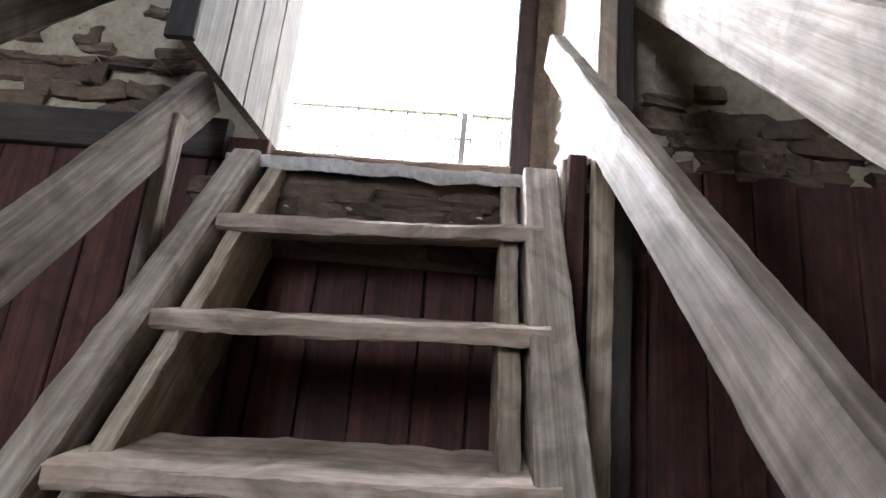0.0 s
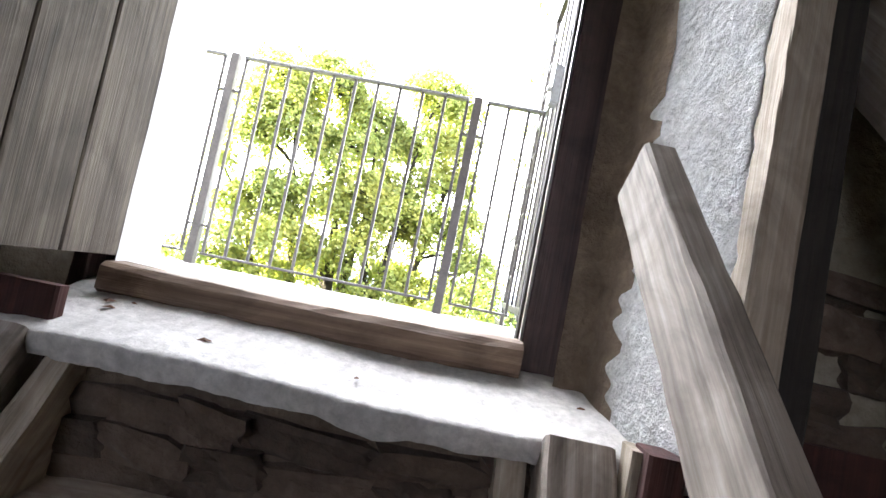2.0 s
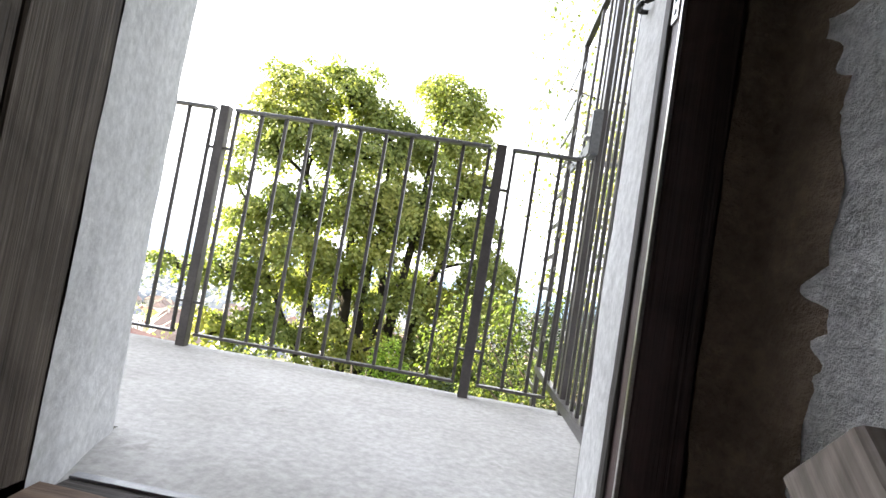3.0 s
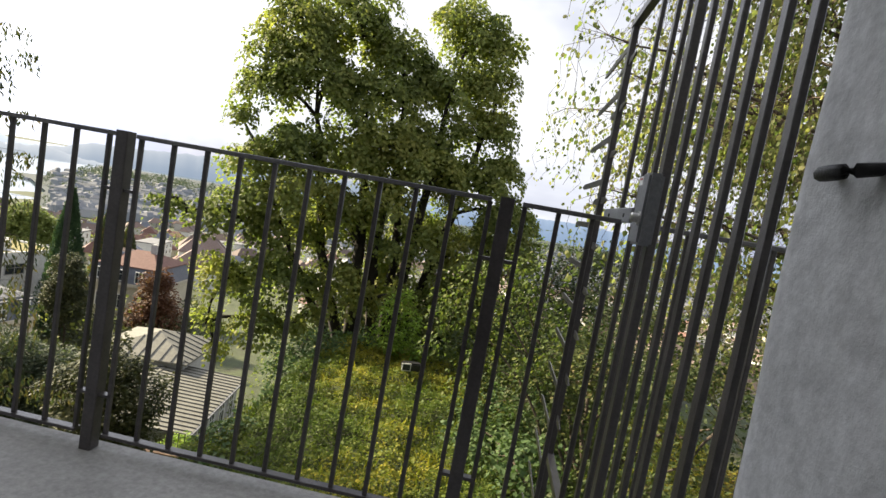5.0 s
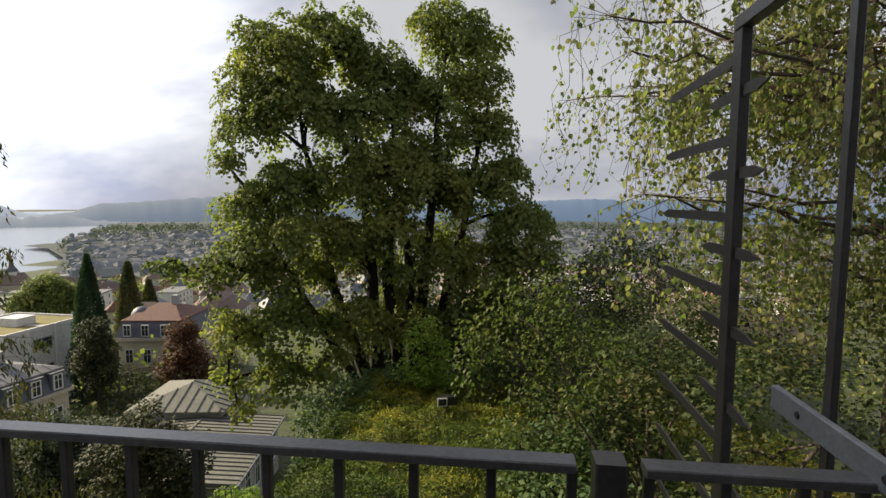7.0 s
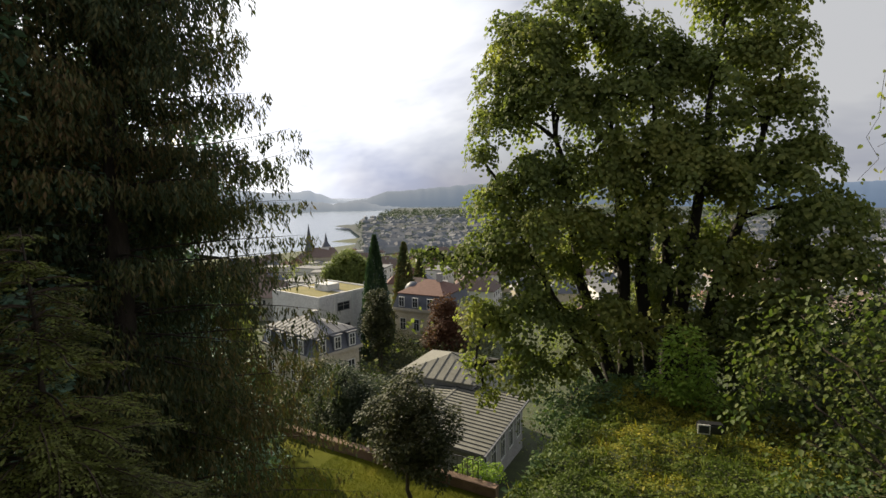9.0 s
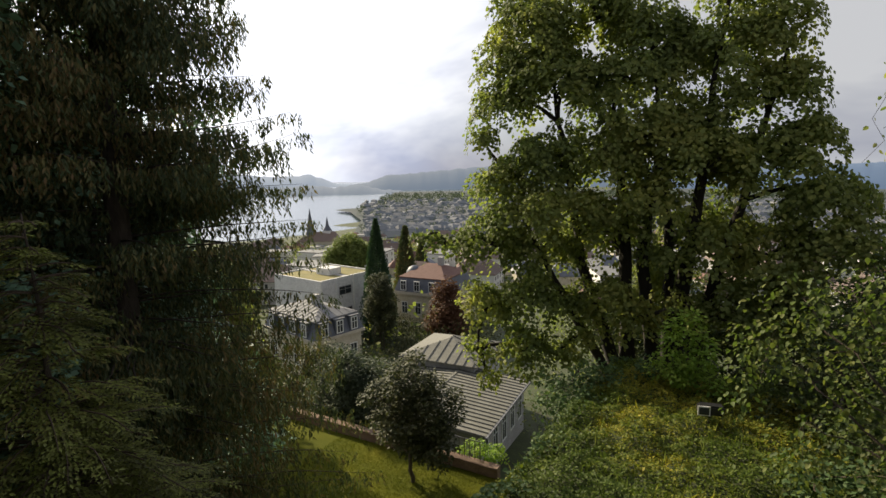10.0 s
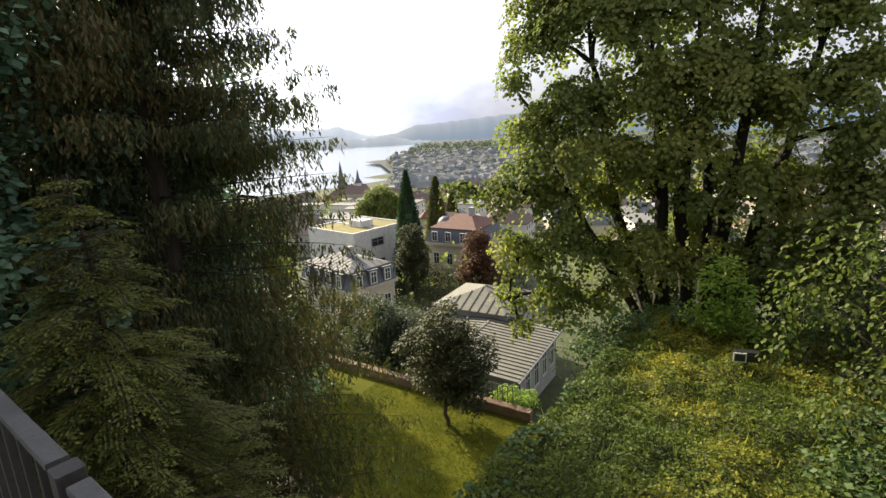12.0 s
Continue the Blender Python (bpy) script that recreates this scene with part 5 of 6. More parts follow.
broad_tree("orchard_tree", (-27.5, 25.5, -20.4), [(-27.5, 25.5, -13.0, 2.0), (-29.2, 25.0, -14.0, 1.8), (-26.0, 26.0, -14.2, 1.7), (-27.4, 25.3, -11.6, 1.4), (-31.0, 26.0, -14.6, 1.7)], 2,
           "dull green garden tree behind the lawn wall", SHADE_LEAF, 44, density=(26, 50), leaf=0.24, width=0.6, trunk_r=0.16, clump=0.5, twigs=60)
# Stands out of view; placed from the shadows it casts on the lawn.
broad_tree("park_tree", (-28.0, 18.0, -12.73), [(-28.0, 18.0, -8.0, 2.3), (-29.0, 17.0, -6.4, 2.1), (-27.4, 18.6, -5.8, 1.7), (-28.4, 17.6, -4.0, 1.7), (-27.0, 16.6, -7.2, 1.8), (-25.2, 16.4, -9.8, 1.7), (-25.6, 18.0, -9.0, 1.6), (-25.0, 15.0, -9.6, 1.7)], 2,
           "broad park tree shading the lawn", LINDEN, 43, density=(18, 60), leaf=0.26, trunk_r=0.25, clump=0.6, twigs=60)


# ground cover on the knoll
def knoll_cover():
    rng = np.random.default_rng(51)
    n = 300000
    x = rng.uniform(-8.5, 5.0, n)
    y = 2.2 + 13.0 * rng.random(n) ** 0.85
    keep = x > -4.3 - 0.25 * rng.random(n) - 1.3 * (rng.random(n) < 0.35) * rng.random(n)
    x, y = x[keep], y[keep]
    z = np.array([ground_height(a, b) for a, b in zip(x, y)])
    tuft = np.array([noise.noise((a * 1.6, b * 1.6, 4)) + 0.6 * noise.noise((a * 4.5, b * 4.5, 8)) for a, b in zip(x, y)])
    hgt = np.clip(0.11 + 0.26 * tuft, 0.02, 0.45)
    z = z + hgt * rng.random(len(x)) ** 0.6
    p = np.stack([x, y, z], 1)
    ax = rng.normal(size=(len(x), 3)) * np.array([1, 1, 0.35]) + np.array([0, 0, 0.15])
    no = unit(rng, len(x)) * 0.6 + np.array([0, 0, 1])
    ln = rng.uniform(0.028, 0.066, len(x)) * (1 + 0.6 * (rng.random(len(x)) < 0.08))
    ob = part("ground_cover", leaves("ground_cover", p, ax, no, ln, ln * 0.62), GROUND_LEAF)
    tagged(ob, "dense green and yellow ground cover on the knoll", "ground cover", kind="stuff")
    # bramble leaves over the left shoulder
    m = 16000
    x = -3.95 + 0.42 * rng.normal(size=m)
    y = 2.6 + 11.0 * rng.random(m)
    lump = np.array([noise.noise((a * 1.3, b * 1.3, 21)) for a, b in zip(x, y)])
    ok = lump > rng.uniform(-0.25, 0.35, m)
    x, y, lump = x[ok], y[ok], lump[ok]
    z = np.array([ground_height(a, b) for a, b in zip(x, y)]) + 0.10 + np.clip(0.5 * lump, 0, 0.4) * rng.random(len(x))
    ln = rng.uniform(0.05, 0.10, len(x))
    ob = part("bramble_cover", leaves("bramble_cover", np.stack([x, y, z], 1), rng.normal(size=(len(x), 3)) * np.array([1, 1, 0.3]), unit(rng, len(x)) * 0.5 + np.array([0, 0, 1]), ln, ln * 0.75, "broad"), BRAMBLE)
    tagged(ob, "blue-green bramble leaves over the knoll's edge", "ground cover", kind="stuff")
    # grass blades among it
    m = 9000
    x = rng.uniform(-3.9, 4.5, m)
    y = 2.2 + 11.5 * rng.random(m)
    z = np.array([ground_height(a, b) for a, b in zip(x, y)])
    ax = rng.normal(size=(m, 3)) * np.array([0.5, 0.5, 0.1]) + np.array([0, 0, 1])
    ln = rng.uniform(0.10, 0.26, m)
    ob = part("tall_grass", leaves("tall_grass", np.stack([x, y, z], 1), ax, unit(rng, m), ln, np.full(m, 0.008)), GROUND_LEAF)
    tagged(ob, "tufts of long grass between the ground cover", "grass", kind="stuff")


knoll_cover()


def lawn():
    def fn(i, j):
        u, v = i / 40, j / 40
        x = -27 + 21 * u
        y0, y1 = 12.2 + 0.5 * noise.noise((x * 0.3, 0, 0)), 20.2 + 0.085 * (x + 23)
        y = y0 + (y1 - y0) * v
        return (x, y, -12.70 + 0.02 * noise.noise((x, y, 0)))
    ob = part("lawn", grid(40, 40, fn), LAWN, smooth=True)
    tagged(ob, "sunlit mown lawn with long tree shadows", "lawn", kind="structure")
    rng = np.random.default_rng(52)
    m = 36000
    x, v = rng.uniform(-20, -7, m), rng.random(m)
    y = 12.6 + (20.2 + 0.085 * (x + 23) - 12.6) * v
    ax = rng.normal(size=(m, 3)) * np.array([0.5, 0.5, 0.1]) + np.array([0, 0, 1])
    ln = rng.uniform(0.05, 0.11, m)
    ob = part("lawn_grass", leaves("lawn_grass", np.stack([x, y, np.full(m, -12.71)], 1), ax, unit(rng, m), ln, np.full(m, 0.022)), LAWN_BLADE)
    tagged(ob, "short grass blades of the lawn", "grass", kind="stuff")
    gp = part("gravel_path", grid(24, 6, lambda i, j: (-24 + 17 * i / 24, 9.3 + 2.9 * j / 6 + 0.5 * noise.noise(((-24 + 17 * i / 24) * 0.3, 0, 0)), -12.69)), GRAVEL)
    tagged(gp, "brown gravel path along the lawn", "path", kind="structure")
    k = Mesh()
    pts = [(-24 + 17 * i / 30, 12.22 + 0.5 * noise.noise(((-24 + 17 * i / 30) * 0.3, 0, 0)), -12.64) for i in range(31)]
    tube(k, pts, [0.12 + 0.03 * noise.noise((i, 0, 0)) for i in range(31)], 6)
    tagged(part("lawn_edging", k, STONE), "low stone edging between path and lawn", "edging", kind="structure")


lawn()


# ---- gardens, houses, town and distance ----
def plain(name, c0, c1, scale=0.6, rough=0.8, depth=0.02, vary=0.0):
    return rough_mat(name, [(0.3, c0), (0.7, c1)], scale, rough, depth, 0.4, fine=9, vary=vary)


ROOF_METAL = plain("grey_green_metal_roof", (0.135, 0.130, 0.108), (0.190, 0.182, 0.150), 0.4, 0.85, 0.01)
ROOF_SEAM = plain("dark_roof_seam", (0.055, 0.055, 0.048), (0.09, 0.09, 0.08), 0.8, 0.6, 0.01)
ROOF_SLATE = plain("blue_grey_slate", (0.075, 0.085, 0.11), (0.12, 0.13, 0.16), 1.5, 0.55, 0.02, 0.1)
ROOF_ZINC = plain("pale_zinc_roof", (0.13, 0.13, 0.135), (0.185, 0.185, 0.19), 0.5, 0.75, 0.01)
ROOF_RED = plain("red_brown_tiles", (0.12, 0.060, 0.047), (0.19, 0.10, 0.08), 2.0, 0.85, 0.03, 0.25)
ROOF_BROWN = plain("brown_tiles", (0.12, 0.085, 0.07), (0.19, 0.14, 0.12), 2.0, 0.85, 0.03, 0.25)
WALL_CREAM = plain("cream_render", (0.48, 0.43, 0.33), (0.58, 0.53, 0.43), 0.7, 0.9, 0.01, 0.08)
WALL_WHITE = plain("white_render", (0.62, 0.61, 0.60), (0.72, 0.71, 0.70), 0.5, 0.85, 0.01, 0.08)
WALL_GREY = plain("grey_render", (0.32, 0.31, 0.30), (0.42, 0.41, 0.40), 0.7, 0.9, 0.01, 0.12)
TRIM_STONE = plain("sandstone_trim", (0.42, 0.38, 0.31), (0.52, 0.47, 0.39), 1.0, 0.9, 0.01)
HALL_ROOF = plain("blue_grey_hall_roof", (0.045, 0.052, 0.064), (0.080, 0.088, 0.105), 0.02, 0.9, 0.02)
SEDUM = plain("mossy_green_roof", (0.15, 0.14, 0.04), (0.25, 0.205, 0.07), 0.35, 0.95, 0.05)
GARDEN_WALL = plain("brown_garden_wall", (0.14, 0.09, 0.06), (0.23, 0.15, 0.11), 1.5, 0.95, 0.03)
WINDOW_FRAME = plain("white_window_frame", (0.66, 0.66, 0.64), (0.74, 0.74, 0.72), 4.0, 0.5, 0.002)
PLASTIC = plain("black_lamp_housing", (0.015, 0.015, 0.016), (0.03, 0.03, 0.032), 6.0, 0.4, 0.002)
m, nt, b = shader("window_glass")
b.inputs["Base Color"].default_value = (0.035, 0.04, 0.045, 1)
b.inputs["Roughness"].default_value = 0.08
GLASS = m


def hipped(w, d, h, z, ridge, over=0.3):
    """A hipped roof over a w x d plan, eaves at z."""
    a, c = w / 2 + over, d / 2 + over
    r = ridge / 2
    return Mesh().add([(-a, -c, z), (a, -c, z), (a, c, z), (-a, c, z), (-r, 0, z + h), (r, 0, z + h), (-a, -c, z - 0.15), (a, -c, z - 0.15), (a, c, z - 0.15), (-a, c, z - 0.15)],
                      [(0, 1, 5, 4), (1, 2, 5), (2, 3, 4, 5), (3, 0, 4), (6, 7, 1, 0), (7, 8, 2, 1), (8, 9, 3, 2), (9, 6, 0, 3), (9, 8, 7, 6)])


def window(parent, m, w=0.9, h=1.5, frame_mat=None):
    """A window set 6 cm proud of a wall: m has x along the wall and -y outwards."""
    o, i = [(-w / 2 - 0.1, -0.1), (w / 2 + 0.1, -0.1), (w / 2 + 0.1, h + 0.1), (-w / 2 - 0.1, h + 0.1)], [(-w / 2, 0.0), (w / 2, 0.0), (w / 2, h), (-w / 2, h)]
    v = [(x, y, z) for y in (-0.07, 0.1) for ring in (o, i) for x, z in ring]
    q = []
    for k in range(4):
        n = (k + 1) % 4
        q += [(k, n, 4 + n, 4 + k), (12 + k, 12 + n, 8 + n, 8 + k), (8 + k, 8 + n, n, k), (4 + k, 4 + n, 12 + n, 12 + k)]
    wnd = part("window", Mesh().add(v, q), frame_mat or WINDOW_FRAME, parent, m=m)
    part("pane", Mesh().box((-w / 2, -0.02, 0), (w / 2, 0.06, h)), GLASS, wnd, m=m)
    part("glazing_bar", Mesh().box((-0.03, -0.05, 0), (0.03, -0.01, h)), frame_mat or WINDOW_FRAME, wnd, m=m)
    part("glazing_bar", Mesh().box((-w / 2, -0.054, h * 0.62), (w / 2, -0.008, h * 0.62 + 0.05)), frame_mat or WINDOW_FRAME, wnd, m=m)


# floodlight on the knoll
def floodlight():
    t = thing("floodlight", (-1.15, 10.95, -2.9), "black floodlight with a pale glass front in the undergrowth", "floodlight")
    m = pose(-1.15, 10.95, -2.62, 0, 0, 18)
    bm = bmesh.new()
    bmesh.ops.create_cube(bm, size=1.0, matrix=Matrix.Diagonal((0.42, 0.20, 0.17, 1)))
    bmesh.ops.bevel(bm, geom=bm.edges[:], offset=0.03, segments=2, affect="EDGES")
    me = bpy.data.meshes.new("housing")
    bm.to_mesh(me)
    bm.free()
    part("housing", me, PLASTIC, t, m=m)
    part("bezel", Mesh().box((-0.22, -0.115, -0.085), (-0.02, -0.098, 0.085)), WINDOW_FRAME, t, m=m)
    part("glass", Mesh().box((-0.20, -0.12, -0.065), (-0.04, -0.114, 0.065)), GLASS, t, m=m)
    part("bracket", Mesh().box((-0.03, -0.03, -0.45), (0.03, 0.03, -0.05)), PLASTIC, t, m=m)


floodlight()


# garden wall at the far side of the lawn, with a light fence
def garden_wall():
    w = tagged(new("garden_wall"), "low brown garden wall along the lawn", "wall", kind="structure")
    m, length = frame_of((-24.5, 20.05, -12.75), (-10.9, 21.25, -12.75))
    part("wall_body", timber(length, 0.35, 1.0, seed=70, wear=0.02, chamfer=0.05, seg=0.4), GARDEN_WALL, w, m=m)
    part("coping", timber(length, 0.45, 0.10, seed=71, wear=0.02, chamfer=0.03, seg=0.4), GARDEN_WALL, w, m=m @ pose(0, 0, 0.54))
    f = thing("garden_fence", (-13.5, 21.4, -12.2), "thin dark wire fence above the garden wall", "fence")
    for k in range(14):
        part("rod", Mesh().box((-0.015, -0.015, 0), (0.015, 0.015, 1.0)), IRON, f, m=m @ pose(9.0 + 0.28 * k, 0.1, 0.55))
    part("rail", Mesh().box((0, -0.015, 0), (3.64, 0.015, 0.03)), IRON, f, m=m @ pose(9.0, 0.1, 1.52))
    broad_tree("hedge_plant", (-12.3, 21.9, -13.2), [(-12.2, 21.9, -12.0, 0.5), (-13.0, 21.9, -12.1, 0.45), (-11.5, 22.0, -12.0, 0.5)], 2, "yellow-green climbing plant on the garden fence", BUSH_LEAF, 72, density=(60, 40), leaf=0.13, trunk_r=0.03, clump=0.25, category="shrub")


garden_wall()


def pavilion():
    p0, ax = Vector((-16.76, 30.14, 0)), Vector((-0.151, 0.9886, 0))
    m, _ = frame_of(p0, p0 + ax)                   # x along the eave, y to the left of it
    t = thing("pavilion", (-19.5, 35, -20), "long garden building with a ribbed grey-green metal roof", "house")
    ez, rz, hw = -16.45, -16.05, 6.2
    part("wall", Mesh().box((0.3, 0.45, -21.5), (10.5, 2 * hw - 0.45, ez - 0.1)), WALL_GREY, t, m=m)
    part("gable", Mesh().add([(0.35, 0.45, ez - 0.1), (0.35, 2 * hw - 0.45, ez - 0.1), (0.35, hw, rz - 0.2), (0.55, 0.45, ez - 0.1), (0.55, 2 * hw - 0.45, ez - 0.1), (0.55, hw, rz - 0.2)],
                             [(0, 2, 1), (3, 4, 5), (0, 1, 4, 3), (1, 2, 5, 4), (2, 0, 3, 5)]), WALL_GREY, t, m=m)
    roof = Mesh()
    x0, x1 = 0.0, 10.78
    roof.add([(x0, 0, ez), (x1, 0, ez), (x1, hw, rz), (x0, hw, rz), (x0, 2 * hw, ez), (x1, 2 * hw, ez)], [(0, 1, 2, 3), (3, 2, 5, 4)])
    roof.add([(x, y, z - 0.2) for x, y, z in roof.v], [(3, 2, 1, 0), (4, 5, 2, 3)])
    roof.f += [(0, 6, 7, 1), (5, 11, 10, 4), (0, 3, 9, 6), (3, 4, 10, 9), (1, 7, 8, 2), (2, 8, 11, 5)]
    rf = part("roof", roof, ROOF_METAL, t, "grey-green standing-seam metal roof", m=m)
    n = 20
    for i in range(n):
        x = x0 + 0.05 + (x1 - x0 - 0.1) * i / (n - 1)
        for y in (0.0, 2 * hw):
            mm, ln = frame_of(m @ Vector((x, y, ez + 0.01)), m @ Vector((x, hw, rz + 0.01)))
            part("seam", Mesh().box((0, -0.03, 0), (ln, 0.03, 0.06)), ROOF_SEAM, rf, m=mm)
    part("ridge_cap", Mesh().box((x0, hw - 0.12, rz - 0.03), (x1, hw + 0.12, rz + 0.05)), ROOF_METAL, rf, m=m)
    w2 = m @ pose(13.2, 8.4, 0)
    part("wing_wall", Mesh().box((-3.4, -3.6, -21.5), (3.4, 3.6, -15.5)), WALL_GREY, t, m=w2)
    part("wing_roof", hipped(6.8, 7.2, 1.3, -15.5, 0.6, 0.4), ROOF_METAL, t, "low hipped metal roof", m=w2)
    for k in range(9):
        x = -3.4 + 0.85 * k
        f = 1 - abs(x) / 3.8
        mm, ln = frame_of(w2 @ Vector((x, -4.0, -15.49)), w2 @ Vector((x, -4.0 + 4.0 * f, -15.49 + 1.3 * f)))
        part("seam", Mesh().box((0, -0.03, 0), (max(ln, 0.1), 0.03, 0.06)), ROOF_SEAM, t, m=mm)
    for k in range(9):
        y = -3.6 + 0.9 * k
        f = 1 - abs(y) / 4.0
        mm, ln = frame_of(w2 @ Vector((-3.8, y, -15.49)), w2 @ Vector((-3.8 + 3.5 * f, y, -15.49 + 1.3 * f)))
        part("seam", Mesh().box((0, -0.03, 0), (max(ln, 0.1), 0.03, 0.06)), ROOF_SEAM, t, m=mm)
    part("gutter", Mesh().box((x0, -0.14, ez - 0.16), (x1, 0.02, ez - 0.02)), ROOF_ZINC, t, m=m)
    for x in (1.2, 3.2, 5.2, 7.2, 9.2):
        window(t, m @ pose(x, 0.45, -19.2), 0.9, 2.2)


pavilion()


def mansard_house():
    t = thing("mansard_house", (-48, 43, -26), "town house with a blue slate mansard roof and zinc top", "house")
    m = pose(-48.1, 42.8, 0, 0, 0, -7)
    w, d = 10.0, 6.6
    part("wall", Mesh().box((-w / 2, -d / 2, -32), (w / 2, d / 2, -17.0)), WALL_CREAM, t, m=m)
    part("cornice", Mesh().box((-w / 2 - 0.35, -d / 2 - 0.35, -17.1), (w / 2 + 0.35, d / 2 + 0.35, -16.75)), TRIM_STONE, t, m=m)
    a, b, c, e = w / 2 + 0.25, d / 2 + 0.25, w / 2 - 0.40, d / 2 - 0.40
    sl = Mesh().add([(-a, -b, -16.75), (a, -b, -16.75), (a, b, -16.75), (-a, b, -16.75), (-c, -e, -14.7), (c, -e, -14.7), (c, e, -14.7), (-c, e, -14.7)],
                    [(0, 1, 5, 4), (1, 2, 6, 5), (2, 3, 7, 6), (3, 0, 4, 7), (4, 5, 6, 7)])
    part("slate_slope", sl, ROOF_SLATE, t, "dark blue slate slope", m=m)
    top = part("roof", hipped(2 * c, 2 * e, 1.0, -14.68, 3.4, 0.25), ROOF_ZINC, t, "pale zinc roof with seams", m=m)
    for i in range(13):
        x = -c + 2 * c * i / 12
        f = min(1, (c + 0.25 - abs(x)) / (c - 1.7))
        mm, ln = frame_of(m @ Vector((x, -e - 0.2, -14.66)), m @ Vector((x, -e - 0.2 + (e + 0.2) * f, -14.66 + 1.0 * f)))
        part("seam", Mesh().box((0, -0.018, 0), (max(ln, 0.1), 0.018, 0.045)), ROOF_ZINC, top, m=mm)
    for i in range(7):
        y = -e + 2 * e * i / 6
        f = 1 - abs(y) / (e + 0.25)
        mm, ln = frame_of(m @ Vector((c + 0.2, y, -14.66)), m @ Vector((c + 0.2 - (c - 1.5) * f, y, -14.66 + 1.0 * f)))
        part("seam", Mesh().box((0, -0.018, 0), (max(ln, 0.1), 0.018, 0.045)), ROOF_ZINC, top, m=mm)
    spots = [(a, y, 90) for y in (-2.1, 0.0, 2.1)] + [(x, -b, 0) for x in (-3.4, -1.1, 1.2, 3.4)]
    for x, y, turn in spots:
        dm = m @ pose(x, y, 0, 0, 0, turn)
        part("dormer", Mesh().box((-0.62, -0.02, -16.6), (0.62, 0.62, -14.95)), ROOF_SLATE, t, m=dm)
        part("dormer_roof", Mesh().box((-0.72, -0.12, -14.95), (0.72, 0.62, -14.84)), ROOF_ZINC, t, m=dm)
        window(t, dm @ pose(0, -0.04, -16.45), 0.72, 1.3)
        window(t, dm @ pose(0, 0.26, -20.3), 0.9, 1.9)
    part("chimney", Mesh().box((0.6, -0.5, -14.2), (1.4, 0.3, -12.6)), WALL_GREY, t, m=m)


mansard_house()


def white_block():
    t = thing("office_block", (-63, 60, -26), "white flat-roofed block with a mossy green roof", "building")
    m = pose(-63.7, 59.3, 0, 0, 0, -3)
    w, d = 11.4, 11.4
    part("wall", Mesh().box((-w / 2, -d / 2, -34), (w / 2, d / 2, -14.7)), WALL_WHITE, t, m=m)
    for lo, hi in (((-w / 2, -d / 2, -14.7), (w / 2, -d / 2 + 0.25, -14.25)), ((-w / 2, d / 2 - 0.25, -14.7), (w / 2, d / 2, -14.25)), ((-w / 2, -d / 2 + 0.25, -14.7), (-w / 2 + 0.25, d / 2 - 0.25, -14.25)), ((w / 2 - 0.25, -d / 2 + 0.25, -14.7), (w / 2, d / 2 - 0.25, -14.25))):
        part("parapet", Mesh().box(lo, hi), WALL_WHITE, t, m=m)
    part("roof", Mesh().box((-w / 2 + 0.3, -d / 2 + 0.3, -14.69), (w / 2 - 0.3, d / 2 - 0.3, -14.45)), SEDUM, t, "yellow-green sedum roof", m=m)
    part("roof_strip", Mesh().box((-w / 2 + 0.3, -0.4, -14.446), (w / 2 - 0.3, 0.5, -14.38)), WALL_GREY, t, "pale gravel strip across the roof", m=m)
    part("roof_box", Mesh().box((-0.6, -1.2, -14.45), (2.4, 1.4, -13.4)), WALL_WHITE, t, m=m)
    for y in (-5.5, -2.6, 1.0, 4.2):
        part("pilaster", Mesh().box((w / 2, y - 0.13, -32), (w / 2 + 0.18, y + 0.13, -14.3)), WINDOW_FRAME, t, m=m)
    for z in (-17.0, -20.5, -24.0):
        window(t, m @ pose(w / 2, -0.8, z, 0, 0, 90), 2.4, 1.2, WALL_GREY)
    for z in (-20.5, -24.0):
        window(t, m @ pose(w / 2, -4.0, z, 0, 0, 90), 1.8, 1.2, WALL_GREY)


white_block()


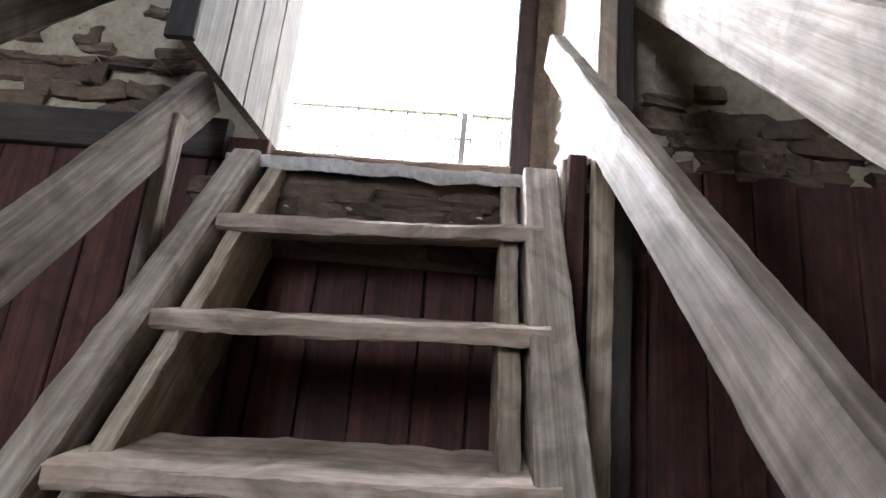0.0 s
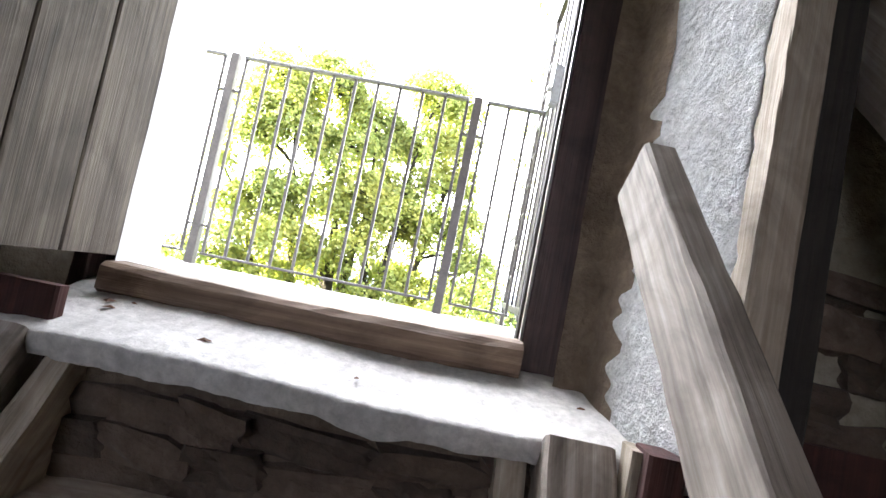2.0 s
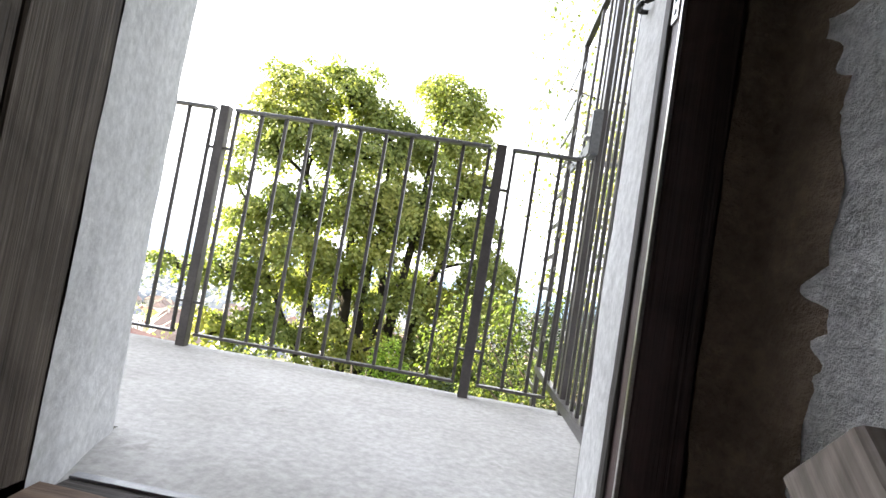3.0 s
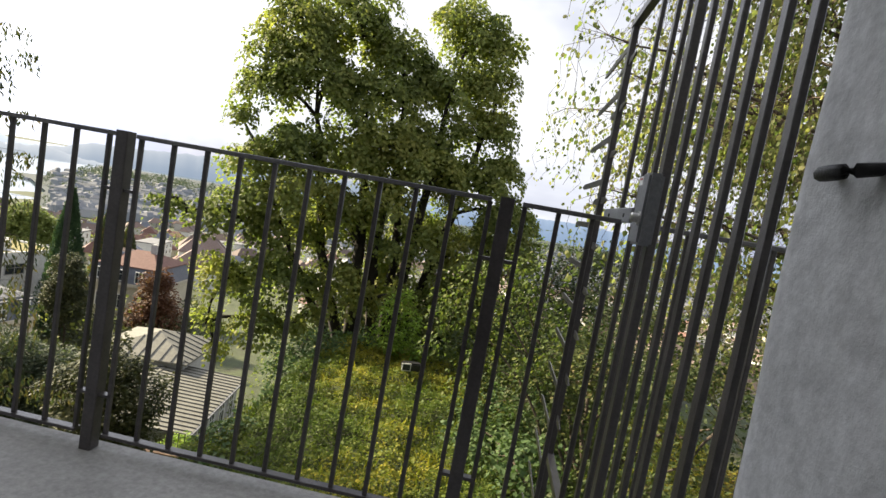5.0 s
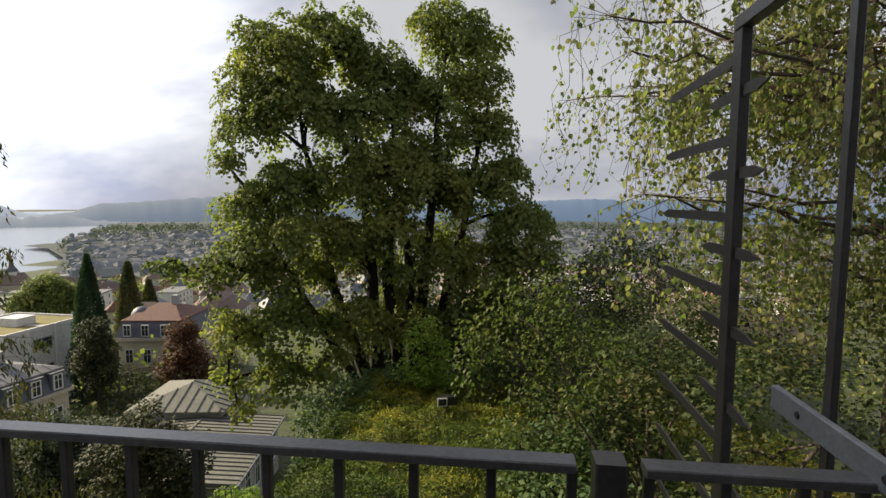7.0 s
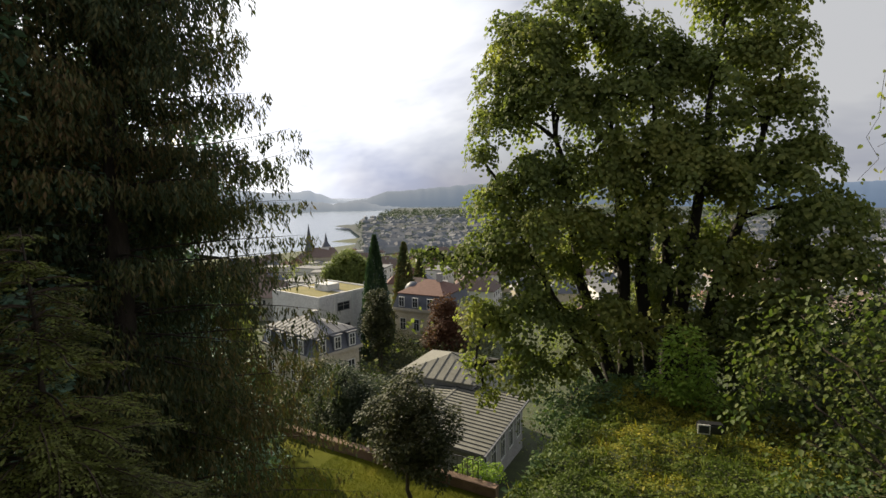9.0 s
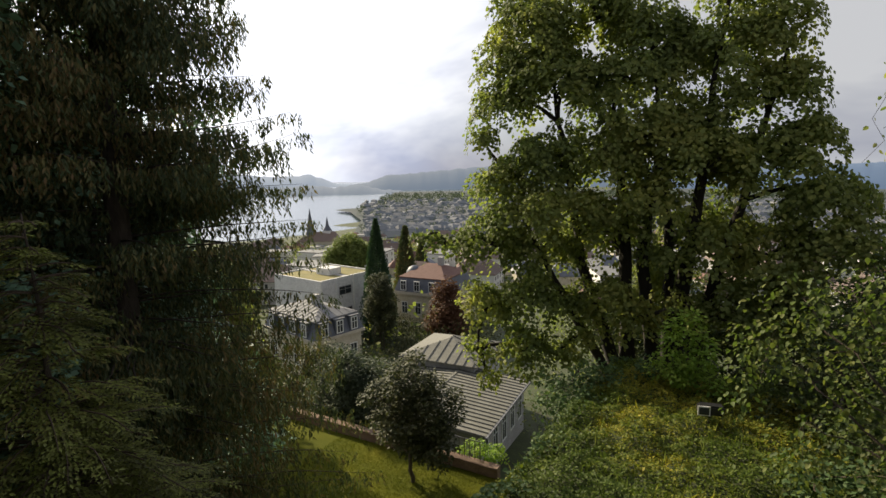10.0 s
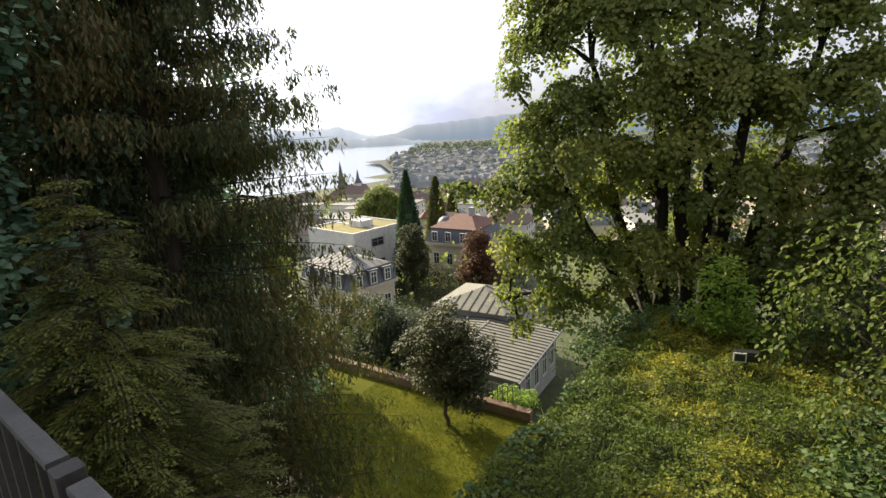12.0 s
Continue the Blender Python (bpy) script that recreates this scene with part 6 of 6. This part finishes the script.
def villa():
    t = thing("villa", (-51, 74, -28), "sandstone villa with slate mansard, red tiles and a small dome", "house")
    m = pose(-52.4, 74.4, 0, 0, 0, 8)
    w, d = 9.5, 10.0
    part("wall", Mesh().box((-w / 2, -d / 2, -36), (w / 2, d / 2, -18.8)), WALL_CREAM, t, m=m)
    part("cornice", Mesh().box((-w / 2 - 0.4, -d / 2 - 0.4, -18.9), (w / 2 + 0.4, d / 2 + 0.4, -18.4)), TRIM_STONE, t, m=m)
    a, b, c, e = w / 2 + 0.3, d / 2 + 0.3, w / 2 - 0.5, d / 2 - 0.5
    part("slate_slope", Mesh().add([(-a, -b, -18.4), (a, -b, -18.4), (a, b, -18.4), (-a, b, -18.4), (-c, -e, -16.0), (c, -e, -16.0), (c, e, -16.0), (-c, e, -16.0)],
                                   [(0, 1, 5, 4), (1, 2, 6, 5), (2, 3, 7, 6), (3, 0, 4, 7), (4, 5, 6, 7)]), ROOF_SLATE, t, "dark slate slope", m=m)
    part("roof", hipped(2 * c, 2 * e, 1.8, -15.98, 2.5, 0.2), ROOF_RED, t, "red tiled roof", m=m)
    dome = Mesh()
    tube(dome, [(-w / 2 + 1.6, -1.5, -16.4 + 1.9 * math.sin(a)) for a in (0, 0.01, 0.3, 0.6, 0.9, 1.2, 1.5)], [1.55] + [1.5 * math.cos(a) + 0.03 for a in (0.01, 0.3, 0.6, 0.9, 1.2, 1.5)], 16)
    part("dome", dome, ROOF_SLATE, t, "small slate dome", m=m, smooth=True)
    for x in (-3.2, -0.6, 2.2):
        for z in (-22.2, -25.6, -29.0):
            window(t, m @ pose(x, -d / 2, z), 1.0, 1.9)
        window(t, m @ pose(x, -b - 0.02, -18.1), 0.9, 1.5)
    for y in (-3.0, 0, 3.0):
        for z in (-22.2, -25.6):
            window(t, m @ pose(-w / 2, y, z, 0, 0, -90), 1.0, 1.9)
    for z in (-23.0, -26.4, -29.8):
        part("string_course", Mesh().box((-w / 2 - 0.12, -d / 2 - 0.12, z), (w / 2 + 0.12, d / 2 + 0.12, z + 0.22)), TRIM_STONE, t, m=m)
    part("chimney", Mesh().box((1.0, -0.5, -15.6), (1.8, 0.4, -13.0)), WALL_GREY, t, m=m)


villa()


def cone_tree(name, base, h, r, mat, label, seed, n=14000, leaf=0.35):
    t = thing(name, base, label, "conifer")
    rng = np.random.default_rng(seed)
    f = rng.random(n) ** 0.7
    a = rng.uniform(0, 6.283, n)
    prof = r * np.clip((1 - f) ** 0.78, 0.02, 1) * np.clip(0.25 + f * 6, 0, 1)
    lump = 1 + 0.12 * np.sin(a * 5 + f * 9) + 0.08 * np.sin(a * 11 - f * 23)
    rad = prof * lump * (0.65 + 0.35 * rng.random(n))
    p = np.stack([base[0] + rad * np.cos(a), base[1] + rad * np.sin(a), base[2] + h * f], 1)
    ax = np.stack([np.cos(a) * 0.6, np.sin(a) * 0.6, np.full(n, 0.8)], 1) + rng.normal(scale=0.35, size=(n, 3))
    ln = leaf * rng.uniform(0.6, 1.3, n)
    w = Mesh()
    tube(w, [(base[0], base[1], base[2] - 1), (base[0], base[1], base[2] + h * 0.8)], [r * 0.12, 0.04], 7)
    part("trunk", w, BARK, t)
    part("foliage", leaves("foliage", p, ax, unit(rng, n), ln, ln * 0.5), mat, t)
    return t


cone_tree("cypress_tree", (-53.3, 60.5, -25.0), 19.6, 3.3, CYPRESS_LEAF, "dark green conical cypress between the houses", 81, 22000, 0.30)
cone_tree("cypress_tree", (-52.2, 57.0, -24.0), 6.5, 0.9, CYPRESS_LEAF, "small dark columnar cypress in a garden", 82, 4000, 0.25)
cone_tree("fir_tree", (-64, 81, -32.0), 23.0, 4.0, CEDAR, "dark fir among the houses", 83, 14000, 0.5)
broad_tree("garden_tree", (-47.2, 54.0, -28.0), [(-47.2, 54.0, -13.6, 1.6), (-46.6, 54.4, -15.6, 1.9), (-47.8, 53.8, -16.6, 1.8), (-46.8, 54.2, -18.6, 2.0)], 2, "dark leafy garden tree between the houses", SHADE_LEAF, 89, density=(18, 60), leaf=0.26, trunk_r=0.2, clump=0.5, twigs=30)
cone_tree("fir_tree", (-88, 118, -40.0), 22.0, 4.5, CEDAR, "dark fir in the town", 80, 9000, 0.6)
far_kw = dict(trunk_r=0.3, clump=0.9, twigs=40)
broad_tree("copper_maple", (-42.3, 63.0, -26), [(-42.0, 63, -17.5, 2.2), (-42.9, 62.5, -19.8, 2.1), (-41.2, 63.5, -20.5, 2.2), (-42.2, 63, -15.2, 1.5)], 2, "red-brown leaved maple beside the villa", MAPLE_LEAF, 84, density=(9, 70), leaf=0.36, **far_kw)
broad_tree("pale_tree", (-105, 108, -32), [(-105, 106, -18.5, 4.0), (-102, 107.5, -21, 3.8), (-107.5, 105, -22, 4.2), (-104.5, 106, -25, 4.5)], 2, "pale yellow-green broad tree in the town", WILLOW_LEAF, 85, density=(5, 70), leaf=0.6, trunk_r=0.4, clump=1.3, twigs=30)
broad_tree("garden_bush", (-46, 52, -27), [(-46, 52, -24.5, 1.6), (-44.2, 52.5, -25, 1.4), (-47.6, 53, -25.2, 1.5)], 2, "bright green garden bushes", BUSH_LEAF, 86, density=(26, 80), leaf=0.2, trunk_r=0.1, clump=0.6, twigs=20, category="shrub")
broad_tree("garden_bush", (-42.5, 50, -27.5), [(-42.5, 50, -25.5, 1.6), (-41.2, 50.5, -26, 1.3)], 2, "dark red garden bush", MAPLE_LEAF, 87, density=(26, 80), leaf=0.2, trunk_r=0.1, clump=0.6, twigs=20, category="shrub")
broad_tree("garden_bush", (-38, 47, -26.5), [(-38, 47, -24.0, 2.0), (-40, 46.5, -25, 1.7), (-35.8, 47.6, -25, 1.8), (-33.5, 48, -25.5, 1.6)], 3, "dark green hedge between the gardens", SHADE_LEAF, 88, density=(26, 80), leaf=0.2, trunk_r=0.12, clump=0.6, twigs=20, category="shrub")


# the town: a few kinds of house, repeated
def town_house(w, d, h, wall, roof_mat, label, flat=False):
    t = thing("town_house", (0, 0, 0), label, "house", "town houses")
    part("wall", Mesh().box((-w / 2, -d / 2, -6), (w / 2, d / 2, h)), wall, t)
    if flat:
        part("roof", Mesh().box((-w / 2 - 0.2, -d / 2 - 0.2, h), (w / 2 + 0.2, d / 2 + 0.2, h + 0.5)), roof_mat, t)
    else:
        part("roof", hipped(w, d, min(w, d) * 0.42, h, max(w - d * 0.75, 0.5), 0.5), roof_mat, t)
        part("chimney", Mesh().box((w * 0.2, -0.4, h + 1), (w * 0.2 + 0.8, 0.4, h + min(w, d) * 0.42 + 1.0)), WALL_GREY, t)
    pane = Mesh().box((-0.55, -0.04, 0), (0.55, 0.02, 1.6)).data("window")
    for z in [h - 2.6 - 3.1 * k for k in range(2)]:
        if z < 0.3:
            continue
        for k in range(4):
            part("window", pane, GLASS, t, m=pose(-w / 2 + w * (k + 0.5) / 4, -d / 2 - 0.02, z))
        for k in range(2):
            part("window", pane, GLASS, t, m=pose(w / 2 + 0.02, -d / 2 + d * (k + 0.5) / 2, z, 0, 0, 90))
    return t


KINDS = [town_house(13, 10, 9.5, WALL_CREAM, ROOF_RED, "cream town house with a red-brown tiled roof"), town_house(16, 11, 11, WALL_WHITE, ROOF_BROWN, "white town house with a brown tiled roof"),
         town_house(11, 9, 8, WALL_GREY, ROOF_RED, "grey town house with a red-brown tiled roof"), town_house(20, 12, 12, WALL_WHITE, ROOF_ZINC, "pale flat-roofed town block", True),
         town_house(14, 11, 10, WALL_CREAM, ROOF_SLATE, "cream town house with a dark slate roof"), town_house(24, 13, 13, WALL_GREY, ROOF_BROWN, "long grey town block with a brown roof")]
rnd = random.Random(91)
spots, tries = [], 0
while len(spots) < 350 and tries < 20000:
    tries += 1
    az, dist = radians(rnd.uniform(-28, 57)), 95 + 480 * rnd.random() ** 1.05
    x, y = -math.sin(az) * dist, math.cos(az) * dist
    if dist < 128 and 18 < math.degrees(az) < 62:
        continue
    if dist > 420 and math.degrees(az) > 49.5:
        continue
    if all(math.hypot(x - a, y - c) > 10 + dist * 0.011 for a, c in spots):
        spots.append((x, y))
for k, (x, y) in enumerate(spots):
    src = KINDS[k % 6]
    m = pose(x, y, ground_height(x, y) + rnd.uniform(-3.5, -1.5), 0, 0, rnd.choice((0, 90, 180)) + rnd.uniform(5, 50)) @ Matrix.Diagonal((0.78, 0.78, 0.8, 1.0))
    if k < 6:
        src.matrix_basis = m
    else:
        copy_thing(src, m)


def church():
    t = thing("church", (-256, 224, -48), "church with a slender dark spire by the lake", "church")
    m = pose(-256.2, 224.8, 0, 0, 0, 40)
    part("nave", Mesh().box((-3, -6, -55), (18, 6, -40)), WALL_CREAM, t, m=m)
    part("roof", hipped(21, 12, 5.5, -40, 16, 0.4), ROOF_BROWN, t, m=m @ pose(7.5, 0, 0))
    part("tower", Mesh().box((-2.2, -2.2, -55), (2.2, 2.2, -36)), WALL_GREY, t, m=m)
    sp = Mesh()
    tube(sp, [(0, 0, -36), (0, 0, -33.5), (0, 0, -19.5)], [3.9, 2.3, 0.08], 8)
    part("spire", sp, ROOF_SLATE, t, "slender slate spire", m=m)
    t2 = thing("clock_tower", (-249, 232, -48), "white clock tower with a pointed cap", "tower")
    m = pose(-249, 232.5, 0, 0, 0, 30)
    part("tower", Mesh().box((-2.5, -2.5, -55), (2.5, 2.5, -34)), WALL_WHITE, t2, m=m)
    sp = Mesh()
    tube(sp, [(0, 0, -34), (0, 0, -31.0), (0, 0, -25.0)], [3.0, 1.2, 0.06], 8)
    part("cap", sp, ROOF_SLATE, t2, m=m)


church()

for k in range(4):
    dist = 660 + 95 * k
    az = radians(42.6 - math.degrees(105 / dist) - (0.0, 1.6, 0.6)[k % 3])
    x, y = -math.sin(az) * dist, math.cos(az) * dist
    t = thing("station_hall", (x, y, -66), "long low blue-grey station hall", "hall", "station halls")
    m = pose(x, y, -66, 0, 0, math.degrees(az) + 4)
    hh = 3.5 + (k % 3) * 1.5
    part("wall", Mesh().box((-100, -13, -3), (100, 13, hh)), HALL_ROOF, t, m=m)
    part("roof", hipped(200, 26, 3.5, hh, 180, 1.0), HALL_ROOF, t, m=m)


def woods(name, label, n, az0, az1, d0, d1, size, mat, seed, height, k=60, ratio=0.22):
    rng = np.random.default_rng(seed)
    az, d = np.radians(rng.uniform(az0, az1, n)), d0 + (d1 - d0) * rng.random(n) ** 0.8
    cx, cy = -np.sin(az) * d, np.cos(az) * d
    idx = np.repeat(np.arange(n), k)
    sz = size * rng.uniform(0.5, 1.3, n)
    u = unit(rng, n * k)
    z0 = np.array([ground_height(a, b) for a, b in zip(cx, cy)])
    z0 = np.where(d > 600, np.maximum(z0, -65.2), z0)
    p = np.stack([cx[idx], cy[idx], z0[idx] + height * sz[idx] / size * 0.55], 1) + u * (sz[idx] * rng.random(n * k) ** 0.35)[:, None] * np.array([1, 1, 1.15])
    ln = sz[idx] * ratio * rng.uniform(0.6, 1.3, n * k)
    ob = part(name, leaves(name, p, u + rng.normal(scale=0.4, size=u.shape), unit(rng, n * k) + np.array([0, 0, 0.6]), ln, ln * 0.8), mat)
    tagged(ob, label, "trees", kind="stuff")


woods("garden_trees", "dark green trees between the town's roofs", 620, -40, 62, 70, 430, 3.4, LINDEN, 95, 4.5, 70, 0.21)
woods("slope_trees", "shrubs and small trees on the slope below", 400, -60, 23, 22, 95, 2.0, LINDEN, 97, 2.2, 190, 0.11)
woods("garden_shrubs", "low shrubs between the gardens below", 240, 29, 52, 46, 104, 2.0, SHADE_LEAF, 98, 1.6, 220, 0.12)


def far_town():
    """Small roofed houses too far off to tell apart, over the flat land by the lake."""
    rng = random.Random(92)
    walls, roofs = Mesh(), Mesh()
    for _ in range(2600):
        az, d = radians(rng.uniform(-34, 43)), 560 + 640 * rng.random() ** 1.3
        x, y, w, l, h = -math.sin(az) * d, math.cos(az) * d, rng.uniform(3, 6), rng.uniform(4, 11), rng.uniform(4, 9)
        m = pose(x, y, -66.5, 0, 0, rng.uniform(0, 180))
        walls.box((-l, -w, 0), (l, w, h), m)
        r = [m @ Vector(p) for p in ((-l - 0.5, -w - 0.5, h), (l + 0.5, -w - 0.5, h), (l + 0.5, w + 0.5, h), (-l - 0.5, w + 0.5, h), (-l * 0.6, 0, h + w * 0.6), (l * 0.6, 0, h + w * 0.6))]
        roofs.add(r, [(0, 1, 5, 4), (1, 2, 5), (2, 3, 4, 5), (3, 0, 4), (3, 2, 1, 0)])
    for name, mb, stops, lb in (("far_house_walls", walls, [(0.0, (0.08, 0.082, 0.085)), (0.5, (0.14, 0.138, 0.135)), (1.0, (0.24, 0.23, 0.22))], "pale walls of distant town houses under painted haze"), ("far_house_roofs", roofs, [(0.0, (0.050, 0.054, 0.064)), (0.5, (0.080, 0.074, 0.076)), (1.0, (0.095, 0.098, 0.108))], "brown and grey roofs of distant town houses under painted haze")):
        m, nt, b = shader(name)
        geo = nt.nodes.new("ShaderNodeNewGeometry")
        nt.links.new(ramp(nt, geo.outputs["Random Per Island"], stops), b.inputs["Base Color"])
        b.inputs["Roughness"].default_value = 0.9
        # The weak blue-grey emission paints aerial haze over the houses.
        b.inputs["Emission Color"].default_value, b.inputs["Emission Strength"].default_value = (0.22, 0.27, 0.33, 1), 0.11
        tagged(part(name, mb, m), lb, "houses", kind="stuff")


far_town()
# Grey-green here carries the haze of distance in the leaf colour.
FAR_LEAF = leaf_mat("haze_tinted_far_leaves", [(0.15, (0.060, 0.082, 0.062)), (0.5, (0.085, 0.108, 0.078)), (0.9, (0.115, 0.135, 0.090))], 0.01, 0.2)
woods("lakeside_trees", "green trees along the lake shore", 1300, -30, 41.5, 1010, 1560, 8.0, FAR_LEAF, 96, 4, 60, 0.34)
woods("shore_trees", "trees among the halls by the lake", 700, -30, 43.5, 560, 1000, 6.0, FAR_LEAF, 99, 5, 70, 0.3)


# hills across the lake
def hills(name, label, dist, base, skyline, mat, az0, az1, seed, rugged):
    """A range whose crest rises to the given (azimuth, elevation) degrees, with a rugged outline."""
    n = 260
    az_at, el_at = [p[0] for p in skyline], [p[1] for p in skyline]

    def fn(i, j):
        g = az0 + (az1 - az0) * i / n
        az = radians(g)
        el = float(np.interp(g, az_at, el_at)) + rugged * (0.45 - 1.2 * abs(noise.noise((g * 0.55, seed, 0))) + 0.5 * noise.noise((g * 1.7, seed, 4)) + 0.08 * noise.noise((g * 5.0, seed, 7)))
        v = j / 8
        d = dist * (1 + 0.15 * v)
        h = max(1.56 + d * math.tan(radians(el)), base + 4)
        return (-math.sin(az) * d, math.cos(az) * d, base + (h - base) * math.sin(v * math.pi / 2) ** 0.8)
    ob = part(name, grid(n, 8, fn), mat, smooth=True)
    tagged(ob, label, "hills", kind="structure")


# Distance haze is put into the base colour and a faint glow.
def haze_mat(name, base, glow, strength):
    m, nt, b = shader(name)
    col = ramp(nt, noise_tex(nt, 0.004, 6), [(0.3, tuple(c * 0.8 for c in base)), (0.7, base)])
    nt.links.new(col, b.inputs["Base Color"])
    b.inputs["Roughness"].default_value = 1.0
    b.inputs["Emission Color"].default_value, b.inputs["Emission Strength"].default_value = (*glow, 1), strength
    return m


HILL_SHORE = haze_mat("flat_land_haze_paint", (0.018, 0.024, 0.020), (0.20, 0.25, 0.28), 0.10)
HILL_NEAR = haze_mat("blue_haze_hills", (0.006, 0.008, 0.012), (0.22, 0.29, 0.39), 0.40)
HILL_FAR = haze_mat("pale_haze_hills", (0.008, 0.010, 0.014), (0.33, 0.41, 0.53), 0.46)
HILL_RIGHT = haze_mat("deep_haze_hills", (0.06, 0.09, 0.14), (0.10, 0.17, 0.30), 0.30)
hills("backdrop_near_hills", "wooded hills across the lake in painted blue haze", 1800, -69, [(38, -2.1), (41, -1.75), (43.5, -1.25), (46, -1.45), (49, -1.2), (53, -1.5), (62, -0.8), (80, -0.6)], HILL_NEAR, 39, 80, 3, 0.22)
hills("backdrop_mid_hills", "mountain slopes rising behind the lake, blue with painted haze", 2150, -70, [(-2, 0.1), (10, 0.5), (22, 0.75), (31.7, 0.45), (35, 0.15), (38, -0.15), (40.5, -0.25), (42.5, -1.0), (44.5, -1.25), (46, -2.2)], HILL_NEAR, -4, 46, 5, 0.20)
hills("backdrop_far_hills", "mountains behind the lake in painted pale haze", 2900, -72, [(20, 0.6), (38, -0.3), (44, -1.2), (46, -1.05), (48.6, 0.0), (52, -0.3), (56, 0.2), (70, 0.5), (85, 0.3)], HILL_FAR, 20, 85, 8, 0.20)
hills("backdrop_right_hills", "hills behind the town, blue with painted haze", 1900, -80, [(-75, 0.0), (-30, -0.1), (-8, 0.25), (4, -0.2), (12, -0.8)], HILL_RIGHT, -75, 12, 14, 0.25)


# crumbs of wood and dry leaves on treads and ledge
def crumb(at, size, turn, mat, label):
    mb = Mesh().add([(-size, -size * 0.5, 0), (size * 0.8, -size * 0.6, 0.001), (size, size * 0.4, 0.002), (-size * 0.7, size * 0.6, 0.001), (-size * 0.2, 0, size * 0.5)],
                    [(3, 2, 1, 0), (0, 1, 4), (1, 2, 4), (2, 3, 4), (3, 0, 4)])
    tagged(part("crumb", mb, mat, m=pose(*at, 0, 0, turn)), label, "debris", "crumbs on the stairs")


for k, (x, y) in enumerate(((-0.30, -0.36), (-0.24, -0.33), (0.22, -0.27), (-0.12, -0.30), (0.30, -0.40), (-0.05, -0.38))):
    crumb((x, y, -0.262 + (y + 0.40) * 0.16), 0.006 + 0.003 * (k % 3), 50 * k, PALE_WOOD, "pale splinter of wood lying on a tread")
for k, (x, y) in enumerate(((0.50, -0.10), (-0.38, -0.06), (-0.34, -0.05), (-0.36, -0.09), (0.12, -0.16), (-0.15, -0.14))):
    crumb((x, y, -0.045 + 0.25 * (y + 0.2)), 0.008 + 0.004 * (k % 2), 70 * k, MAPLE_LEAF, "dry brown leaf crumb on the dusty ledge")

# Far shore; its haze comes from HILL_SHORE's colour and glow.
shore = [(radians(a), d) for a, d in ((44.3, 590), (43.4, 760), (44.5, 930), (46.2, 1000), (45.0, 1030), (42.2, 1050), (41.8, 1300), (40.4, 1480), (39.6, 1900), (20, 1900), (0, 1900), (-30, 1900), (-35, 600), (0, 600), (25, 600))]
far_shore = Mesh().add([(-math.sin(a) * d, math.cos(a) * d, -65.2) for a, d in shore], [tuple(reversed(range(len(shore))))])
tagged(part("backdrop_far_shore", far_shore, HILL_SHORE), "flat land beyond the town with grey-green haze painted on", "land", kind="structure")
